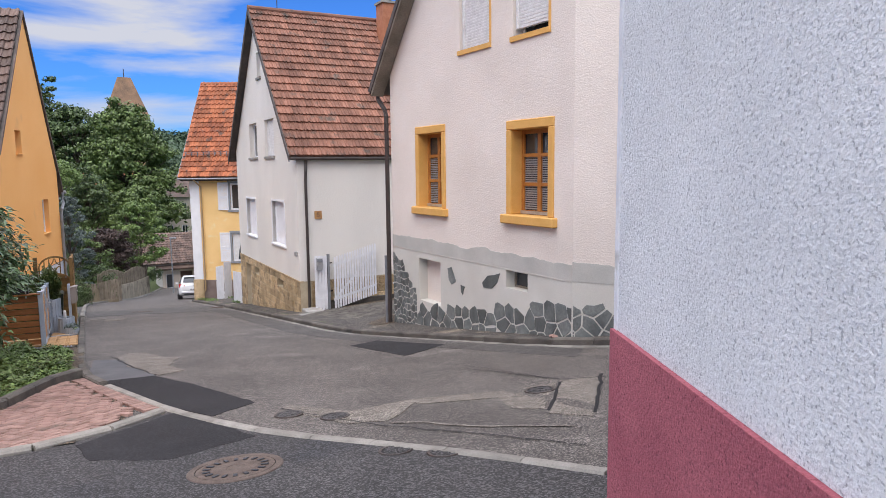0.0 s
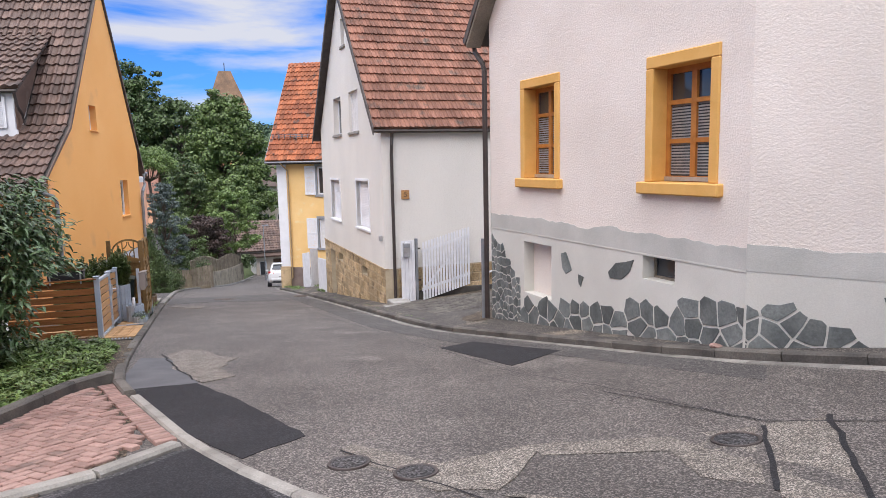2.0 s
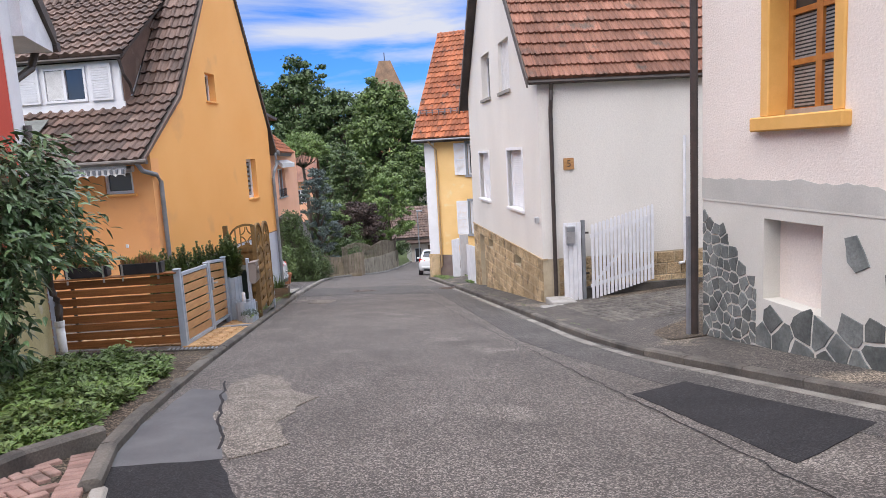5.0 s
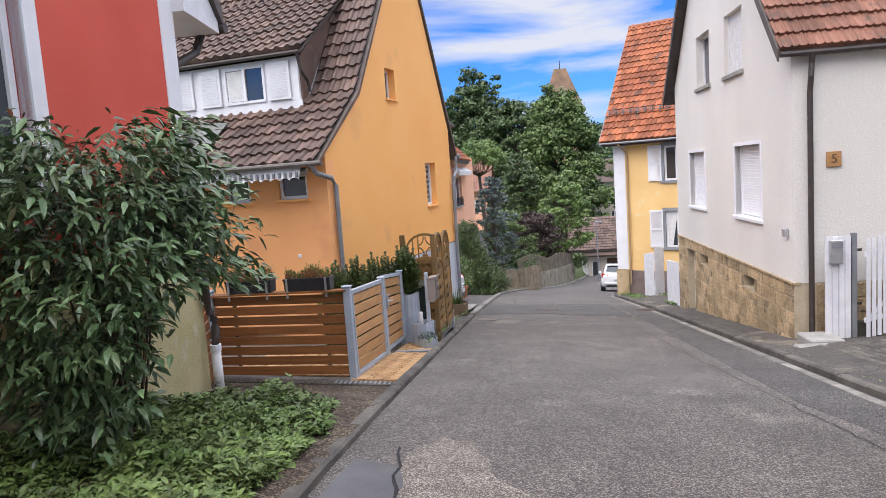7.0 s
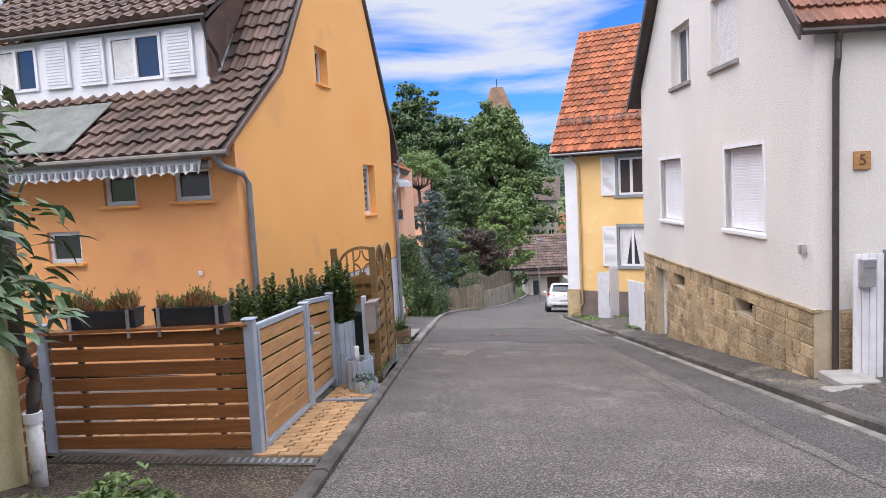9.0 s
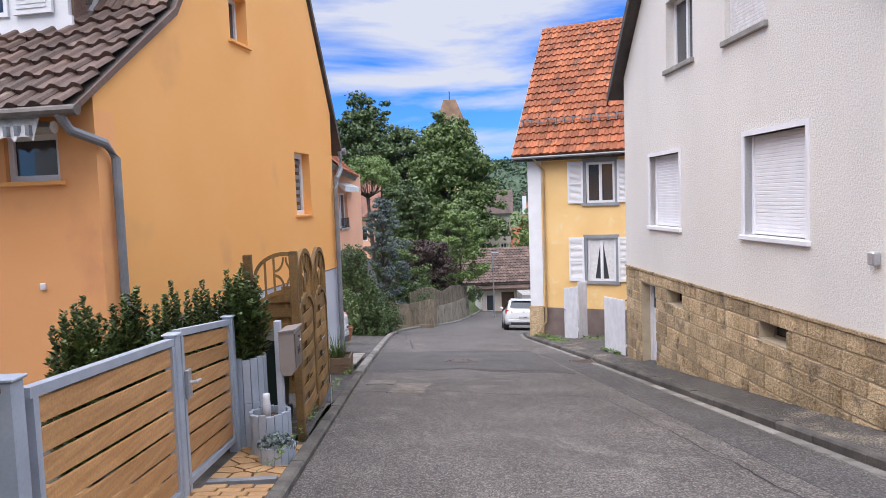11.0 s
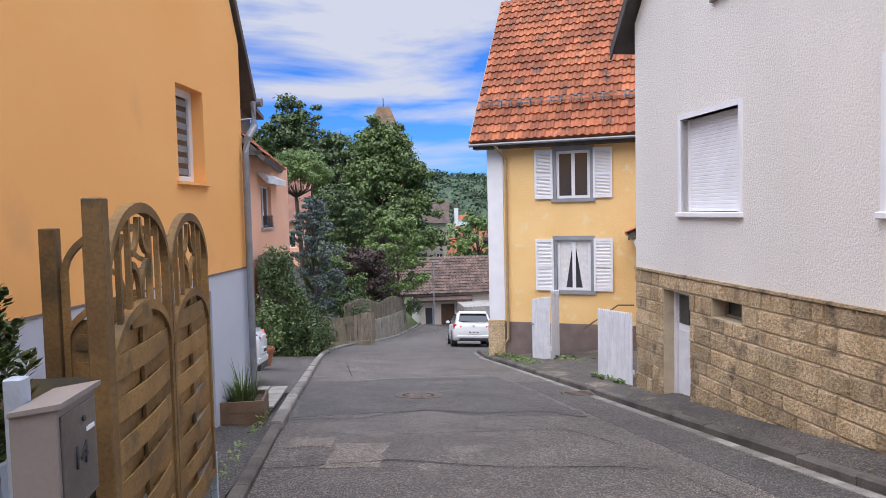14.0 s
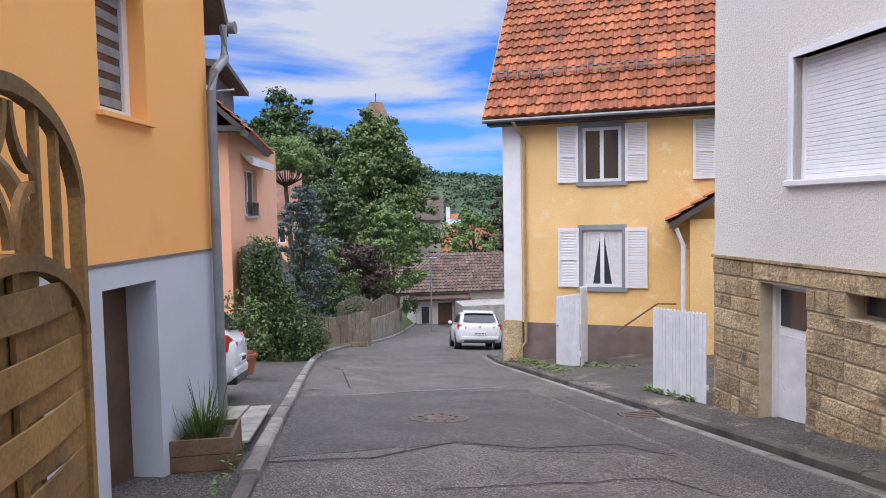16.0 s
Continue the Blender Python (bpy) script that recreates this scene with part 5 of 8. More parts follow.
part("dormer_gutter", tube(bmesh.new(), [(dx - 0.2, DORM_Y0 - 0.16, dz1 + 0.04), (dx - 0.2, DORM_Y1 + 0.15, dz1 + 0.04)], 0.04, 8), M_PIPE_DARK, dm)
part("dormer_pipe", tube(bmesh.new(), [(dx - 0.2, DORM_Y0 - 0.1, dz1 + 0.03), (dx - 0.12, DORM_Y0 - 0.12, dz1 - 0.3), (dx + 0.1, DORM_Y0 - 0.12, dz1 - 0.48), (dx + 0.16, DORM_Y0 - 0.12, dz1 - 0.68)], 0.035, 8), M_PIPE_DARK, dm)
cheek = bmesh.new()
prism(cheek, [(dx + 0.02, 1.85), (dx + 0.02, dz1), (3.2, 4.5)], "y", DORM_Y0 - 0.03, DORM_Y0 - 0.002)
part("dormer_cheek", cheek, M_TILE_OS, dm)
part("roof_sheet", prism(bmesh.new(), [(-0.3, 0.9), (0.75, 1.69), (0.75, 1.71), (-0.3, 0.92)], "y", 2.5, 4.9), M_SHEET, oh, "pale corrugated sheet on the roof")
part("gutter", tube(bmesh.new(), [(-0.4, -0.14, 0.72), (-0.4, 6.6, 0.72)], 0.05, 10), M_BRUSHED, oh)
part("downpipe", tube(bmesh.new(), [(-0.4, 0.06, 0.7), (-0.3, 0.02, 0.55), (0.05, -0.06, 0.46), (0.19, -0.07, 0.32), (0.19, -0.07, -2.4)], 0.045, 10), M_ZINC, oh, "grey zinc downpipe")
part("downpipe", tube(bmesh.new(), [(7.3, -0.02, 0.85), (7.2, -0.06, 0.5), (6.86, -0.08, 0.3), (6.79, -0.07, 0.1), (6.79, -0.07, -3.6)], 0.046, 10), M_ZINC, oh, "grey zinc downpipe")
part("gutter", tube(bmesh.new(), [(7.38, -0.12, 0.86), (7.38, 6.4, 0.86)], 0.065, 10), M_ZINC, oh)
aw = bmesh.new()
n = 95
top = [aw.verts.new((-0.34, 0.3 + 3.6 * i / n, 0.68)) for i in range(n + 1)]
bot = [aw.verts.new((-0.43 + 0.02 * math.sin(i * 1.2), 0.3 + 3.6 * i / n, 0.46 + 0.045 * abs(math.sin(i * math.pi / 5)))) for i in range(n + 1)]
for i in range(n):
    aw.faces.new((top[i], top[i + 1], bot[i + 1], bot[i]))
awning = part("awning_valance", aw, M_CURTAIN, oh, "grey and white striped scalloped awning")
part("awning_stripes", boxes(*[(-0.452, -0.41, 0.32 + k * 0.115, 0.36 + k * 0.115, 0.51, 0.6) for k in range(31)]), M_ZINC, awning)
part("awning_case", tube(bmesh.new(), [(-0.22, 0.25, 0.6), (-0.22, 4.0, 0.6)], 0.06, 8), M_SILVER, oh)

# ---- yellow house with orange tiles and white shutters ----
yh = thing("yellow_house", "yellow rendered house with orange tiled roof and white shutters", "house", 0, 0, -5.3, 0.0, flat=(-12.96, 34.8))
YW = [(2.04, 3.01, -0.45, 0.92), (2.04, 3.01, -3.12, -1.66), (5.3, 6.25, -0.45, 0.92)]
part("wall", wall_sheet(0, 9.0, -4.09, 1.4, YW, 0.3), M_YELLOW, yh)
part("base", wall_sheet(-0.02, 9.0, -6.2, -4.095, [], 0.34), M_ETERNIT, yh, "brown rendered base")
part("corner_pilaster", boxes((-0.02, 0.46, -0.03, 0.0, -4.05, 1.35)), M_WHITE, yh)
part("side_walls", boxes((0.0, 0.3, 0.3, 8.0, -6.2, 1.35), (8.7, 9.0, 0.3, 8.0, -6.2, 1.35), (0.3, 8.7, 7.7, 8.0, -6.2, 1.35)), M_WHITE_WALL, yh)
part("corner_stone", boxes((-0.06, 0.46, -0.06, 0.3, -6.2, -4.07)), M_SANDSTONE, yh)
ridge = (3.6, 6.2)
yr = bmesh.new()
prism(yr, [(-0.42, 1.12), (ridge[0], ridge[1]), (7.6 + 0.8, 1.12), (7.6 + 0.8, 1.24), (ridge[0], ridge[1] + 0.14), (-0.42, 1.24)], "x", -0.4, 9.3)
yroof = part("roof", yr, M_WOOD_DARK, yh, "steep roof of weathered orange pantiles")
zy = ZB[yh.name]
uy = Vector((0, ridge[0] + 0.42, ridge[1] + 0.14 - 1.24))
roof_tiles(yroof, slope_frame((-0.42, -0.45, 1.27 - zy), (1, 0, 0), uy), 6.6, uy.length, 0.225, 0.33, (M_TILE_Y, M_TILE_YS), "pan", lambda x, y: x < 5.2 and y < 4.6)
part("ridge_tiles", tube(bmesh.new(), [(-0.42, ridge[0], ridge[1] + 0.16), (9.3, ridge[0], ridge[1] + 0.16)], 0.11, 8), M_TILE_Y, yh)
part("gable_end", prism(bmesh.new(), [(0.0, 1.35), (7.9, 1.35), (ridge[0], ridge[1] - 0.1)], "x", 0.0, 0.25), M_WHITE_WALL, yh)
part("gable_end", prism(bmesh.new(), [(0.0, 1.35), (7.9, 1.35), (ridge[0], ridge[1] - 0.1)], "x", 8.7, 8.95), M_WHITE_WALL, yh)
part("verge_board", prism(bmesh.new(), [(-0.46, 1.1), (ridge[0], ridge[1]), (ridge[0], ridge[1] + 0.2), (-0.46, 1.3)], "x", -0.45, -0.402), M_ZINC, yh)
part("gutter", tube(bmesh.new(), [(-0.42, -0.5, 1.17), (9.3, -0.5, 1.17)], 0.042, 8), M_ZINC, yh)
part("eave_board", boxes((-0.35, 9.2, -0.36, 0.0, 1.06, 1.14)), M_WOOD_DARK, yh)
part("downpipe", tube(bmesh.new(), [(0.36, -0.48, 1.12), (0.45, -0.3, 0.95), (0.56, -0.07, 0.75), (0.56, -0.07, -4.6), (0.3, -0.25, -4.95)], 0.04, 8), M_PIPE_TAN, yh)
snow = part("snow_guard", boxes((-0.3, 6.5, 0.32, 0.34, 2.42, 2.44), (-0.3, 6.5, 0.26, 0.28, 2.52, 2.54)), M_ZINC, yh)
for k in range(22):
    part("guard_bar", boxes((-0.25 + k * 0.3, -0.235 + k * 0.3, 0.25, 0.4, 2.32, 2.55)), M_ZINC, snow)
M_TRIM_GREY = mat("grey_trim", (0.22, 0.24, 0.26), (0.29, 0.31, 0.33), 3.0, 0.7, 0.1, 60)
for x0, x1, z0, z1 in YW:
    for q in ((x0 - 0.1, x0, -0.02, 0.1, z0, z1), (x1, x1 + 0.1, -0.02, 0.1, z0, z1), (x0 - 0.12, x1 + 0.12, -0.03, 0.1, z1, z1 + 0.13)):
        part("window_surround", boxes(q), M_TRIM_GREY, yh)
    part("window_sill", boxes((x0 - 0.14, x1 + 0.14, -0.07, 0.14, z0 - 0.1, z0)), M_TRIM_GREY, yh)
    window(yh, x0 + 0.002, x1 - 0.002, z0, z1, 0.05, 0.08, (0.5,))
    for a, b in ((x0 - 0.62, x0 - 0.09), (x1 + 0.09, x1 + 0.62)):
        sh = part("window_shutter", boxes((a, a + 0.06, -0.07, -0.035, z0 + 0.0, z1 + 0.05), (b - 0.06, b, -0.07, -0.035, z0, z1 + 0.05), (a + 0.06, b - 0.06, -0.07, -0.035, z0, z0 + 0.09), (a + 0.06, b - 0.06, -0.07, -0.035, z1 - 0.04, z1 + 0.05), (a + 0.06, b - 0.06, -0.07, -0.035, (z0 + z1) / 2 - 0.04, (z0 + z1) / 2 + 0.04)), M_WHITE, yh, "white louvred window shutter")
        lv = bmesh.new()
        z = z0 + 0.1
        while z < z1 - 0.06:
            prism(lv, [(-0.062, z), (-0.04, z + 0.03), (-0.036, z + 0.026), (-0.058, z - 0.004)], "x", a + 0.055, b - 0.055)
            z += 0.04
        part("louvres", lv, M_WHITE, sh)
for k in (0, 1):
    cb = bmesh.new()
    ring = []
    for z in steps(-3.04, -1.73, 0.12):
        f = (z + 3.04) / 1.31
        wide = 0.19 + 0.2 * f
        xs_ = [2.1 + wide * i / 10 if k == 0 else 2.95 - wide * i / 10 for i in range(11)]
        ring.append([cb.verts.new((x, 0.071 + 0.004 * math.sin(i * 2.1), z)) for i, x in enumerate(xs_)])
    for r0, r1 in zip(ring, ring[1:]):
        for i in range(10):
            cb.faces.new((r0[i], r0[i + 1], r1[i + 1], r1[i]))
    part("curtain", cb, M_CURTAIN, yh, "white lace curtain")
# porch at its right, mostly hidden
po = bmesh.new()
prism(po, [(4.15, -1.62), (5.6, -0.72), (5.6, -0.58), (4.15, -1.48)], "y", -1.3, -0.005)
porch = part("porch_roof", po, M_WOOD_DARK, yh, "small tiled porch roof")
roof_tiles(porch, slope_frame((4.12, -0.005, -1.46 - zy), (0, -1, 0), (1.45, 0, 0.9)), 1.3, 1.7, 0.225, 0.33, (M_TILE_Y, M_TILE_YS), "pan", lambda x, y: True)
part("porch_wall", boxes((4.6, 6.5, -1.1, -0.001, -5.5, -1.4)), M_YELLOW, yh)
part("porch_pipe", tube(bmesh.new(), [(4.3, -1.2, -1.6), (4.45, -1.15, -2.0), (4.45, -1.15, -4.6)], 0.05, 8), M_WHITE_OLD, yh)
part("handrail", tube(bmesh.new(), [(3.0, -1.7, -3.95), (3.9, -1.5, -3.3), (4.3, -1.45, -3.3)], 0.02, 6), M_BROWN_DOOR, yh)

# ---- red house behind the bush ----
rh = thing("red_house", "red rendered house with white corner and window trim", "house", -4.28, 7.1, -2.0, -90 + 180)
RW = [(-3.5, -2.3, 0.55, 2.2)]
part("wall", wall_sheet(-7.5, -0.28, -0.3, 6.0, RW, 0.3), M_RED, rh)
part("corner_trim", boxes((-0.28, 0.0, -0.01, 0.3, -0.3, 6.0)), M_WHITE, rh)
part("base", boxes((-7.5, 0.0, 0.01, 0.34, -2.6, -0.3)), M_OLIVE, rh)
part("end_wall", boxes((-0.3, -0.001, 0.3, 7.0, -2.6, 6.0)), M_WHITE_OLD, rh)
window(rh, RW[0][0] + 0.01, RW[0][1] - 0.01, 0.55, 2.2, 0.1, 0.07)
part("window_surround", boxes((-3.65, -3.5, -0.02, 0.1, 0.45, 2.35), (-2.3, -2.15, -0.02, 0.1, 0.45, 2.35), (-3.5, -2.3, -0.02, 0.1, 2.2, 2.35), (-3.7, -2.1, -0.08, 0.12, 0.45, 0.55)), M_WHITE, rh)
eb = bmesh.new()
prism(eb, [(-0.3, 3.6), (0.85, 2.3), (0.85, 2.5), (-0.3, 3.85)], "y", -0.2, 6.5)
part("roof", eb, M_WOOD_DARK, rh)
part("soffit", prism(bmesh.new(), [(-0.02, 2.3), (0.8, 2.22), (0.8, 2.34), (0.0, 3.2)], "y", -0.15, 6.4), M_WHITE_OLD, rh)
part("gutter", tube(bmesh.new(), [(0.88, -0.2, 2.3), (0.88, 6.0, 2.3)], 0.07, 8), M_PIPE_DARK, rh)
part("downpipe", tube(bmesh.new(), [(0.86, 0.1, 2.25), (0.7, 0.12, 2.0), (0.25, 0.14, 1.8), (0.08, 0.14, 1.6), (0.08, 0.14, -0.9)], 0.05, 8), M_PIPE_DARK, rh)
sp = part("rain_pipe", tube(bmesh.new(), [(-0.05, -0.06, 1.2), (-0.05, -0.06, -0.86), (0.0, -0.07, -0.98), (0.02, -0.09, -1.06), (0.0, -0.11, -1.15), (-0.06, -0.13, -1.25), (-0.08, -0.13, -1.36)], 0.05, 12), M_PIPE_DARK, rh, "dark rain pipe with a double bend", smooth=True)
part("standpipe", tube(bmesh.new(), [(-0.08, -0.13, -1.34), (-0.08, -0.13, -2.02)], 0.054, 12), M_PEELING, sp, "white peeling rain pipe", smooth=True)
part("collar", tube(bmesh.new(), [(-0.08, -0.13, -1.33), (-0.08, -0.13, -1.4)], 0.062, 12), M_WHITE_OLD, sp)

# ---- garden fence, gate and what stands behind ----
def lz(s, u):
    """Height of the raised ground behind the left kerb."""
    return gz(s, u) + 0.085 - 0.1 * max(0.0, min(1.0, s - 6.2))


def board_panel(name, label, a, b, za, zb_, n, material, m_post, posts=(True, True), gap=0.03, tops=None, category="fence"):
    """A fence panel of level boards between two posts at (u, s); za, zb_: (bottom, top) at either end."""
    (ua, sa), (ub, sb) = a, b
    ang = math.degrees(math.atan2(sb - sa, ub - ua))
    length = math.hypot(ub - ua, sb - sa)
    z0 = min(za[0], zb_[0]) - 0.1
    t = thing(name, label, category, ua, sa, z0, ang)
    p = 0.045
    for use, x, (lo, hi) in ((posts[0], 0.0, za), (posts[1], length, zb_)):
        if use:
            post = part("post", boxes((x - p, x + p, -p, p, lo - 0.3, hi + 0.07), bevel=0.006), m_post, t)
            part("post_cap", boxes((x - p - 0.012, x + p + 0.012, -p - 0.012, p + 0.012, hi + 0.07, hi + 0.085), bevel=0.004), m_post, post)
    x0, x1 = p + 0.005, length - p - 0.005
    for k in range(n):
        f0, f1 = k / n, (k + 1) / n
        ha, hb = za[1] - za[0], zb_[1] - zb_[0]
        bm = bmesh.new()
        q = [(x0, za[0] + ha * f0 + gap / 2), (x1, zb_[0] + hb * f0 + gap / 2), (x1, zb_[0] + hb * f1 - gap / 2), (x0, za[0] + ha * f1 - gap / 2)]
        prism(bm, q, "y", -0.012, 0.012)
        part("board", bm, material, t)
    return t, length


f_z = (gz(7.9, -2.8) + 0.01, -0.98)
fence, fl = board_panel("garden_fence", "brown stained level-board garden fence with grey posts", (-4.62, 7.94), (-2.85, 7.93), (f_z[0] + 0.06, -0.95), (f_z[0] + 0.02, -0.97), 8, M_WOOD_FENCE, M_STEEL, gap=0.022)
part("coping", boxes((0.0, fl, -0.07, 0.07, -0.945, -0.925)), M_WOOD_FENCE, fence)
for x in (0.28, fl - 0.32):
    part("stiffener", boxes((x, x + 0.04, 0.013, 0.05, -1.9, -0.97)), M_WOOD_DARK, fence)
board_panel("garden_fence", "brown stained board fence beside the rain pipe", (-4.42, 7.2), (-4.62, 7.86), (-1.93, -0.95), (-1.97, -0.95), 8, M_WOOD_FENCE, M_STEEL, (False, False))
gate1, g1 = board_panel("fence_panel", "light wooden boards in a grey steel frame", (-2.85, 8.02), (-2.88, 9.95), (-2.01, -1.02), (-2.24, -1.18), 7, M_WOOD_GATE, M_STEEL, (False, True), 0.03)
gate2_, g2 = board_panel("garden_gate", "light wooden garden gate in a grey steel frame", (-2.88, 10.02), (-2.88, 11.43), (-2.22, -1.14), (-2.36, -1.3), 7, M_WOOD_GATE, M_STEEL, (False, True), 0.03, category="gate")
for g, ln, (a0, a1), (b0, b1) in ((gate1, g1, (-2.01, -1.02), (-2.24, -1.18)), (gate2_, g2, (-2.22, -1.14), (-2.36, -1.3))):
    part("top_rail", prism(bmesh.new(), [(0.02, a1 + 0.005), (ln - 0.05, b1 + 0.005), (ln - 0.05, b1 + 0.055), (0.02, a1 + 0.055)], "y", -0.03, 0.03), M_STEEL, g)
    part("bottom_rail", prism(bmesh.new(), [(0.02, a0 - 0.05), (ln - 0.05, b0 - 0.05), (ln - 0.05, b0 - 0.005), (0.02, a0 - 0.005)], "y", -0.03, 0.03), M_STEEL, g)
    for x in (0.04, ln - 0.09):
        part("stile", boxes((x, x + 0.045, -0.03, 0.03, b0 - 0.04, (a1 if x < 1 else b1) + 0.003)), M_STEEL, g)
lock = part("lock", boxes((0.05, 0.13, -0.06, -0.031, -1.62, -1.4), bevel=0.006), M_SILVER, gate2_)
part("door_knob", tube(bmesh.new(), [(0.09, -0.06, -1.5), (0.09, -0.1, -1.5), (0.16, -0.11, -1.5)], 0.014, 8), M_SILVER, lock)
# window boxes on the fence
for i, (u0, w) in enumerate(((-4.38, 0.58), (-3.63, 0.58))):
    t = thing("flower_box", "dark plastic flower box with reddish heather on the fence", "flower box", u0, 7.99, -0.92)
    bm = bmesh.new()
    prism(bm, [(-0.075, -0.92), (0.075, -0.92), (0.1, -0.77), (-0.1, -0.77)], "x", 0.0, w)
    part("trough", bm, M_BLACK, t)
    part("rim", boxes((-0.01, w + 0.01, -0.105, 0.105, -0.78, -0.765)), M_BLACK, t)
    for x in (0.03, w - 0.06):
        part("bracket", boxes((x, x + 0.025, -0.12, -0.107, -1.0, -0.76), (x, x + 0.025, -0.107, 0.0, -0.93, -0.921)), M_SILVER, t)
    rng = random.Random(20 + i)
    for nm, m, cnt, tall in (("foliage", M_LEAF_LIGHT, 240, 0.18), ("blossom", M_HEATHER, 700, 0.13), ("red_blossom", M_LEAF_RED, 220, 0.12)):
        vs, fs = [], []
        for k in range(cnt):
            x, y = rng.uniform(0.03, w - 0.03), rng.uniform(-0.08, 0.08)
            h = tall * (0.45 + 0.55 * rng.random()) * (0.75 + 0.35 * math.sin(x * 17 + 2 * i))
            lean = Vector((rng.uniform(-0.35, 0.35), rng.uniform(-0.3, 0.3), 1)) * h
            side = Vector((rng.uniform(-1, 1), rng.uniform(-1, 1), 0)).normalized() * 0.007
            p = Vector((x, y, -0.785))
            for f in (0.4, 0.62, 0.82, 1.0):
                c = p + lean * f + side * rng.uniform(-1.5, 1.5)
                up = lean.normalized() * 0.018
                q = len(vs)
                vs += [c - up, c + side, c + up, c - side]
                fs.append((q, q + 1, q + 2, q + 3))
        mesh_part(nm, vs, fs, m, t)
# yew columns
def yew_shoots(vs, fs, z0, height, spread, n, rng):
    """Upright shoots set all round with short flat needles."""
    for k in range(n):
        a = k * 2.4
        r = spread * math.sqrt((k + 0.5) / n)
        top = height * (1.0 - 0.55 * (r / spread) ** 2) * rng.uniform(0.86, 1.0)
        low = 0.0 if k % 2 else 0.25 * height
        steps_n = int((top - low) / 0.011)
        lean = rng.uniform(0.0, 0.14) * r
        for i in range(steps_n):
            f = i / steps_n
            zz = z0 + low + (top - low) * f
            x, y = math.cos(a) * (r * (0.55 + 0.45 * f) + lean * f), math.sin(a) * (r * (0.55 + 0.45 * f) + lean * f)
            g = (0.085 + 0.03 * math.sin(i * 0.5 + k)) * (1 - 0.72 * f ** 3)
            for j in range(4):
                b = rng.uniform(0, 6.283)
                d = Vector((math.cos(b), math.sin(b), rng.uniform(0.2, 1.1))).normalized() * g
                w = Vector((-math.sin(b), math.cos(b), rng.uniform(-0.5, 0.5))) * 0.014
                p = Vector((x, y, zz)) + d * 0.15
                q = len(vs)
                vs += [p, p + d * 0.55 + w, p + d, p + d * 0.55 - w]
                fs.append((q, q + 1, q + 2, q + 3))


yew_at = [(-3.72, 10.35, 1.3), (-3.5, 10.72, 1.38), (-3.3, 11.08, 1.32), (-3.14, 11.44, 1.42)]
for i, (u, s, h) in enumerate(yew_at):
    z0 = lz(s, u) - 0.02
    t = thing("yew", "upright dark green yew column behind the gate", "shrub", u, s, z0, group="yew row")
    part("stem", tube(bmesh.new(), [(0, 0, z0 - 0.05), (0.01, 0, z0 + h * 0.8)], 0.025, 6), M_BARK, t)
    vs, fs = [], []
    rng = random.Random(50 + i)
    yew_shoots(vs, fs, z0 + 0.06, h + 0.26, 0.28, 34, rng)
    mesh_part("foliage", vs, fs, M_YEW, t)


def stave_tub(label, u, s, r, z0, z1, category="planter"):
    t = thing("stave_tub", label, category, u, s, z0)
    n = 16
    for k in range(n):
        bm = bmesh.new()
        a0, a1 = 2 * math.pi * (k + 0.04) / n, 2 * math.pi * (k + 0.96) / n
        q = [(r * math.cos(a0), r * math.sin(a0)), (r * math.cos(a1), r * math.sin(a1)), ((r - 0.03) * math.cos(a1), (r - 0.03) * math.sin(a1)), ((r - 0.03) * math.cos(a0), (r - 0.03) * math.sin(a0))]
        prism(bm, q, "z", z0, z1 + 0.008 * (k % 3))
        part("stave", bm, M_STEEL, t)
    part("earth", lathe(bmesh.new(), [(r - 0.035, z0 + 0.02), (r - 0.035, z1 - 0.06), (0.02, z1 - 0.05)], 16), M_SOIL, t)
    return t


zt = lz(11.65, -2.72)
stave_tub("tall round tub of grey-blue painted staves", -2.79, 11.68, 0.19, zt + 0.46, zt + 0.88)
stave_tub("round tub of grey-blue painted staves", -2.79, 11.68, 0.2, zt - 0.03, zt + 0.455)
stave_tub("low round tub of grey-blue painted staves", -2.5, 11.28, 0.19, lz(11.28, -2.5) - 0.03, lz(11.28, -2.5) + 0.4)
stave_tub("small low tub with pale succulents", -2.38, 10.95, 0.16, lz(10.95, -2.38) - 0.05, lz(10.95, -2.38) + 0.16)
t = thing("yew", "dark green yew growing in the tall tub", "shrub", -2.82, 11.68, zt + 0.85, group="yew row")
vs, fs = [], []
rng = random.Random(77)
yew_shoots(vs, fs, zt + 0.84, 1.0, 0.27, 30, rng)
mesh_part("foliage", vs, fs, M_YEW, t)
part("stem", tube(bmesh.new(), [(0, 0, zt + 0.8), (0.01, 0, zt + 1.5)], 0.02, 6), M_BARK, t)
t = thing("vase", "slim white bottle vase standing in the tub", "vase", -2.52, 11.24, lz(11.28, -2.5) + 0.33)
z0 = ZB[t.name]
part("body", lathe(bmesh.new(), [(0.035, z0), (0.035, z0 + 0.16), (0.03, z0 + 0.2), (0.033, z0 + 0.21), (0.033, z0 + 0.25), (0.02, z0 + 0.255)], 14), M_WHITE_OLD, t, smooth=True)
t = thing("succulent", "pale green succulent cushions in the small tub", "plant", -2.38, 10.95, lz(10.95, -2.38) + 0.1)
vs, fs = [], []
leaf_cloud(vs, fs, (0, 0, lz(10.95, -2.38) + 0.17), (0.17, 0.17, 0.1), 500, 0.03, random.Random(5), 1.3)
mesh_part("leaves", vs, fs, M_LEAF_BLUE, t)
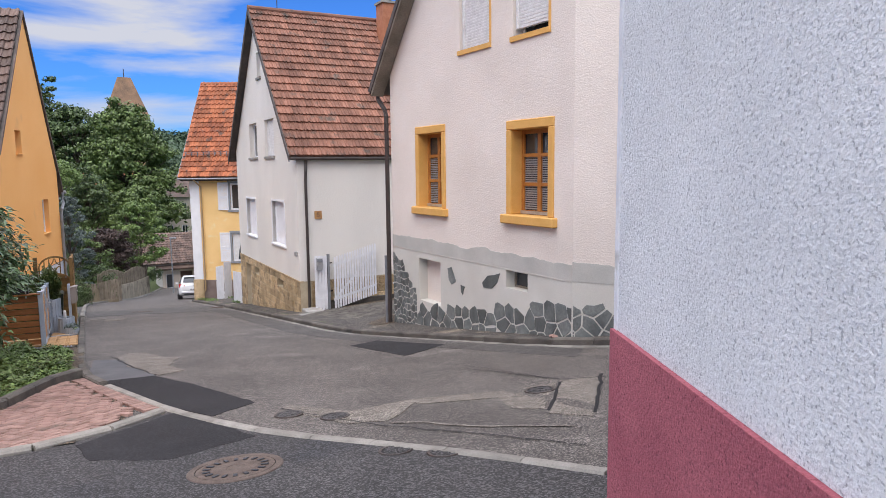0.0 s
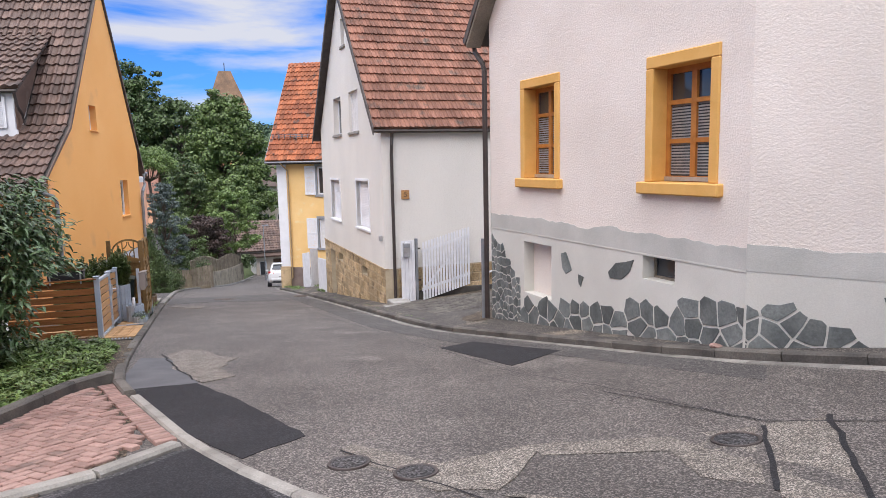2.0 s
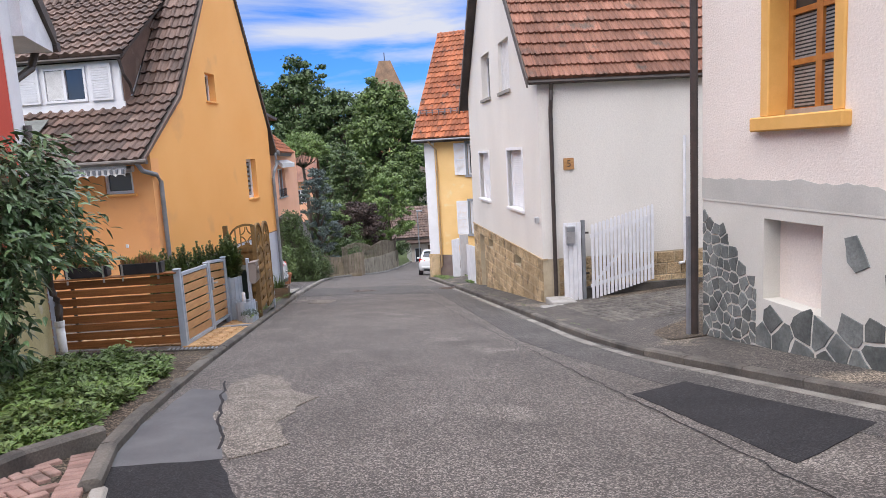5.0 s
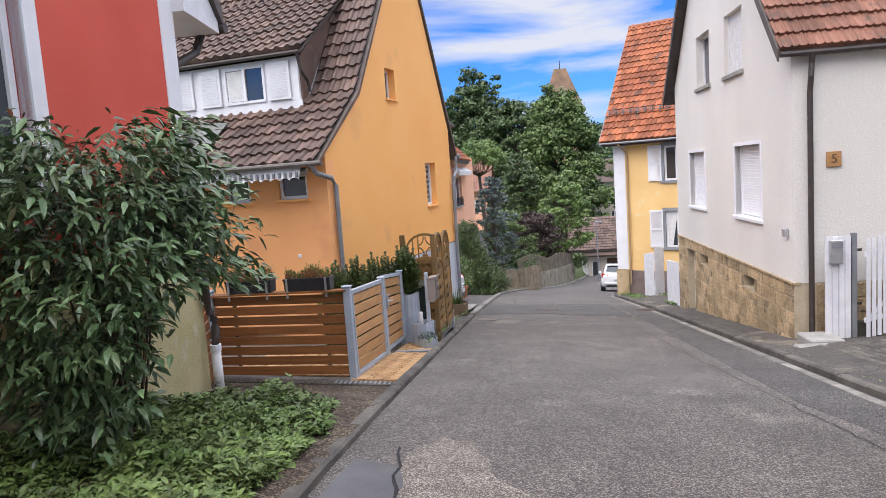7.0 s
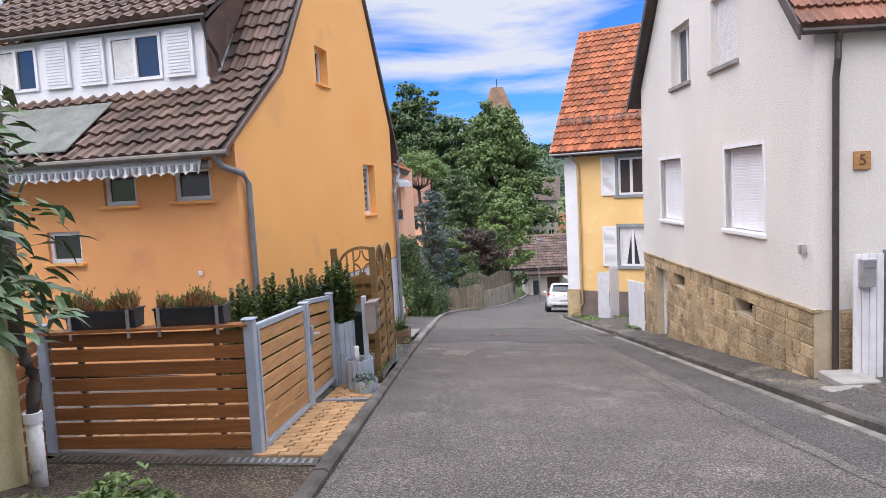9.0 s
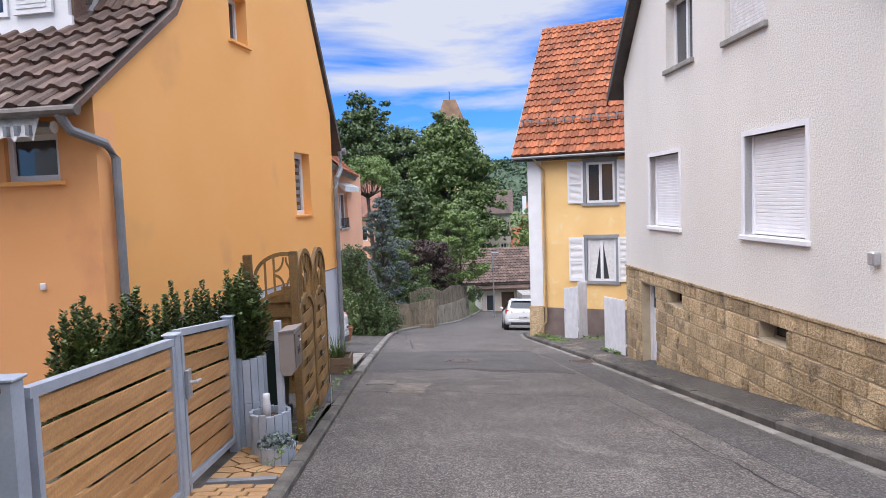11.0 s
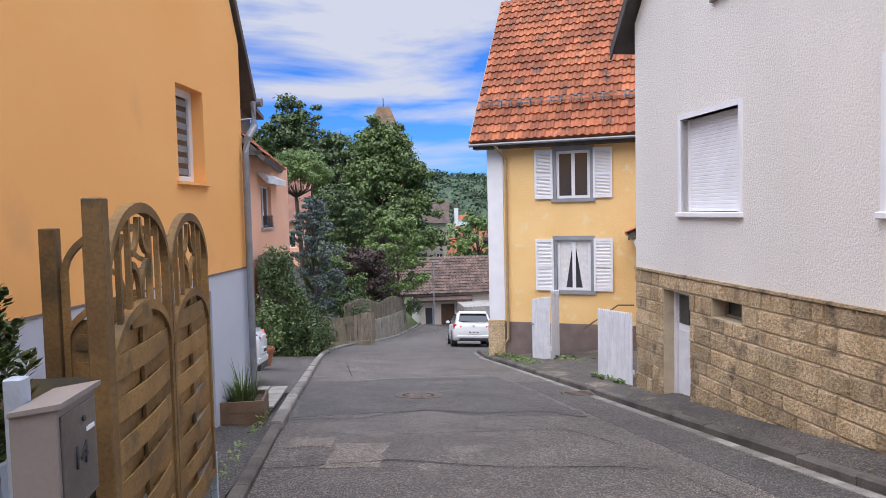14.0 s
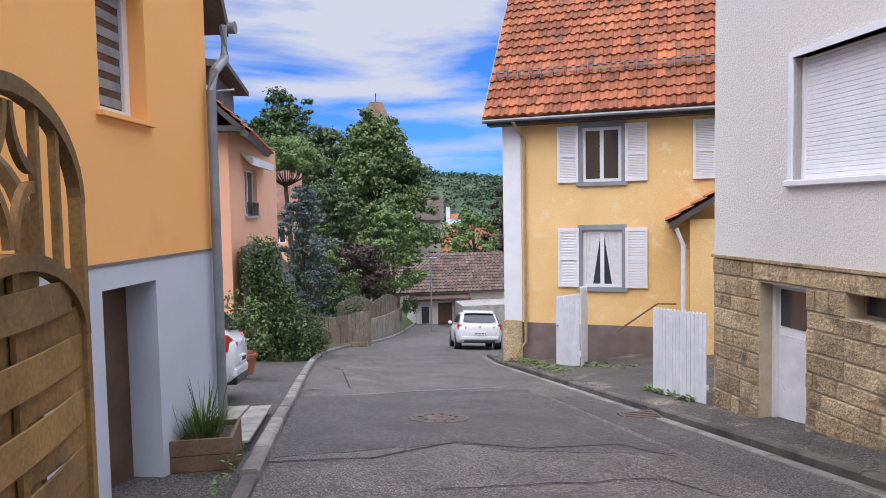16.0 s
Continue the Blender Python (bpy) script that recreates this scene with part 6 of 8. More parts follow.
# wheelie bin behind the screen
zb0 = lz(12.6, -3.0)
t = thing("wheelie_bin", "dark green wheelie bin behind the wooden screen", "bin", -2.85, 12.45, zb0)
bm = bmesh.new()
prism(bm, [(-0.24, zb0 + 0.04), (0.24, zb0 + 0.04), (0.3, zb0 + 0.98), (-0.3, zb0 + 0.98)], "y", -0.26, 0.26)
part("body", bm, M_BIN, t)
bm = bmesh.new()
prism(bm, [(-0.32, zb0 + 0.98), (0.32, zb0 + 0.98), (0.3, zb0 + 1.02), (0.1, zb0 + 1.07), (-0.2, zb0 + 1.07), (-0.32, zb0 + 1.02)], "y", -0.29, 0.3)
part("lid", bm, M_BIN, t)
for x in (-0.25, 0.25):
    part("wheel", tube(bmesh.new(), [(x - 0.03, 0.24, zb0 + 0.1), (x + 0.03, 0.24, zb0 + 0.1)], 0.1, 14), M_RUBBER, t)


def arched_panel(parent, x0, x1, z0, z1, posts=True):
    """A lattice screen panel: arched top with an oval ornament over woven level slats."""
    pan = part("panel", boxes((x0, x0 + 0.04, -0.02, 0.02, z0, z1 - 0.32), (x1 - 0.04, x1, -0.02, 0.02, z0, z1 - 0.32), (x0 + 0.04, x1 - 0.04, -0.02, 0.02, z0, z0 + 0.045)), M_WOOD_TREL, parent, "woven slat panel with arched top")
    cx, w = (x0 + x1) / 2, (x1 - x0) / 2
    for base, rise, th in ((z1 - 0.34, 0.34, 0.05), (z1 - 0.78, 0.3, 0.05)):
        bm = bmesh.new()
        angles = [math.pi * i / 18 for i in range(19)]
        band(bm, [(cx - math.cos(a) * w, base + math.sin(a) * rise) for a in angles], [(cx - math.cos(a) * (w - 0.035), base + math.sin(a) * (rise - th)) for a in angles], -0.022, 0.022)
        part("arch", bm, M_WOOD_TREL, pan)

    def height(x, base, rise):
        return base + rise * math.sqrt(max(0.0, 1 - ((x - cx) / w) ** 2))
    for f in (-0.62, -0.34, 0.34, 0.62):
        x = cx + f * w
        part("bar", boxes((x - 0.013, x + 0.013, -0.012, 0.012, height(x, z1 - 0.78, 0.28), height(x, z1 - 0.34, 0.31))), M_WOOD_TREL, pan)
    for sx in (-1, 1):
        for sz in (-1, 1):
            bm = bmesh.new()
            zc = z1 - 0.27
            lines = [[(cx + sx * (0.13 - math.cos(math.pi * i / 16) * r * 0.62), zc + sz * (0.2 - math.sin(math.pi * i / 16) * r * 0.95)) for i in range(9)] for r in (0.2, 0.165)]
            band(bm, lines[0], lines[1], -0.011, 0.011)
            part("ornament", bm, M_WOOD_TREL, pan)
    z = z0 + 0.05
    k = 0
    while z < z1 - 0.52:
        hw = w - 0.04
        if z + 0.1 > z1 - 0.78:
            hw = min(hw, w * math.sqrt(max(0.02, 1 - ((z + 0.1 - (z1 - 0.78)) / 0.3) ** 2)))
        bm = bmesh.new()
        n = 10
        d = 0.02 if k % 2 else -0.02
        row = []
        for i in range(n + 1):
            x = cx - hw + 2 * hw * i / n
            y = d * math.sin(math.pi * i / n) 
            row.append((x, y))
        for (xa, ya), (xb, yb) in zip(row, row[1:]):
            vs_ = [bm.verts.new(c) for c in ((xa, ya - 0.005, z), (xb, yb - 0.005, z), (xb, yb - 0.005, z + 0.105), (xa, ya - 0.005, z + 0.105), (xa, ya + 0.005, z), (xb, yb + 0.005, z), (xb, yb + 0.005, z + 0.105), (xa, ya + 0.005, z + 0.105))]
            for f in ((0, 1, 2, 3), (7, 6, 5, 4), (0, 4, 5, 1), (3, 2, 6, 7)):
                bm.faces.new([vs_[q] for q in f])
        part("slat", bm, M_WOOD_TREL, pan)
        z += 0.094
        k += 1
    part("upright", boxes((cx - 0.02, cx + 0.02, -0.008, 0.008, z0 + 0.04, z1 - 0.5)), M_WOOD_TREL, pan)


ztr = gz(12.5, -2.35) + 0.12
tr = thing("garden_screen", "woven wooden garden screen with arched openwork top", "screen", -2.32, 11.86, ztr - 0.1, 89)
part("post", boxes((-0.04, 0.04, -0.04, 0.04, ztr - 0.3, -0.66), bevel=0.006), M_WOOD_TREL, tr)
arched_panel(tr, 0.06, 1.02, ztr + 0.1, -0.67)
arched_panel(tr, 1.04, 2.0, ztr - 0.04, -0.72)
part("foot", boxes((2.0, 2.05, -0.02, 0.02, ztr - 0.5, ztr + 0.1)), M_STEEL, tr)
tr2 = thing("garden_screen", "woven wooden garden screen across the bin corner", "screen", -3.2, 13.62, ztr - 0.2, 0)
part("post", boxes((-0.05, 0.05, -0.05, 0.05, ztr - 0.4, -0.8), bevel=0.006), M_WOOD_TREL, tr2)
arched_panel(tr2, 0.06, 0.86, ztr - 0.05, -0.78)
# letter box on a post
t = thing("letter_box", "taupe metal letter box with dark front on a steel post", "letter box", -2.31, 11.3, gz(11.3, -2.31) + 0.03, 87)
zl = ZB[t.name]
part("post", boxes((-0.05, 0.01, 0.052, 0.112, zl - 0.05, -1.26), bevel=0.004), M_STEEL, t)
bx = part("body", prism(bmesh.new(), [(-0.09, -1.70), (-0.05, -1.75), (0.02, -1.75), (0.05, -1.70), (0.05, -1.36), (-0.09, -1.34)], "x", -0.14, 0.15), M_TAUPE, t)
part("lid", prism(bmesh.new(), [(-0.11, -1.338), (0.05, -1.358), (0.05, -1.343), (-0.11, -1.32)], "x", -0.15, 0.16), M_TAUPE, t)
part("door_plate", boxes((-0.12, 0.13, -0.098, -0.0905, -1.69, -1.37), bevel=0.002), M_BRUSHED, t)
letters("14", 0.11, Matrix.Translation((-0.0, -0.1, -1.54 - zl)) @ Matrix.Rotation(radians(90), 4, "X"), M_BLACK, t, "house_number")
part("key_lock", tube(bmesh.new(), [(0.03, -0.098, -1.42), (0.03, -0.106, -1.42)], 0.01, 8), M_BLACK, t)
part("name_plate", boxes((0.05, 0.11, -0.102, -0.0985, -1.47, -1.455)), M_WHITE, t)

# wooden planter by the blue base
zp0 = gz(17.6, -2.6) - 0.09
t = thing("wooden_planter", "square wooden planter with dry grasses on the pavement", "planter", -2.64, 17.62, zp0)
for a in ((-0.3, 0.3, -0.28, -0.25), (-0.3, 0.3, 0.25, 0.28), (-0.3, -0.27, -0.249, 0.249), (0.27, 0.3, -0.249, 0.249)):
    for k in range(3):
        part("plank", boxes((*a, zp0 + 0.005 + k * 0.14, zp0 + 0.138 + k * 0.14)), M_WOOD_PLANTER, t)
part("earth", boxes((-0.268, 0.268, -0.248, 0.248, zp0 + 0.02, zp0 + 0.37)), M_SOIL, t)
vs, fs = [], []
rng = random.Random(8)
for k in range(260):
    a = rng.uniform(0, 6.28)
    r = rng.uniform(0.02, 0.2)
    lean = rng.uniform(0.05, 0.28)
    h = rng.uniform(0.12, 0.34) if k % 9 else rng.uniform(0.4, 0.62)
    p0 = Vector((math.cos(a) * r, math.sin(a) * r, zp0 + 0.37))
    p1 = p0 + Vector((math.cos(a) * lean * 0.4, math.sin(a) * lean * 0.4, h * 0.6))
    p2 = p0 + Vector((math.cos(a) * lean, math.sin(a) * lean, h))
    w = Vector((-math.sin(a), math.cos(a), 0)) * 0.004
    q = len(vs)
    vs += [p0 - w, p0 + w, p1 + w, p1 - w, p2]
    fs += [(q, q + 1, q + 2, q + 3), (q + 3, q + 2, q + 4)]
mesh_part("grass", vs, fs, M_LEAF_MID, t)

# big leafy bush by the red house
zbush = lz(5.0, -3.7)
t = thing("bush", "large leafy bush with long drooping dark green leaves", "bush", -3.82, 4.76, zbush)
bm = bmesh.new()
rng = random.Random(31)
vs, fs, rv, rf = [], [], [], []


def long_leaf(vs, fs, p, d, size, rng):
    side = d.cross(Vector((0, 0, 1))).normalized() if abs(d.z) < 0.98 else Vector((1, 0, 0))
    side = (Matrix.Rotation(rng.uniform(-0.7, 0.7), 3, d) @ side) * size * 0.155
    tip = p + d * size + Vector((0, 0, -0.25 * size))
    m1 = p + d * size * 0.35 + Vector((0, 0, 0.02 * size))
    m2 = p + d * size * 0.7 - Vector((0, 0, 0.06 * size))
    k = len(vs)
    vs += [p, m1 + side, m2 + side * 0.75, tip, m2 - side * 0.75, m1 - side, m1 - Vector((0, 0, 0.03 * size)), m2 - Vector((0, 0, 0.03 * size))]
    fs += [(k, k + 1, k + 6), (k + 1, k + 2, k + 7, k + 6), (k + 2, k + 3, k + 7), (k, k + 6, k + 5), (k + 6, k + 7, k + 4, k + 5), (k + 7, k + 3, k + 4)]


for i in range(900):
    a = rng.uniform(0, 6.28)
    el = rng.uniform(-0.95, 1.0)
    r = 1.02 * (1 - 0.3 * max(0, el) + 0.35 * min(0, el)) * rng.uniform(0.5, 1.1)
    c = Vector((math.cos(a) * r, math.sin(a) * r * 1.2, zbush + 1.32 + 1.02 * el + 0.22 * math.sin(a * 3 + i)))
    across = c.x * 0.85 + c.y * 0.5
    if c.z < zbush + 0.15 or (c.z < zbush + 1.25 and across > 0.14 + 0.35 * max(0, c.z - zbush - 0.6)):
        continue
    root = Vector((0.12 * math.cos(a), 0.15 * math.sin(a), zbush + 0.1))
    if i % 34 == 0 and c.z > zbush + 1.2:
        tube(bm, [root, root.lerp(c, 0.5) + Vector((0, 0, 0.25)), c], 0.012, 5, 0.004)
    out = Vector((math.cos(a), math.sin(a), 0.15))
    n = 18
    for k in range(n):
        q = c + out * (0.28 * (k / n - 0.5)) + Vector((rng.uniform(-0.1, 0.1), rng.uniform(-0.1, 0.1), rng.uniform(-0.1, 0.06) - 0.1 * (k / n) ** 2))
        d = (out * 0.7 + Vector((rng.uniform(-1, 1), rng.uniform(-1, 1), rng.uniform(-0.85, 0.25)))).normalized()
        long_leaf(vs, fs, q, d, rng.uniform(0.085, 0.165), rng)
for k in range(36):
    a = rng.uniform(0, 6.28)
    q = Vector((math.cos(a) * rng.uniform(0.2, 0.9), math.sin(a) * rng.uniform(0.2, 1.1), zbush + rng.uniform(2.05, 2.5)))
    long_leaf(rv, rf, q, Vector((rng.uniform(-1, 1), rng.uniform(-1, 1), rng.uniform(-0.2, 0.8))).normalized(), 0.09, rng)
part("wood", bm, M_BARK, t, smooth=True)
mesh_part("leaves", vs, fs, M_LEAF_BUSH, t)
mesh_part("young_leaves", rv, rf, M_LEAF_RED, t)

# weeds on the verge
rng = random.Random(12)
vs, fs = [], []
fresh, young = [], []
for k in range(9000):
    s, u = rng.uniform(0.9, 6.6), rng.uniform(-4.6, -2.32)
    dens = noise.noise((s * 1.7, u * 1.7, 4.0)) + 0.4 * noise.noise((s * 5, u * 5, 1.0))
    if dens < -0.45 + 0.5 * max(0, s - 5.4) or u > -2.3 - 0.13 * max(0, s - 4.8) + 0.07 * math.sin(s * 3) or u > verge_line(s) - 0.12:
        continue
    z = lz(s, u) - 0.02
    h = 0.04 + 0.24 * max(0.0, noise.noise((s * 2.6, u * 2.6, 8.0)) + 0.15) * (1.2 if u < -2.9 else 0.8)
    bright = noise.noise((s * 3.0, u * 3.0, 15.0)) > -0.05
    for j in range(rng.randint(6, 10)):
        a = rng.uniform(0, 6.28)
        d = Vector((math.cos(a), math.sin(a), rng.uniform(0.0, 1.0))).normalized()
        long_leaf(*((vs, fs) if bright else (fresh, young)), Vector((u, s, z + h * rng.random())), d, rng.uniform(0.03, 0.11), rng)
ob = mesh_part("weeds", fresh, young, M_LEAF_MID, road, 0.0)
ob.parent = None
ob.matrix_world = STREET
tagged(ob, "taller dark green weeds among the bright ones", "weeds", kind="stuff")
ob = mesh_part("weeds", vs, fs, M_LEAF_LIGHT, road, 0.0)
ob.parent = None
ob.matrix_world = STREET
tagged(ob, "low bright green weeds covering the verge", "weeds", kind="stuff")

# slot drain before the fence
t = thing("slot_drain", "narrow galvanised slot drain before the fence", "drain grate", -4.5, 7.72, gz(7.72, -4.5) - 0.022)
t.matrix_world = t.matrix_world @ Matrix.Rotation(math.atan(0.053), 4, "Y")
zd = ZB[t.name]
part("channel", boxes((0, 2.2, -0.06, 0.06, zd - 0.08, zd - 0.0075)), M_KERB, t)
for k in range(36):
    part("bar", boxes((0.03 + k * 0.06, 0.055 + k * 0.06, -0.05, 0.05, zd - 0.007, zd + 0.003)), M_ZINC if k > 23 else M_IRON, t)
yellow_pave = strip_mesh("garden_terrace", M_KERB, [-6.5, -4.6, -3.6, -2.9, -2.26], steps(7.8, 11.9, 0.7), -0.03)
tagged(yellow_pave, "mortar bed of the yellow garden paving", "paving", kind="structure")
left_walk = strip_mesh("left_pavement", M_ASPHALT_MID, [-9, -6, -4, -3, -2.26], steps(11.9, 33, 0.7), lambda v, s: 0.03 if s < 12.4 else 0.06 if s < 13 else max(0.0, 0.1 - 0.07 * (s - 13)))
tagged(left_walk, "dark asphalt forecourt and pavement", "pavement", kind="structure")

# ---- yard between the cream and the white house ----
bm = bmesh.new()
rows = []
for s in steps(5.6, 11.6, 0.6):
    rows.append([bm.verts.new((u, s, gz(s, 3.6) + 0.14 + 0.05 * (u - 3.6))) for u in (3.62, 4.2, 5.0, 6.0, 7.5, 10.0)])
for a, b in zip(rows, rows[1:]):
    for i in range(5):
        bm.faces.new((a[i], a[i + 1], b[i + 1], b[i]))
yard = part("yard_ground", bm, M_SOIL)
yard.matrix_world = STREET
tagged(yard, "mossy bed of the small paved yard", "yard", kind="structure")


def yz(s, u):
    return gz(s, 3.6) + 0.14 + 0.05 * (u - 3.6)


def picket_gate(label, a, b, za, zb_, pitch=0.1, wide=0.07, brace=True):
    """A white gate leaf of upright slats between (u, s) points; (bottom, top) at each end."""
    ang = math.degrees(math.atan2(b[1] - a[1], b[0] - a[0]))
    ln = math.hypot(b[0] - a[0], b[1] - a[1])
    t = thing("yard_gate", label, "gate", a[0], a[1], min(za[0], zb_[0]) - 0.02, ang)
    n = max(3, int(ln / pitch))
    for k in range(n):
        x = ln * (k + 0.5) / n
        f = x / ln
        lo, hi = za[0] + (zb_[0] - za[0]) * f, za[1] + (zb_[1] - za[1]) * f
        part("slat", prism(bmesh.new(), [(x - wide / 2, lo), (x + wide / 2, lo), (x + wide / 2, hi - 0.03), (x, hi), (x - wide / 2, hi - 0.03)], "y", 0.0, 0.012), M_WHITE_OLD, t)
    for h in (0.16, 0.82):
        q = [(0, za[0] + (za[1] - za[0]) * h), (ln, zb_[0] + (zb_[1] - zb_[0]) * h)]
        part("rail", prism(bmesh.new(), [q[0], q[1], (q[1][0], q[1][1] + 0.07), (q[0][0], q[0][1] + 0.07)], "y", 0.013, 0.045), M_WHITE_OLD, t)
    if brace:
        part("brace", prism(bmesh.new(), [(0.02, za[0] + 0.25), (ln - 0.02, zb_[1] - 0.25), (ln - 0.02, zb_[1] - 0.18), (0.02, za[0] + 0.32)], "y", 0.013, 0.04), M_WHITE_OLD, t)
    return t


picket_gate("open white slatted yard gate leaf", (4.52, 11.06), (5.98, 11.25), (-2.62, -1.05), (-2.32, -0.72), 0.082, 0.06)
zpst = yz(11.2, 4.1)
t = thing("gate_post", "white gate post with panel and letter box", "gate post", 3.98, 11.2, zpst - 0.05)
part("panel", boxes((0.0, 0.38, -0.012, 0.01, zpst + 0.06, -1.06)), M_WHITE_OLD, t)
for k in range(4):
    part("slat", boxes((0.005 + k * 0.095, 0.09 + k * 0.095, -0.03, -0.0125, zpst, -1.0), bevel=0.004), M_WHITE_OLD, t)
part("post", boxes((0.39, 0.46, -0.045, 0.035, zpst - 0.1, -0.96), bevel=0.004), M_ZINC, t)
lbx = part("letter_box", boxes((0.04, 0.22, -0.13, -0.031, -1.42, -1.05), bevel=0.01), M_SILVER, t, "grey letter box")
part("letter_flap", boxes((0.05, 0.21, -0.14, -0.131, -1.17, -1.08)), M_ZINC, lbx)
for z in (-1.25, -2.1):
    part("hinge", boxes((0.46, 0.54, -0.02, 0.01, z, z + 0.04)), M_PIPE_DARK, t)
t = thing("door_step", "pale worn stone step at the house corner", "step", 3.6, 11.05, yz(11.1, 3.7) - 0.08)
part("slab", boxes((0.0, 0.5, -0.28, 0.3, yz(11.1, 3.7) - 0.08, yz(11.1, 3.7) + 0.1), bevel=0.02), M_CONCRETE, t)
part("slab", boxes((-0.28, 0.25, -0.6, -0.285, yz(10.7, 3.6) - 0.1, yz(10.7, 3.6) + 0.02), bevel=0.02), M_CONCRETE, t)
t = thing("yard_edging", "dark low edging stone along the white house", "edging", 4.5, 11.36, yz(11.4, 5) - 0.1)
part("stone", boxes((0.0, 3.5, -0.05, 0.08, yz(11.4, 5) - 0.1, yz(11.4, 6) + 0.16)), M_KERB, t)

# white gates before the yellow house
picket_gate("open white slatted gate leaf beside the sandstone base", (3.58, 21.45), (3.62, 19.95), (gz(21.4, 3.6) + 0.12, -2.7), (gz(20, 3.6) + 0.14, -2.58), 0.094, 0.086, False)
t1 = picket_gate("open white gate leaf before the yellow house", (3.78, 26.8), (3.95, 25.7), (gz(26.8, 3.7) + 0.1, -3.2), (gz(25.7, 3.7) + 0.2, -3.0), 0.1, 0.084, False)
t2 = picket_gate("narrow white gate leaf before the yellow house", (3.98, 25.68), (4.5, 26.6), (gz(25.7, 3.7) + 0.1, -2.85), (gz(26.6, 3.7) + 0.15, -2.95), 0.1, 0.084, False)
part("handle", boxes((0.05, 0.15, -0.05, -0.013, -3.9, -3.86)), M_ZINC, t1)
fore = bmesh.new()
rows = []
for s in steps(20.5, 32, 0.8):
    rows.append([fore.verts.new((u, s, gz(s, 3.6) + 0.135 + 0.02 * (u - 3.6))) for u in (3.6, 5, 7, 10, 14)])
for a, b in zip(rows, rows[1:]):
    for i in range(4):
        fore.faces.new((a[i], a[i + 1], b[i + 1], b[i]))
fy = part("forecourt", fore, M_SOIL)
fy.matrix_world = STREET
tagged(fy, "earthy forecourt of the yellow house with sparse weeds", "yard", kind="structure")
rng = random.Random(3)
for name, where, cnt, hi in (("weeds", [(24.6 + 1.6 * rng.random(), 4.2 + 2.6 * rng.random()) for _ in range(150)], 6, 0.22), ("weeds", [(25.0 + 5.0 * rng.random(), 3.1 + 0.5 * rng.random()) for _ in range(140)], 6, 0.14), ("weeds", [(20.2 + 1.5 * rng.random(), 3.56 + 0.1 * rng.random()) for _ in range(40)], 6, 0.16), ("weeds", [(6.0 + 24 * rng.random(), 3.08 + 0.06 * rng.random()) for _ in range(90)], 3, 0.05), ("weeds", [(10 + 8 * rng.random(), -2.28 - 0.1 * rng.random()) for _ in range(90)], 4, 0.08)):
    vs, fs = [], []
    for s, u in where:
        for j in range(cnt):
            a = rng.uniform(0, 6.28)
            long_leaf(vs, fs, Vector((u, s, gz(s, u) + 0.1 + hi * rng.random() * 0.6)), Vector((math.cos(a), math.sin(a), rng.uniform(0.2, 1.0))).normalized(), hi * rng.uniform(0.4, 0.9), rng)
    if vs:
        ob = mesh_part(name, vs, fs, M_LEAF_LIGHT, road, 0.0)
        ob.parent = None
        ob.matrix_world = STREET
        tagged(ob, "small green weeds in the cracks by the kerb", "weeds", kind="stuff")


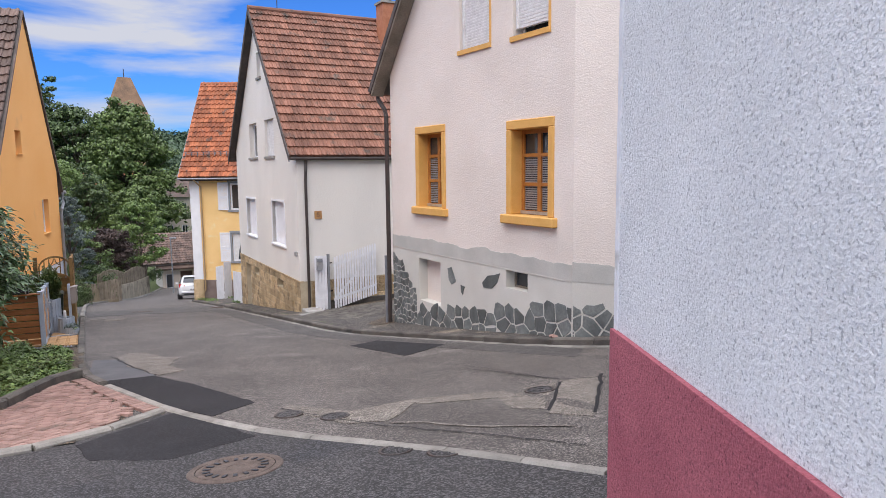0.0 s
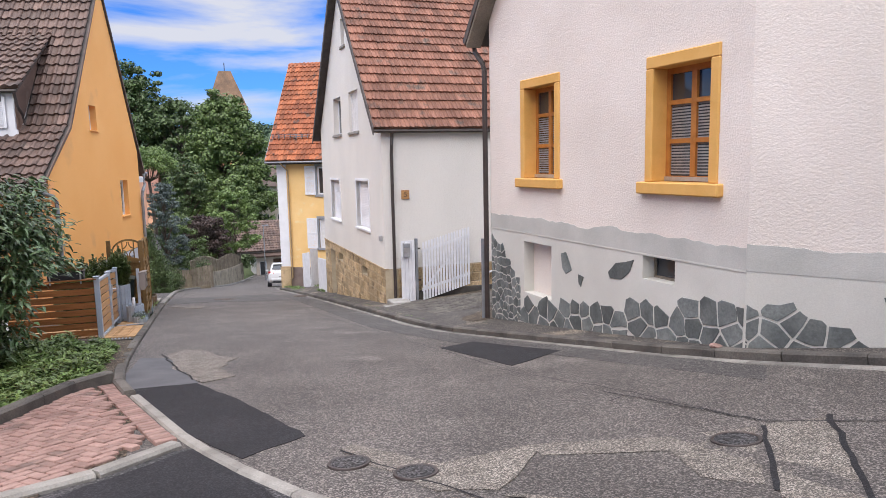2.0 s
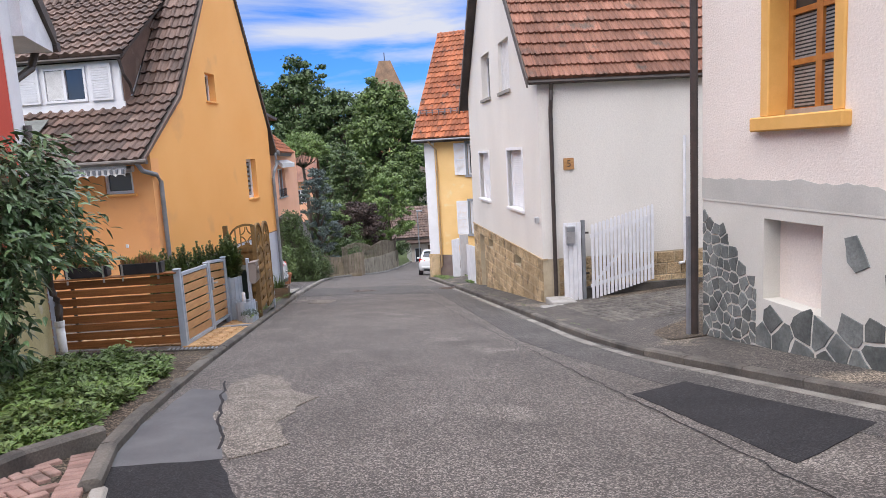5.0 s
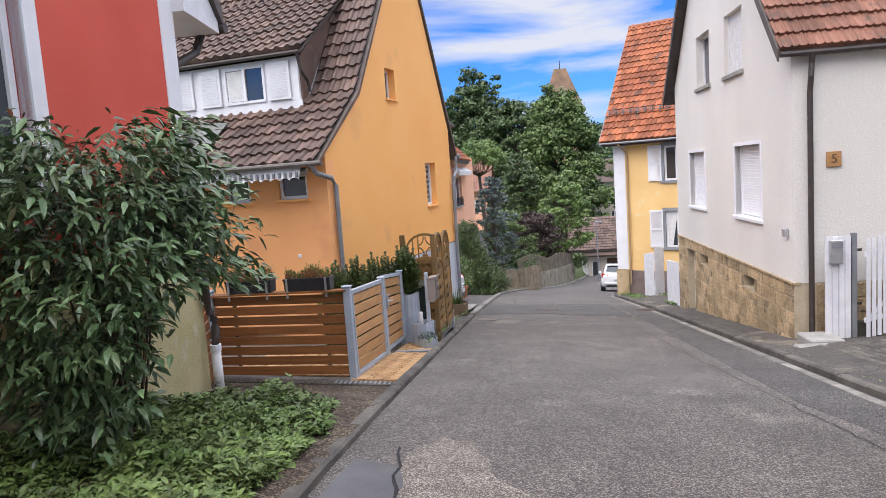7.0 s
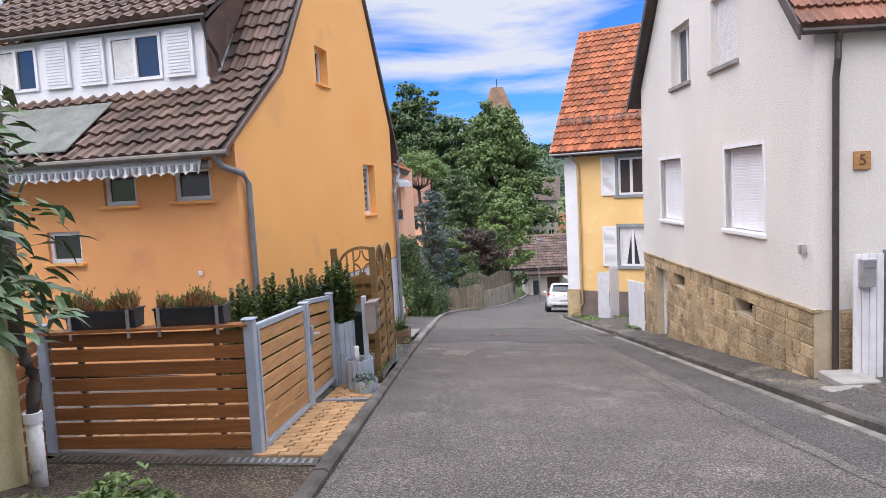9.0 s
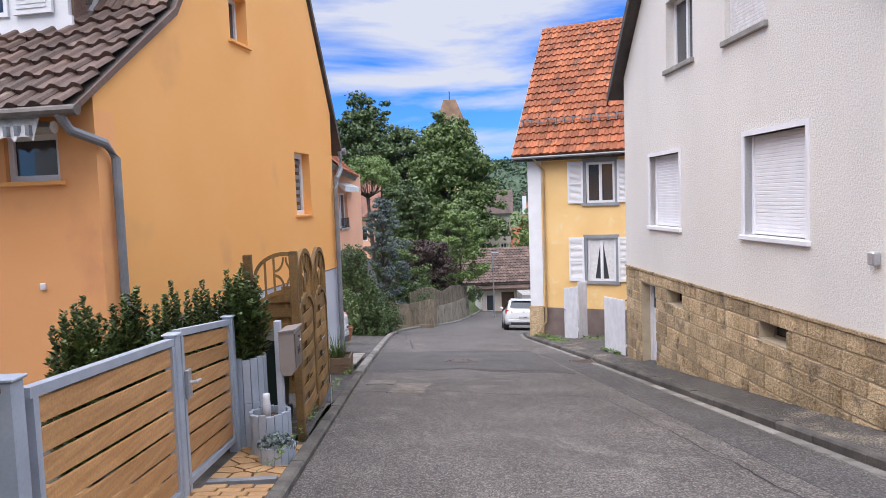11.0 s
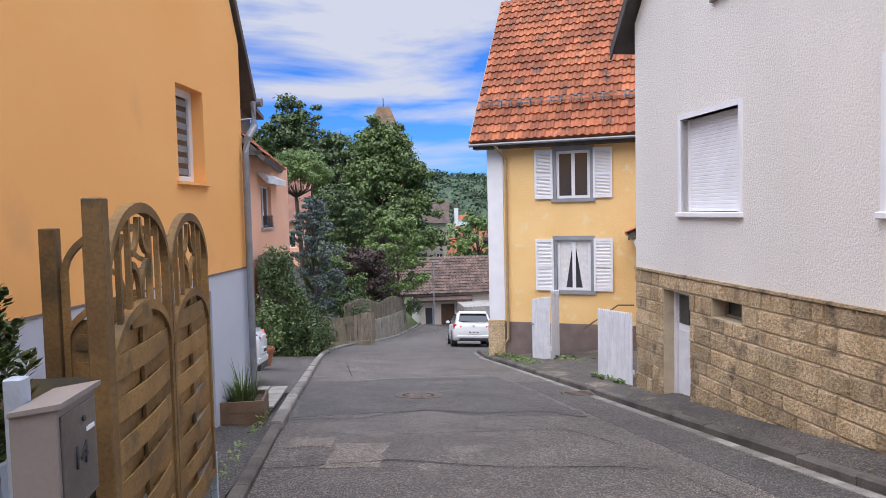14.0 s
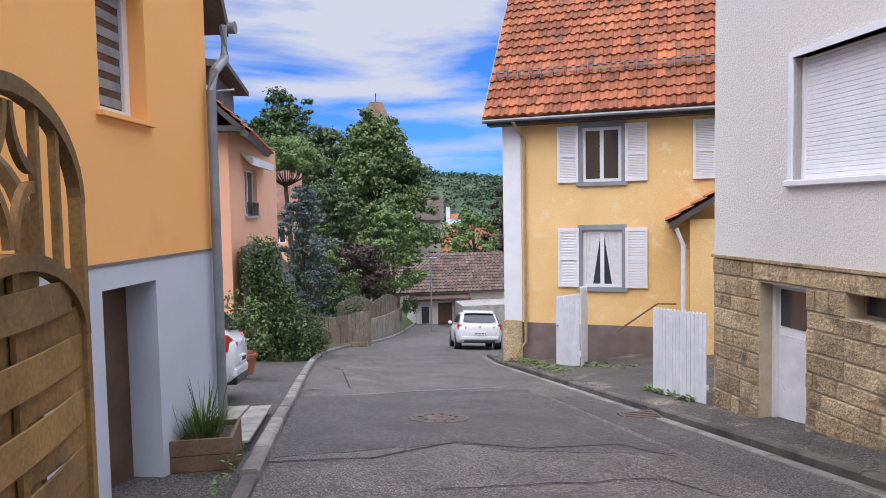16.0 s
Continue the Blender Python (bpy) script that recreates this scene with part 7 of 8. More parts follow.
# ---- cars ----
def car(label, m, length, width, height, tail_mat, name="car"):
    """A small hatchback: x across, y forward, its rear at y = 0."""
    t = new(name)
    t.matrix_world = m
    tagged(t, label, "car")
    ZB[t.name] = 0.0
    w, hi = width / 2, height
    bm = bmesh.new()
    rings = []
    for y, zb, zt, f in ((0.0, 0.46, 0.80, 0.78), (0.03, 0.34, 0.90, 0.88), (0.14, 0.27, 0.96, 0.945), (0.4, 0.24, 0.98, 0.985), (1.0, 0.22, 0.97, 1.0), (length * 0.5, 0.22, 0.95, 1.0), (length * 0.7, 0.22, 0.97, 0.99), (length * 0.84, 0.24, 0.90, 0.96), (length * 0.95, 0.28, 0.78, 0.86), (length, 0.38, 0.62, 0.68)):
        zm = (zb + zt) / 2
        half = [(0.0, zt + 0.015), (0.55, zt + 0.012), (0.86, zt - 0.01), (0.95, zt - 0.06), (0.985, zm + 0.1), (1.0, zm - 0.02), (0.97, zb + 0.06), (0.88, zb)]
        rings.append([bm.verts.new((sx * px * f * w, y, z)) for sx, pts in ((1, half), (-1, half[:0:-1])) for px, z in pts])
    for a, b in zip(rings, rings[1:]):
        for i in range(len(a)):
            bm.faces.new((a[i], a[(i + 1) % len(a)], b[(i + 1) % len(a)], b[i]))
    bm.faces.new(rings[0][::-1])
    bm.faces.new(rings[-1])
    part("body", bm, M_CAR, t, smooth=True)
    bm = bmesh.new()
    rings = []
    for y, z, fb, ft in ((0.1, 0.97, 0.84, 0.78), (0.2, 1.1, 0.87, 0.79), (0.42, 1.32, 0.90, 0.74), (0.6, hi - 0.05, 0.91, 0.72), (0.95, hi, 0.92, 0.71), (length * 0.42, hi, 0.92, 0.71), (length * 0.54, hi - 0.08, 0.92, 0.72), (length * 0.65, 1.2, 0.91, 0.77), (length * 0.74, 0.97, 0.88, 0.82)):
        half = [(0.0, z + 0.02), (ft * 0.6, z + 0.015), (ft * 0.92, z - 0.015), (ft, z - 0.05), (fb, 0.9), (fb * 0.7, 0.86)]
        rings.append([bm.verts.new((sx * px * w, y, q)) for sx, pts in ((1, half), (-1, half[:0:-1])) for px, q in pts])
    for a, b in zip(rings, rings[1:]):
        for i in range(len(a)):
            bm.faces.new((a[i], a[(i + 1) % len(a)], b[(i + 1) % len(a)], b[i]))
    bm.faces.new(rings[0][::-1])
    bm.faces.new(rings[-1])
    part("cabin", bm, M_CAR, t, smooth=True)

    def pane(name, pts, material):
        g = bmesh.new()
        lo = [g.verts.new(p) for p in pts]
        away = (lo[1].co - lo[0].co).cross(lo[2].co - lo[0].co).normalized() * 0.012
        top = [g.verts.new(v.co + away) for v in lo]
        g.faces.new(lo)
        g.faces.new(top[::-1])
        for i in range(len(lo)):
            g.faces.new((lo[i], lo[(i + 1) % len(lo)], top[(i + 1) % len(lo)], top[i]))
        return part(name, g, material, t)
    pane("rear_window", [(-w * 0.70, 0.145, 1.07), (-w * 0.5, 0.125, 1.035), (w * 0.5, 0.125, 1.035), (w * 0.70, 0.145, 1.07), (w * 0.62, 0.43, 1.355), (w * 0.3, 0.445, 1.375), (-w * 0.3, 0.445, 1.375), (-w * 0.62, 0.43, 1.355)], M_CAR_GLASS)
    part("spoiler", prism(bmesh.new(), [(0.36, hi - 0.07), (0.7, hi + 0.015), (0.7, hi + 0.035), (0.36, hi - 0.045)], "x", -w * 0.64, w * 0.64), M_CAR, t)
    pane("windscreen", [(w * 0.74, length * 0.735, 1.02), (-w * 0.74, length * 0.735, 1.02), (-w * 0.62, length * 0.57, hi - 0.1), (w * 0.62, length * 0.57, hi - 0.1)], M_CAR_GLASS)
    for sx in (-1, 1):
        q = [(0.52, 1.03), (0.62, hi - 0.2), (0.95, hi - 0.1), (length * 0.46, hi - 0.1), (length * 0.56, hi - 0.22), (length * 0.66, 1.03)]
        pane("side_window", [(sx * w * (0.905 - 0.19 * (z - 1.0) / 0.45) + sx * 0.01, y, z) for y, z in (q if sx > 0 else q[::-1])], M_CAR_GLASS)
        lamp = bmesh.new()
        lamp_pts = [(0.56, 0.86), (0.93, 0.98), (0.955, 0.90), (0.93, 0.74), (0.80, 0.76), (0.60, 0.80)]
        lo = [lamp.verts.new((sx * w * a, 0.0 + 0.5 * max(0.0, a - 0.7) ** 1.1, z)) for a, z in lamp_pts]
        back = [lamp.verts.new((v.co.x * 0.98, v.co.y + 0.22, v.co.z)) for v in lo]
        lamp.faces.new(lo)
        for i in range(len(lo)):
            lamp.faces.new((lo[i], lo[(i + 1) % len(lo)], back[(i + 1) % len(lo)], back[i]))
        part("tail_light", lamp, tail_mat, t)
        part("mirror", boxes((sx * (w + 0.04) - 0.08, sx * (w + 0.04) + 0.08, length * 0.64, length * 0.67, 0.96, 1.08), bevel=0.025), M_CAR, t)
        part("door_handle", boxes((sx * w * 0.985 - 0.02, sx * w * 0.985 + 0.02, length * 0.36, length * 0.40, 0.80, 0.825), bevel=0.006), M_CAR, t)
        for y in (0.78, length - 0.85):
            part("wheel_arch", tube(bmesh.new(), [(sx * w * 0.996, y, 0.33), (sx * (w - 0.25), y, 0.33)], 0.36, 24), M_BLACK, t)
            wh = part("wheel", tube(bmesh.new(), [(sx * w * 1.0, y, 0.31), (sx * (w - 0.2), y, 0.31)], 0.31, 24), M_RUBBER, t)
            part("rim", tube(bmesh.new(), [(sx * (w + 0.006), y, 0.31), (sx * (w - 0.05), y, 0.31)], 0.21, 18), M_SILVER, wh)
            for k in range(5):
                a = 2 * math.pi * k / 5
                part("spoke_gap", tube(bmesh.new(), [(sx * (w + 0.009), y + 0.125 * math.cos(a), 0.31 + 0.125 * math.sin(a)), (sx * (w - 0.04), y + 0.125 * math.cos(a), 0.31 + 0.125 * math.sin(a))], 0.045, 6), M_RUBBER, wh)
    part("number_plate", boxes((-0.26, 0.26, -0.035, 0.0, 0.56, 0.67)), M_WHITE, t)
    for k in range(8):
        part("plate_mark", boxes((-0.2 + k * 0.055, -0.17 + k * 0.055, -0.039, -0.0355, 0.585, 0.645)), M_BLACK, t)
    part("bumper", boxes((-w * 0.8, w * 0.8, -0.03, 0.3, 0.36, 0.52), bevel=0.04), M_CAR, t)
    part("bumper_insert", boxes((-w * 0.66, w * 0.66, -0.034, 0.28, 0.26, 0.37), bevel=0.02), M_BLACK, t)
    part("badge", tube(bmesh.new(), [(0, 0.0, 0.86), (0, 0.05, 0.86)], 0.05, 10), M_SILVER, t)
    return t


def on_slope(s, u, turn):
    e = 0.8
    n = Vector((-(gz(s, u + e) - gz(s, u - e)) / (2 * e), -(gz(s + e, u) - gz(s - e, u)) / (2 * e), 1)).normalized()
    f = Vector((-math.sin(radians(turn)), math.cos(radians(turn)), 0))
    f = (f - n * f.dot(n)).normalized()
    r = f.cross(n)
    m = Matrix((r, f, n)).transposed().to_4x4()
    m.translation = (u, s, gz(s, u))
    return STREET @ m


car("white hatchback parked at the kerb beyond the yellow house", on_slope(36.2, 3.95, -6), 4.25, 1.8, 1.46, M_TAIL)
m2 = on_slope(21.9, -2.9, 90)
car("white small car parked nose-in before the pink house", Matrix.Translation((0, 0, 0.04)) @ m2, 3.7, 1.66, 1.46, M_TAIL)

# ---- pink house, ivy, fence and wall beyond the forecourt ----
ph = thing("pink_house", "salmon pink house with tiled eaves and awning", "house", -4.1, 30.0, -5.1, 0)
part("wall", wall_sheet(-6.0, 0.0, -6.0, 1.15, [], 0.3), M_PINK, ph)
pw = part("street_wall", wall_sheet(0.0, 6.5, -6.5, 1.15, [(1.6, 3.2, -1.15, 0.25)], 0.3), M_PINK, ph)
pw.matrix_local = pose(0, 0.3, 0, 0, 0, 84)
window(pw, 1.602, 3.198, -1.15, 0.25, 0.12, 0.06, (0.5,))
part("window_sill", boxes((1.5, 3.3, -0.08, 0.12, -1.22, -1.15)), M_CONCRETE, pw)
part("awning", prism(bmesh.new(), [(-0.35, 0.3), (-0.3, 0.3), (0.0, 0.62), (0.0, 0.68), (-0.36, 0.5)], "x", 1.2, 4.2), M_CURTAIN, pw, "striped awning")
for k in range(11):
    part("rail_bar", boxes((1.65 + k * 0.15, 1.67 + k * 0.15, -0.06, -0.04, -1.15, -0.75)), M_BLACK, pw)
part("eave", prism(bmesh.new(), [(0.55, 0.85), (0.6, 1.0), (-0.6, 2.1), (-0.6, 1.95)], "y", -0.45, 7.2), M_WOOD_DARK, ph)
zp_ = ZB[ph.name]
pr_ = part("roof", prism(bmesh.new(), [(-0.6, 1.9), (-0.6, 2.1), (-3.2, 4.6), (-3.2, 4.4)], "y", -0.45, 7.2), M_WOOD_DARK, ph, "red tiled roof")
roof_tiles(pr_, slope_frame((0.6, -0.45, 1.03 - zp_), (0, 1, 0), (-1.2, 0, 1.1)), 7.6, 4.0, 0.24, 0.33, (M_TILE_Y, M_TILE_YS), "pan", lambda x, y: False)
dmr = part("dormer", boxes((-2.4, -0.35, 0.1, 4.0, 1.2, 2.75)), M_ETERNIT, ph, "dark clad dormer with white window")
part("dormer_roof", prism(bmesh.new(), [(-2.6, 2.75), (0.1, 2.72), (0.1, 2.86), (-2.6, 3.1)], "y", -0.3, 4.3), M_WOOD_DARK, dmr)
part("dormer_window", boxes((-1.0, -0.38, 0.06, 0.1, 1.5, 2.3)), M_WHITE, dmr)
part("front_eave", boxes((-6.2, 0.5, -0.45, -0.0, 1.05, 1.18)), M_WOOD_DARK, ph)
part("satellite_arm", tube(bmesh.new(), [(-0.3, -0.1, 2.1), (0.25, -0.3, 2.12)], 0.03, 6), M_ZINC, ph)

# ivy-covered wall
t = thing("ivy_wall", "old garden wall wholly covered in dark ivy", "ivy", -3.9, 29.7, -5.2)
iv = bmesh.new()
prism(iv, [(0.0, -5.4), (1.5, -6.0), (1.5, -4.6), (1.2, -3.1), (0.75, -2.2), (0.0, -2.0)], "y", 0.6, 3.4)
part("wall", iv, M_WOOD_DARK, t)
vs, fs = [], []
rng = random.Random(9)
for k in range(260):
    f = rng.random()
    x = 1.5 * f
    topz = -1.95 if f < 0.5 else -1.95 - (f - 0.5) * 2 * 2.4
    z = rng.uniform(-5.6 - 0.3 * f, topz)
    y = rng.uniform(0.3, 0.7) if rng.random() < 0.7 else rng.uniform(0.5, 3.6)
    leaf_cloud(vs, fs, (x + 0.12, y, z), (0.2, 0.2, 0.34), 110, 0.06, rng, 1.2, 0.9, 0.4)
for k in range(90):
    leaf_cloud(vs, fs, (rng.uniform(1.3, 2.1), rng.uniform(1.0, 4.0), rng.uniform(-6.0, -4.2)), (0.24, 0.24, 0.34), 90, 0.06, rng, 1.2, 0.9, 0.4)
mesh_part("ivy", vs, fs, M_LEAF, t)
t = thing("terracotta_pot", "terracotta pot with a leafy shrub on the forecourt", "plant pot", -3.25, 25.2, gz(25.2, -3.25) + 0.1)
z0 = ZB[t.name]
part("pot", lathe(bmesh.new(), [(0.17, z0), (0.25, z0 + 0.36), (0.27, z0 + 0.36), (0.27, z0 + 0.42), (0.22, z0 + 0.42), (0.2, z0 + 0.36)], 18), M_TERRACOTTA, t)
vs, fs = [], []
rng = random.Random(15)
for k in range(9):
    leaf_cloud(vs, fs, (rng.uniform(-0.3, 0.3), rng.uniform(-0.3, 0.3), z0 + rng.uniform(0.7, 1.5)), (0.28, 0.28, 0.25), 90, 0.06, rng)
mesh_part("leaves", vs, fs, M_LEAF_MID, t)
part("stem", tube(bmesh.new(), [(0, 0, z0 + 0.35), (0.02, 0, z0 + 1.2)], 0.02, 6), M_BARK, t)

# low retaining wall with a weathered fence on it, along the bend
def along_left(s):
    return bend(s) - 2.55


M_WALL_OLD = mat("wall_weathered", (0.20, 0.165, 0.115), (0.32, 0.275, 0.205), 1.6, 0.95, 0.6, 30, speck=0.25, depth=0.02, stain_or_pits=((0.12, 0.10, 0.07), 1.2, 0.56))
wl_ = thing("retaining_wall", "low weathered concrete retaining wall along the bend", "wall", 0, 0, -6.9)
bm = bmesh.new()
S_W = steps(38.5, 57, 1.0)
for a, b in zip(S_W, S_W[1:]):
    ua, ub = along_left(a), along_left(b)
    ga, gb = gz(a, ua), gz(b, ub)
    ha = 0.9 + 0.03 * (a - 38)
    hb = 0.9 + 0.03 * (b - 38)
    q = [bm.verts.new(c) for c in ((ua, a, ga - 0.3), (ub, b, gb - 0.3), (ub, b, gb + hb), (ua, a, ga + ha), (ua - 0.3, a, ga - 0.3), (ub - 0.3, b, gb - 0.3), (ub - 0.3, b, gb + hb), (ua - 0.3, a, ga + ha))]
    for f in ((0, 1, 2, 3), (7, 6, 5, 4), (3, 2, 6, 7), (0, 3, 7, 4), (1, 5, 6, 2)):
        bm.faces.new([q[i] for i in f])
part("wall", bm, M_WALL_OLD, wl_)
fn = thing("wooden_fence", "weathered grey board fence with a wavy top on the wall", "fence", 0, 0, -6.5)
s = 39.0
k = 0
rng = random.Random(44)
while s < 57:
    u = along_left(s) - 0.15
    z0 = gz(s, u) + 0.88 + 0.03 * (s - 38)
    h = 0.85 + 0.3 * abs(math.sin((s - 39) * 0.38)) + rng.uniform(-0.03, 0.03)
    w = 0.13
    part("board", boxes((u - 0.012, u + 0.012, s, s + w, z0, z0 + h)), M_WOOD_GREY, fn)
    s += 0.15
fn2 = thing("wooden_fence", "weathered grey board fence behind the entrance", "fence", -3.4, 38.6, -6.3)
for k in range(22):
    x = k * 0.155
    h = 1.25 + 0.1 * math.sin(k * 0.4)
    part("board", boxes((x, x + 0.135, 0, 0.025, -6.5, -6.45 + h)), M_WOOD_GREY, fn2)
part("footing", boxes((-0.2, 3.2, -0.05, 0.2, -7.0, -6.35)), M_WALL_OLD, fn2)
for (u, s, z, r) in ((-0.75, 40.6, -5.7, 0.75), (3.6, 56.5, -7.4, 0.6)):
    t = thing("creeper", "dark creeper hanging over the fence", "creeper", u, s, z - r)
    vs, fs = [], []
    rng = random.Random(int(s))
    for k in range(18):
        leaf_cloud(vs, fs, (rng.uniform(-r, r) * 0.6, rng.uniform(-r, r) * 0.6, z + rng.uniform(-r, r) * 0.8), (0.3, 0.3, 0.3), 60, 0.08, rng)
    mesh_part("leaves", vs, fs, M_LEAF, t)

# low garage at the end of the street
gr = thing("garage", "low white garage with brown tiled roof at the bend", "garage", 3.0, 61.0, -10.6)
part("wall", wall_sheet(1.6, 8.6, -11.0, -7.2, [(3.2, 4.3, -10.2, -8.0), (1.9, 2.6, -9.6, -8.2)], 0.3), M_BEIGE, gr)
part("garage_door", boxes((3.21, 4.29, 0.2, 0.25, -10.2, -8.0)), M_BROWN_DOOR, gr)
window(gr, 1.91, 2.59, -9.6, -8.2, 0.15, 0.06, (), name="window")
part("side_wall", boxes((1.6, 1.9, 0.3, 7.0, -11.0, -7.2)), M_WHITE_WALL, gr)
part("canopy", prism(bmesh.new(), [(-0.6, -7.75), (0.0, -7.2), (0.0, -7.1), (-0.65, -7.6)], "x", 1.0, 5.6), M_TILE_OS, gr)
gro = part("roof", prism(bmesh.new(), [(-0.4, -7.3), (3.4, -4.75), (3.4, -4.6), (-0.4, -7.15)], "x", -0.2, 9.2), M_WOOD_DARK, gr, "brown tiled garage roof")
ug = Vector((0, 3.8, 2.55))
roof_tiles(gro, slope_frame((-0.2, -0.42, -7.12 + 10.6), (1, 0, 0), ug), 9.4, ug.length, 0.3, 0.36, (M_TILE_O, M_TILE_OS), "pan", lambda x, y: False)
part("flat_part", boxes((4.4, 9.0, -3.5, -0.1, -11.0, -7.8)), M_CONCRETE, gr)
lp = thing("street_lamp", "slim grey street lamp post at the bend", "street lamp", 4.8, 54.7, gz(54.7, 4.8))
part("post", tube(bmesh.new(), [(0, 0, gz(54.7, 4.8)), (0, 0, -4.2)], 0.06, 8, 0.04), M_ZINC, lp)
part("lamp_head", boxes((-0.1, 0.45, -0.08, 0.08, -4.25, -4.12), bevel=0.03), M_ZINC, lp)
mast = thing("roof_mast", "slim antenna mast with a crossbar", "antenna", 8.6, 50.0, gz(50, 8.6))
part("pole", tube(bmesh.new(), [(0, 0, gz(50, 8.6)), (0, 0, 2.2)], 0.035, 6), M_ZINC, mast)
for z in (-2.6, -0.4, 1.2):
    part("crossbar", boxes((-0.7, 0.1, -0.015, 0.015, z, z + 0.03)), M_ZINC, mast)

# ---- trees ----
tree("tall broad deciduous tree with dense dark green crown", 4.6, 100, 24.6, 7.4, 110, 40000, 0.36, M_LEAF_MID, 0.6, 0.12, 3, z=-13.6)
tree("garden tree filling the slope below the houses", -1.2, 74, 11.5, 3.6, 44, 13000, 0.22, M_LEAF, 0.3, 0.08, 25)
tree("garden tree filling the slope below the houses", 2.4, 72, 10.0, 3.2, 40, 12000, 0.2, M_LEAF_MID, 0.3, 0.08, 26)
tree("dark garden tree behind the conifer", -5.2, 60, 8.5, 2.6, 34, 9000, 0.18, M_LEAF, 0.25, 0.1, 27)
tree("broad deciduous tree beside the tall one", -3.6, 104, 17.0, 4.6, 40, 12000, 0.34, M_LEAF, 0.5, 0.2, 23, z=-14.0)
tree("round deciduous tree below the tall one", 5.0, 92, 13.5, 4.4, 40, 12000, 0.32, M_LEAF_MID, 0.5, 0.2, 24, z=-13.6)
tree("tall dark deciduous trees behind the gardens", -9.0, 130, 34.0, 9.0, 60, 18000, 0.5, M_LEAF, 0.7, 0.3, 4, z=-16)
tree("dark deciduous tree behind the gardens", -17.0, 134, 31.0, 8.5, 46, 14000, 0.5, M_LEAF, 0.7, 0.3, 5, z=-16)
tree("dark deciduous tree beside the tall one", -1.5, 126, 29.0, 7.0, 46, 13000, 0.45, M_LEAF, 0.6, 0.3, 6, z=-16)
tree("light green young tree with fresh leaves", 2.5, 56, 8.4, 2.2, 28, 8000, 0.15, M_LEAF_LIGHT, 0.1, 0.35, 7)
tree("purple-leaved maple overhanging the fence", -0.3, 52.5, 5.6, 2.6, 30, 9000, 0.13, M_LEAF_PURPLE, 0.12, 0.5, 8)
tree("blue-grey conifer with drooping branches", -2.7, 41.5, 6.9, 1.5, 34, 9000, 0.1, M_LEAF_BLUE, 0.13, 0.2, 9, shape=0.7)
tree("dense dark shrubs over the garden wall", -3.0, 45.5, 4.6, 2.2, 26, 8000, 0.12, M_LEAF, 0.1, 0.15, 10, "shrub", "shrub")
tree("dense green shrubs over the garden wall", -4.6, 40.6, 3.4, 1.5, 22, 6000, 0.1, M_LEAF_MID, 0.1, 0.12, 11, "shrub", "shrub")
tree("green garden shrubs behind the board fence", -2.2, 49.0, 5.6, 2.2, 24, 7000, 0.13, M_LEAF_MID, 0.1, 0.15, 17, "shrub", "shrub")
tree("yellow-green tree in the valley", 15.2, 90, 15.0, 4.0, 26, 6000, 0.3, M_LEAF_LIGHT, 0.3, 0.3, 12, z=-16.0)
tree("dark tree beside the antenna mast", 12.5, 66, 11.0, 1.6, 20, 4000, 0.2, M_LEAF_PURPLE, 0.2, 0.25, 13)
# umbrella pine
zpn = gz(43, -3.4)
t = thing("pine", "umbrella-shaped pine with light green needles", "tree", -3.4, 43.0, zpn)
bm = tube(bmesh.new(), [(0, 0, zpn), (0.1, 0, -3.0), (-0.1, 0.05, 0.2)], 0.16, 8, 0.09)
vs, fs = [], []
rng = random.Random(21)
for k in range(34):
    a, r = k * 2.4, 1.6 * math.sqrt((k + 0.5) / 34)
    c = (math.cos(a) * r, math.sin(a) * r, 0.75 + 1.5 * (1 - (r / 1.75) ** 2) + rng.uniform(-0.2, 0.1))
    tube(bm, [(-0.1, 0.05, 0.1), (c[0] * 0.5, c[1] * 0.5, 0.5), c], 0.03, 5, 0.01)
    leaf_cloud(vs, fs, c, (0.5, 0.5, 0.34), 420, 0.055, rng, 3.4, -0.5, 0.2)
part("trunk", bm, M_BARK, t, smooth=True)
mesh_part("crown", vs, fs, M_LEAF_LIGHT, t)


# ---- village and hill ----
def far_house(label, u, s, w, d, z0, z1, zr, m_wall, m_roof, rows, cols, turn=0.0, name="house"):
    t = thing(name, label, "house", u, s, z0, turn)
    holes = []
    for r in range(rows):
        for c in range(cols):
            x = w * (c + 0.5) / cols
            z = z0 + (z1 - z0) * (r + 0.5) / rows
            holes.append((x - 0.45, x + 0.45, z - 0.6, z + 0.6))
    part("wall", wall_sheet(0, w, z0, z1, holes, 0.3), m_wall, t)
    part("side_walls", boxes((0.0, 0.3, 0.3, d, z0, z1), (w - 0.3, w, 0.3, d, z0, z1), (0.3, w - 0.3, d - 0.3, d, z0, z1)), m_wall, t)
    for h in holes:
        window(t, *h, 0.12, 0.08, (0.5,))
    part("roof", prism(bmesh.new(), [(-0.5, z1 - 0.2), (d / 2, zr), (d + 0.5, z1 - 0.2), (d / 2, zr - 0.25)], "x", -0.5, w + 0.5), m_roof, t)
    return t


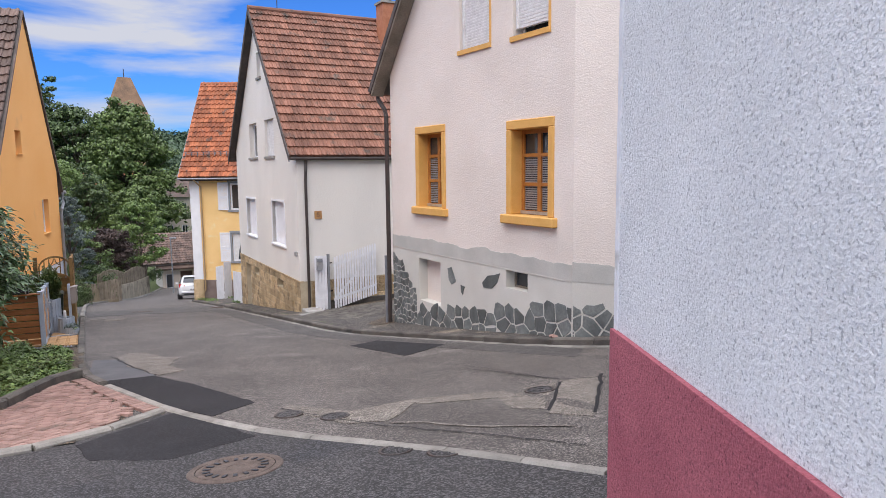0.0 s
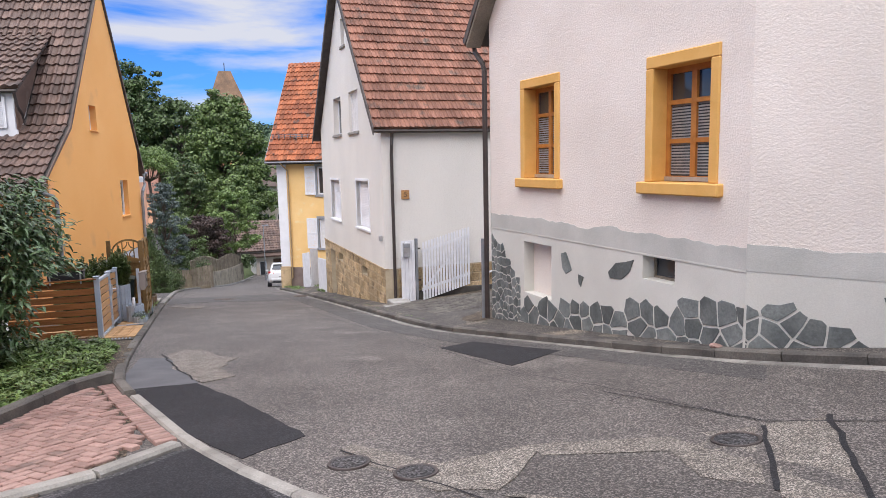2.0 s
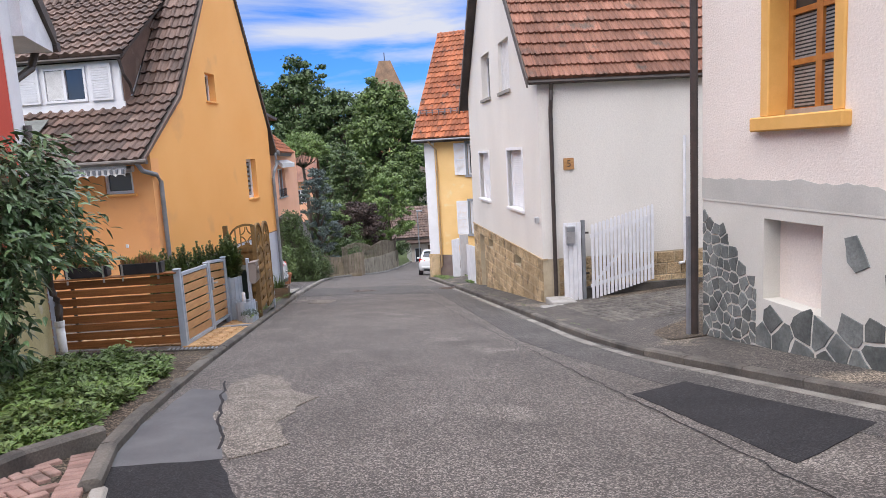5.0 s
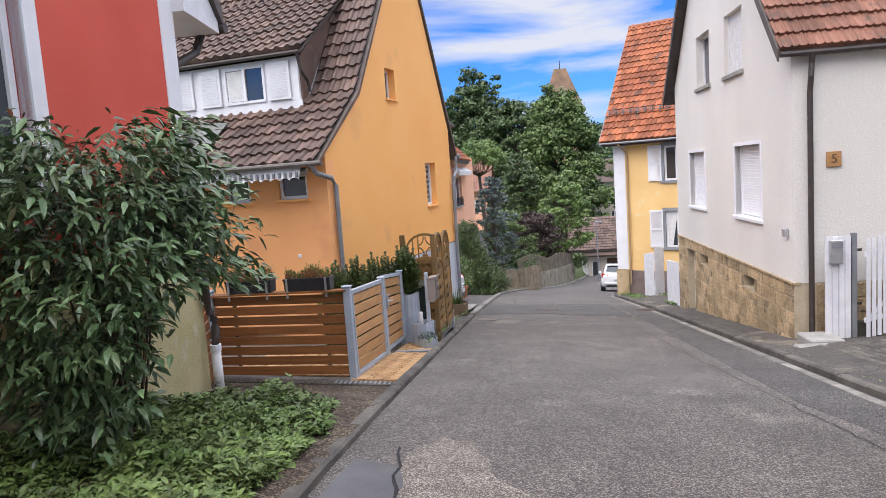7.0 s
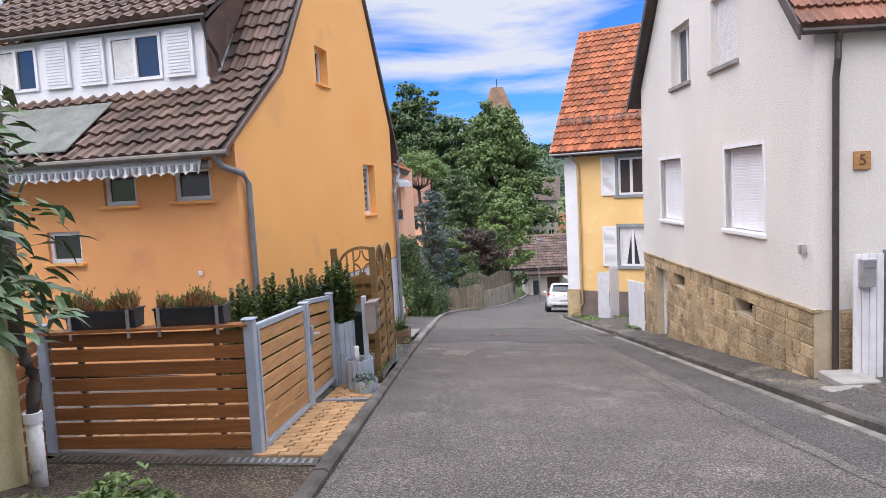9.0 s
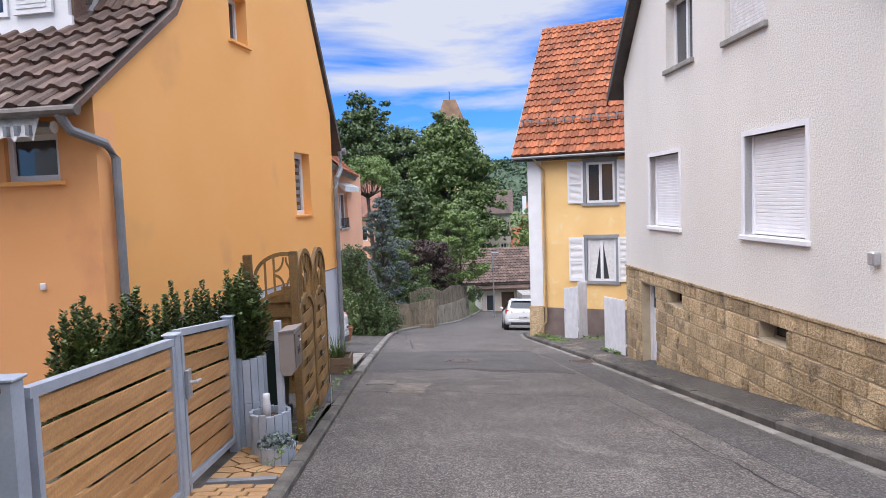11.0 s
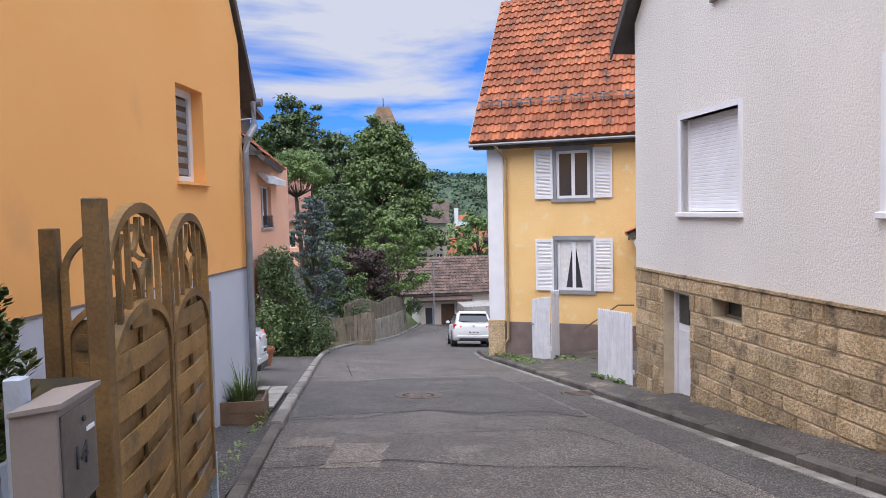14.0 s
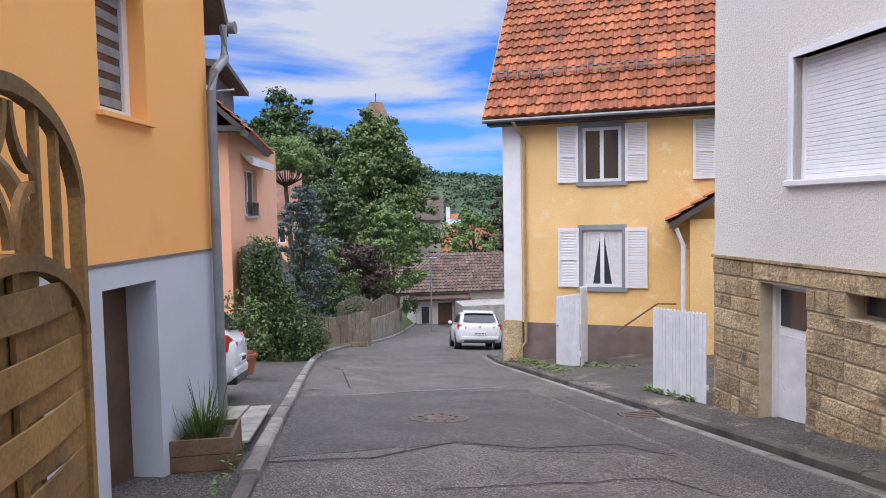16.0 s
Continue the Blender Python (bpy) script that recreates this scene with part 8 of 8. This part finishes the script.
far_house("pink rendered town house beyond the trees", 9.6, 108, 4.4, 8, -20, -2.2, 1.2, M_BEIGE, M_TILE_OS, 5, 2, -8)
far_house("white house glimpsed behind the tall tree", -3.0, 116, 9, 8, -18, -2.0, 1.5, M_WHITE_WALL, M_TILE_YS, 4, 4)
far_house("pale house with red roof glimpsed between trees", -10, 58, 6, 7, -10, -1.0, 2.0, M_PINK, M_TILE_H2S, 3, 3)
far_house("low red-roofed house in the valley", 15.5, 125, 9, 8, -21, -9.5, -5.5, M_BEIGE, M_TILE_YS, 3, 3)
far_house("red-roofed house in the valley", 24, 150, 12, 9, -24, -9, -4, M_WHITE_WALL, M_TILE_YS, 3, 4)
M_TILE_TOWER = mat("tile_weathered", (0.15, 0.095, 0.06), (0.27, 0.155, 0.09), 0.5, 0.85, 0.3, 6, speck=0.3)
# church tower roof above the crowns
tw = thing("church_tower", "old church tower with a steep tiled roof", "church tower", 8.2, 154, -18)
part("shaft", boxes((-4.0, 4.0, -4.0, 4.0, -18, 13.5)), M_SANDSTONE, tw)
bm = bmesh.new()
b4 = [bm.verts.new((x, y, 13.0)) for x, y in ((-4.4, -4.4), (4.4, -4.4), (4.4, 4.4), (-4.4, 4.4))]
t4 = [bm.verts.new((x, y, 21.8)) for x, y in ((-1.3, -0.2), (1.3, -0.2), (1.3, 0.2), (-1.3, 0.2))]
for i in range(4):
    bm.faces.new((b4[i], b4[(i + 1) % 4], t4[(i + 1) % 4], t4[i]))
bm.faces.new(t4)
part("roof", bm, M_TILE_TOWER, tw)
part("finial", tube(bmesh.new(), [(0, 0, 21.8), (0, 0, 23.6)], 0.09, 6), M_PIPE_DARK, tw)
# small white church in the valley
ch = thing("chapel", "small white chapel tower in the valley", "church", 82.5, 500, -14)
part("tower", boxes((-1.3, 1.3, -1.3, 1.3, -16, 1.5)), M_WHITE, ch)
bm = bmesh.new()
lathe(bm, [(1.9, 1.5), (0.1, 5.0)], 4)
part("spire", bm, M_TILE_OS, ch)
part("nave", boxes((1.3, 9, -3, 3, -16, -7)), M_WHITE, ch)
part("nave_roof", prism(bmesh.new(), [(-3.6, -7.2), (0, -3.5), (3.6, -7.2)], "x", 1.3, 9.3), M_TILE_YS, ch)
# wooded hill
bm = bmesh.new()
nu, nv = 150, 26
grid = []
for i in range(nu + 1):
    u = -700 + 1500 * i / nu
    col = []
    for j in range(nv + 1):
        f = j / nv
        s = 560 + 520 * f
        crest = 74 + 14 * noise.noise((u * 0.004, 1.5, 0)) - 0.012 * abs(u - 200)
        z = -30 + crest * math.sin(min(1.0, f * 1.25) * math.pi / 2) + 5.0 * noise.noise((u * 0.05, s * 0.05, 2)) + 2.5 * noise.noise((u * 0.16, s * 0.16, 7))
        col.append(bm.verts.new((u, s, z)))
    grid.append(col)
for a, b in zip(grid, grid[1:]):
    for j in range(nv):
        bm.faces.new((a[j], b[j], b[j + 1], a[j + 1]))
hill = part("backdrop_hill", bm, M_FOREST, smooth=True)
hill.matrix_world = STREET
tagged(hill, "distant hill covered with dark green forest", "hill", kind="structure")
vs, fs = [], []
rng = random.Random(66)
for k in range(5200):
    i, j = rng.randrange(nu // 2 - 30, nu), rng.randrange(0, nv - 1)
    u = -700 + 1500 * (i + rng.random()) / nu
    f = (j + rng.random()) / nv
    if not 0 < u < 330:
        continue
    s = 560 + 520 * f
    crest = 74 + 14 * noise.noise((u * 0.004, 1.5, 0)) - 0.012 * abs(u - 200)
    z = -30 + crest * math.sin(min(1.0, f * 1.25) * math.pi / 2) + 5.0 * noise.noise((u * 0.05, s * 0.05, 2)) + 2.5 * noise.noise((u * 0.16, s * 0.16, 7))
    leaf_cloud(vs, fs, (u, s, z + 2), (4.5, 4.5, 5.5), 14, 3.2, rng, 1.1, 0.2, 0.7)
ob = mesh_part("forest_trees", vs, fs, M_FOREST, road, 0.0)
ob.parent = None
ob.matrix_world = STREET
tagged(ob, "countless tree crowns of the distant forest", "forest", kind="stuff")
# hedges and gardens down in the valley
vs, fs = [], []
for k in range(240):
    s = rng.uniform(95, 300)
    u = rng.uniform(-0.3, 0.5) * s * 0.5
    leaf_cloud(vs, fs, (u, s, gz(s, 0) + rng.uniform(0, 5)), (4, 4, 3.5), 60, 0.7, rng, 1.2, 0.2, 0.5)
ob = mesh_part("valley_trees", vs, fs, M_LEAF_MID, road, 0.0)
ob.parent = None
ob.matrix_world = STREET
tagged(ob, "garden trees and hedges filling the valley", "trees", kind="stuff")

# ---- slate pieces on the base of the cream house ----
def cells(points, box_, shrink):
    """Cells of a plan of seeds: each the part of the box nearer to its seed, drawn in by half the joint."""
    x0, x1, z0, z1 = box_
    out = []
    for i, (px, pz) in enumerate(points):
        poly = [(x0, z0), (x1, z0), (x1, z1), (x0, z1)]
        for j, (qx, qz) in enumerate(points):
            if i == j or abs(qx - px) > 1.0 or abs(qz - pz) > 1.0:
                continue
            nx, nz = qx - px, qz - pz
            ln = math.hypot(nx, nz)
            nx, nz = nx / ln, nz / ln
            lim = (px * nx + pz * nz) + ln / 2 - shrink
            new_poly = []
            for (ax, az), (bx, bz) in zip(poly, poly[1:] + poly[:1]):
                da, db = ax * nx + az * nz - lim, bx * nx + bz * nz - lim
                if da <= 0:
                    new_poly.append((ax, az))
                if (da < 0 < db) or (db < 0 < da):
                    f = da / (da - db)
                    new_poly.append((ax + (bx - ax) * f, az + (bz - az) * f))
            poly = new_poly
            if len(poly) < 3:
                break
        if len(poly) >= 3:
            out.append(poly)
    return out


def slate_piece(parent, poly, y=-0.011):
    rough = []
    for (ax, az), (bx, bz) in zip(poly, poly[1:] + poly[:1]):
        f = 0.5 + 0.25 * noise.noise((ax * 9, az * 9, 1))
        e = 0.12 * noise.noise((ax * 7 + bx, az * 7 + bz, 5))
        rough += [(ax, az), (ax + (bx - ax) * f - (bz - az) * e, az + (bz - az) * f + (bx - ax) * e)]
    poly = rough
    bm = bmesh.new()
    cx = sum(p[0] for p in poly) / len(poly)
    cz = sum(p[1] for p in poly) / len(poly)
    lo = [bm.verts.new((x, 0.0, z)) for x, z in poly]
    mid = [bm.verts.new((x, y * 0.7, z)) for x, z in poly]
    hi = [bm.verts.new((cx + (x - cx) * 0.975, y, cz + (z - cz) * 0.975)) for x, z in poly]
    n = len(poly)
    for a, b in ((lo, mid), (mid, hi)):
        for i in range(n):
            bm.faces.new((a[i], a[(i + 1) % n], b[(i + 1) % n], b[i]))
    bm.faces.new(hi)
    part("slate", bm, M_SLATE, parent)


def crazy_slates(parent, x_range, top_of, floor_of, seed, step=0.21, skip=lambda x, z: False):
    rng = random.Random(seed)
    pts = []
    z = -2.4
    row = 0
    while z < 0.2:
        x = x_range[0] - 0.3 + (step / 2 if row % 2 else 0)
        while x < x_range[1] + 0.3:
            pts.append((x + rng.uniform(-0.4, 0.4) * step, z + rng.uniform(-0.4, 0.4) * step))
            x += step * rng.uniform(0.85, 1.35)
        z += step * 0.9
        row += 1
    for poly in cells(pts, (x_range[0], x_range[1], -2.4, 0.2), 0.01):
        cx = sum(p[0] for p in poly) / len(poly)
        cz = sum(p[1] for p in poly) / len(poly)
        if floor_of(cx) - 0.12 < cz < top_of(cx) and not skip(cx, cz):
            k = rng.uniform(0.93, 1.0)
            slate_piece(parent, [(cx + (x - cx) * k, cz + (z - cz) * k) for x, z in poly])


def h3_floor(x):
    return gz(5.72 - x, 3.9) + 0.1


def h3_top(x):
    if x < 0.55:
        return -0.28 - 0.55 * x
    if x < 1.1:
        return -0.58 - 1.0 * (x - 0.55)
    if x < 5.1:
        return h3_floor(x) + 0.4 + 0.15 * noise.noise((x * 2.3, 0, 0))
    return -0.54 + 0.06 * noise.noise((x * 5, 1, 0))


x0, x1, z0, z1 = H3_LOW[0]
door_gap = (x0 - 0.1, x1 + 0.1, z0 - 0.08)
crazy_slates(low, (0.02, 1.08), h3_top, h3_floor, 5, 0.15, lambda x, z: x > door_gap[0] and z > door_gap[2])
crazy_slates(low, (1.09, L3 - 0.01), h3_top, h3_floor, 8, 0.27, lambda x, z: x < door_gap[1] and z > door_gap[2])
crazy_slates(right_low, (0.02, 4.2), lambda x: -0.66 + 0.1 * noise.noise((x * 2.1, 3, 0)) + (0.1 if x < 0.5 else 0.0), lambda x: -1.1 + 0.1 * x, 6, 0.25)
for poly in ([(2.36, -0.4), (2.5, -0.36), (2.66, -0.62), (2.5, -0.7), (2.4, -0.62)], [(2.83, -0.66), (2.97, -0.68), (2.9, -0.84), (2.85, -0.8)], [(3.55, -0.52), (3.72, -0.37), (4.1, -0.28), (4.02, -0.45), (3.85, -0.58), (3.6, -0.6)]):
    slate_piece(low, poly)
for poly in ([(1.25, -0.32), (1.45, -0.28), (1.6, -0.38), (1.42, -0.47), (1.28, -0.44)], [(1.45, -0.5), (1.66, -0.38), (1.7, -0.3), (1.82, -0.34), (1.86, -0.5), (1.7, -0.58), (1.5, -0.6)]):
    slate_piece(right_low, poly)
t = thing("corner_stone", "small reddish-brown stone at the foot of the corner", "stone", 4.16, 0.02, gz(0, 4.16) + 0.1)
z0 = ZB[t.name]
bm = bmesh.new()
bmesh.ops.create_icosphere(bm, subdivisions=2, radius=0.06)
for v in bm.verts:
    v.co = Vector((v.co.x * 1.2, v.co.y, v.co.z * 0.55)) * (1 + 0.6 * noise.noise(v.co * 14)) + Vector((0, 0, z0 + 0.02))
part("stone", bm, M_PAVER, t)
t = thing("flower_bowl", "terracotta bowl at the foot of the end wall", "plant pot", 5.65, -2.2, gz(-2.2, 5.6) + 0.16)
z0 = ZB[t.name]
part("bowl", lathe(bmesh.new(), [(0.12, z0), (0.2, z0 + 0.2), (0.22, z0 + 0.2), (0.22, z0 + 0.25), (0.17, z0 + 0.25), (0.15, z0 + 0.15)], 18), M_TERRACOTTA, t)

# ---- red paving in a herringbone bond ----
PAVE = [(2.5, -2.36), (2.0, -2.17), (1.2, -1.97), (0.5, -1.79), (-0.1, -1.66), (-0.5, -1.9), (-0.95, -2.3), (-1.0, -2.9), (-0.95, -4.0), (-0.72, -6.4), (0.0, -6.0), (0.36, -3.58), (0.95, -3.0), (1.5, -2.82), (2.6, -2.42)]


def inside(poly, s, u):
    r = False
    for (s0, u0), (s1, u1) in zip(poly, poly[1:] + poly[:1]):
        if (s0 > s) != (s1 > s) and u < (u1 - u0) * (s - s0) / (s1 - s0) + u0:
            r = not r
    return r


bed = strip_mesh("paving_bed", M_SOIL, steps(-6.6, -1.4, 0.4), steps(-1.05, 2.8, 0.35), 0.0)
bm = bmesh.new()
bm.from_mesh(bed.data)
bmesh.ops.delete(bm, geom=[f for f in bm.faces if not inside(PAVE, f.calc_center_median().y, f.calc_center_median().x)], context="FACES")
for v in bm.verts:
    v.co.z += 0.012
bm.to_mesh(bed.data)
bm.free()
tagged(bed, "red concrete pavers in a herringbone bond", "paving", kind="structure")
W, L = 0.088, 0.176
pm = mesh_of("paver", box(bmesh.new(), -L / 2 + 0.006, L / 2 - 0.006, -W / 2 + 0.006, W / 2 - 0.006, -0.04, 0.0, bevel=0.006), M_PAVER)
count, rest = 0, []
rng = random.Random(2)
spots = []
turn_p = radians(40)
for i in range(-52, 52):
    for j in range(-52, 52):
        d = (i - j) % 4
        if d not in (0, 2):
            continue
        cx_, cy_, rot = (i + 1.0, j + 0.5, 0) if d == 0 else (i + 0.5, j, 90)
        u = -2.6 + W * (cx_ * math.cos(turn_p) - cy_ * math.sin(turn_p))
        s = 0.4 + W * (cx_ * math.sin(turn_p) + cy_ * math.cos(turn_p))
        if inside(PAVE, s, u):
            spots.append((abs(u + 2.2) + abs(s), u, s, rot + 40))
border = [(-1.47, -0.16), (-1.55, 0.1), (-1.72, 0.75), (-1.87, 1.32), (-2.02, 1.9), (-2.11, 2.3), (-2.21, 2.62)]
for (ua, sa), (ub, sb) in zip(border, border[1:]):
    n = max(1, round(math.hypot(ub - ua, sb - sa) / 0.09))
    for k in range(n):
        f = (k + 0.5) / n
        u, s = ua + (ub - ua) * f, sa + (sb - sa) * f
        m = Matrix.Translation((u, s, gz(s, u) + 0.034)) @ Matrix.Rotation(math.atan(-0.126), 4, "X") @ Matrix.Rotation(math.atan2(sb - sa, ub - ua) + math.pi / 2, 4, "Z")
        piece("paver", pm, bed, m)
        count += 1
for _, u, s, rot in sorted(spots):
    m = Matrix.Translation((u, s, gz(s, u) + 0.032 + rng.uniform(-0.003, 0.003))) @ Matrix.Rotation(math.atan(-0.126), 4, "X") @ Matrix.Rotation(radians(rot), 4, "Z")
    if count < 300:
        piece("paver", pm, bed, m)
        count += 1
    else:
        rest.append(m)
if rest:
    vs, fs = [], []
    for m in rest:
        k = len(vs)
        vs.extend(m @ v.co for v in pm.vertices)
        fs.extend(tuple(k + q for q in p.vertices) for p in pm.polygons)
    ob = mesh_part("pavers", vs, fs, M_PAVER, bed, 0.0)
    tagged(ob, kind="stuff")

# ---- yellow garden paving, pale forecourt slabs, yard cobbles ----
ym = mesh_of("paver", box(bmesh.new(), -0.094, 0.094, -0.045, 0.045, -0.03, 0.0, bevel=0.006), M_PAVER_YELLOW)
for i in range(3):
    for j in range(24):
        u, s = -2.78 + i * 0.2 + 0.06 * (j % 2), 7.9 + j * 0.1
        piece("paver", ym, yellow_pave, Matrix.Translation((u, s, gz(s, u) - 0.006)) @ Matrix.Rotation(math.atan(-0.13), 4, "X"))
for i in range(9):
    for j in range(22):
        u, s = -4.6 + i * 0.2, 8.12 + j * 0.1
        piece("paver", ym, yellow_pave, Matrix.Translation((u, s, gz(s, u) - 0.006)) @ Matrix.Rotation(math.atan(-0.13), 4, "X"))
part("edging_strip", boxes((-2.82, -2.27, 10.32, 10.38, gz(10.35, -2.5) - 0.06, gz(10.35, -2.5) + 0.012), bevel=0.006), M_ZINC, yellow_pave)
crazy = cells([(-2.75 + 0.2 * (i % 3) + 0.06 * math.sin(i * 5.1), 10.5 + 0.17 * (i // 3) + 0.05 * math.sin(i * 3.3)) for i in range(21)], (-2.82, -2.27, 10.42, 11.6), 0.012)
for poly in crazy:
    bm = bmesh.new()
    lo_ = [bm.verts.new((u, s, gz(s, u) - 0.04)) for u, s in poly]
    hi_ = [bm.verts.new((u, s, gz(s, u) - 0.006)) for u, s in poly]
    bm.faces.new(hi_)
    for i in range(len(poly)):
        bm.faces.new((lo_[i], lo_[(i + 1) % len(poly)], hi_[(i + 1) % len(poly)], hi_[i]))
    part("flagstone", bm, M_PAVER_YELLOW, yellow_pave)
sm_ = mesh_of("slab", box(bmesh.new(), -0.14, 0.14, -0.24, 0.24, -0.03, 0.0, bevel=0.006), M_GUTTER)
for i in range(3):
    for j in range(5):
        u, s = -2.45 - i * 0.29, 18.4 + j * 0.49
        piece("slab", sm_, left_walk, Matrix.Translation((u, s, gz(s, u) + 0.113)) @ Matrix.Rotation(math.atan(-0.14), 4, "X"))
cm = mesh_of("cobble", box(bmesh.new(), -0.055, 0.055, -0.055, 0.055, -0.05, 0.0, bevel=0.016), M_KERB)
rng = random.Random(30)
rest = []
n_c = 0
for i in range(22):
    for j in range(24):
        u, s = 3.68 + i * 0.125 + rng.uniform(-0.01, 0.01), 7.6 + j * 0.13 + rng.uniform(-0.01, 0.01)
        m = Matrix.Translation((u, s, yz(s, u) + 0.018 + rng.uniform(-0.008, 0.006))) @ Matrix.Rotation(rng.uniform(-0.2, 0.2), 4, "Z")
        if n_c < 280:
            piece("cobble", cm, yard, m)
            n_c += 1
        else:
            rest.append(m)
vs, fs = [], []
for m in rest:
    k = len(vs)
    vs.extend(m @ v.co for v in cm.vertices)
    fs.extend(tuple(k + q for q in p.vertices) for p in cm.polygons)
tagged(mesh_part("cobbles", vs, fs, M_KERB, yard, 0.0), kind="stuff")
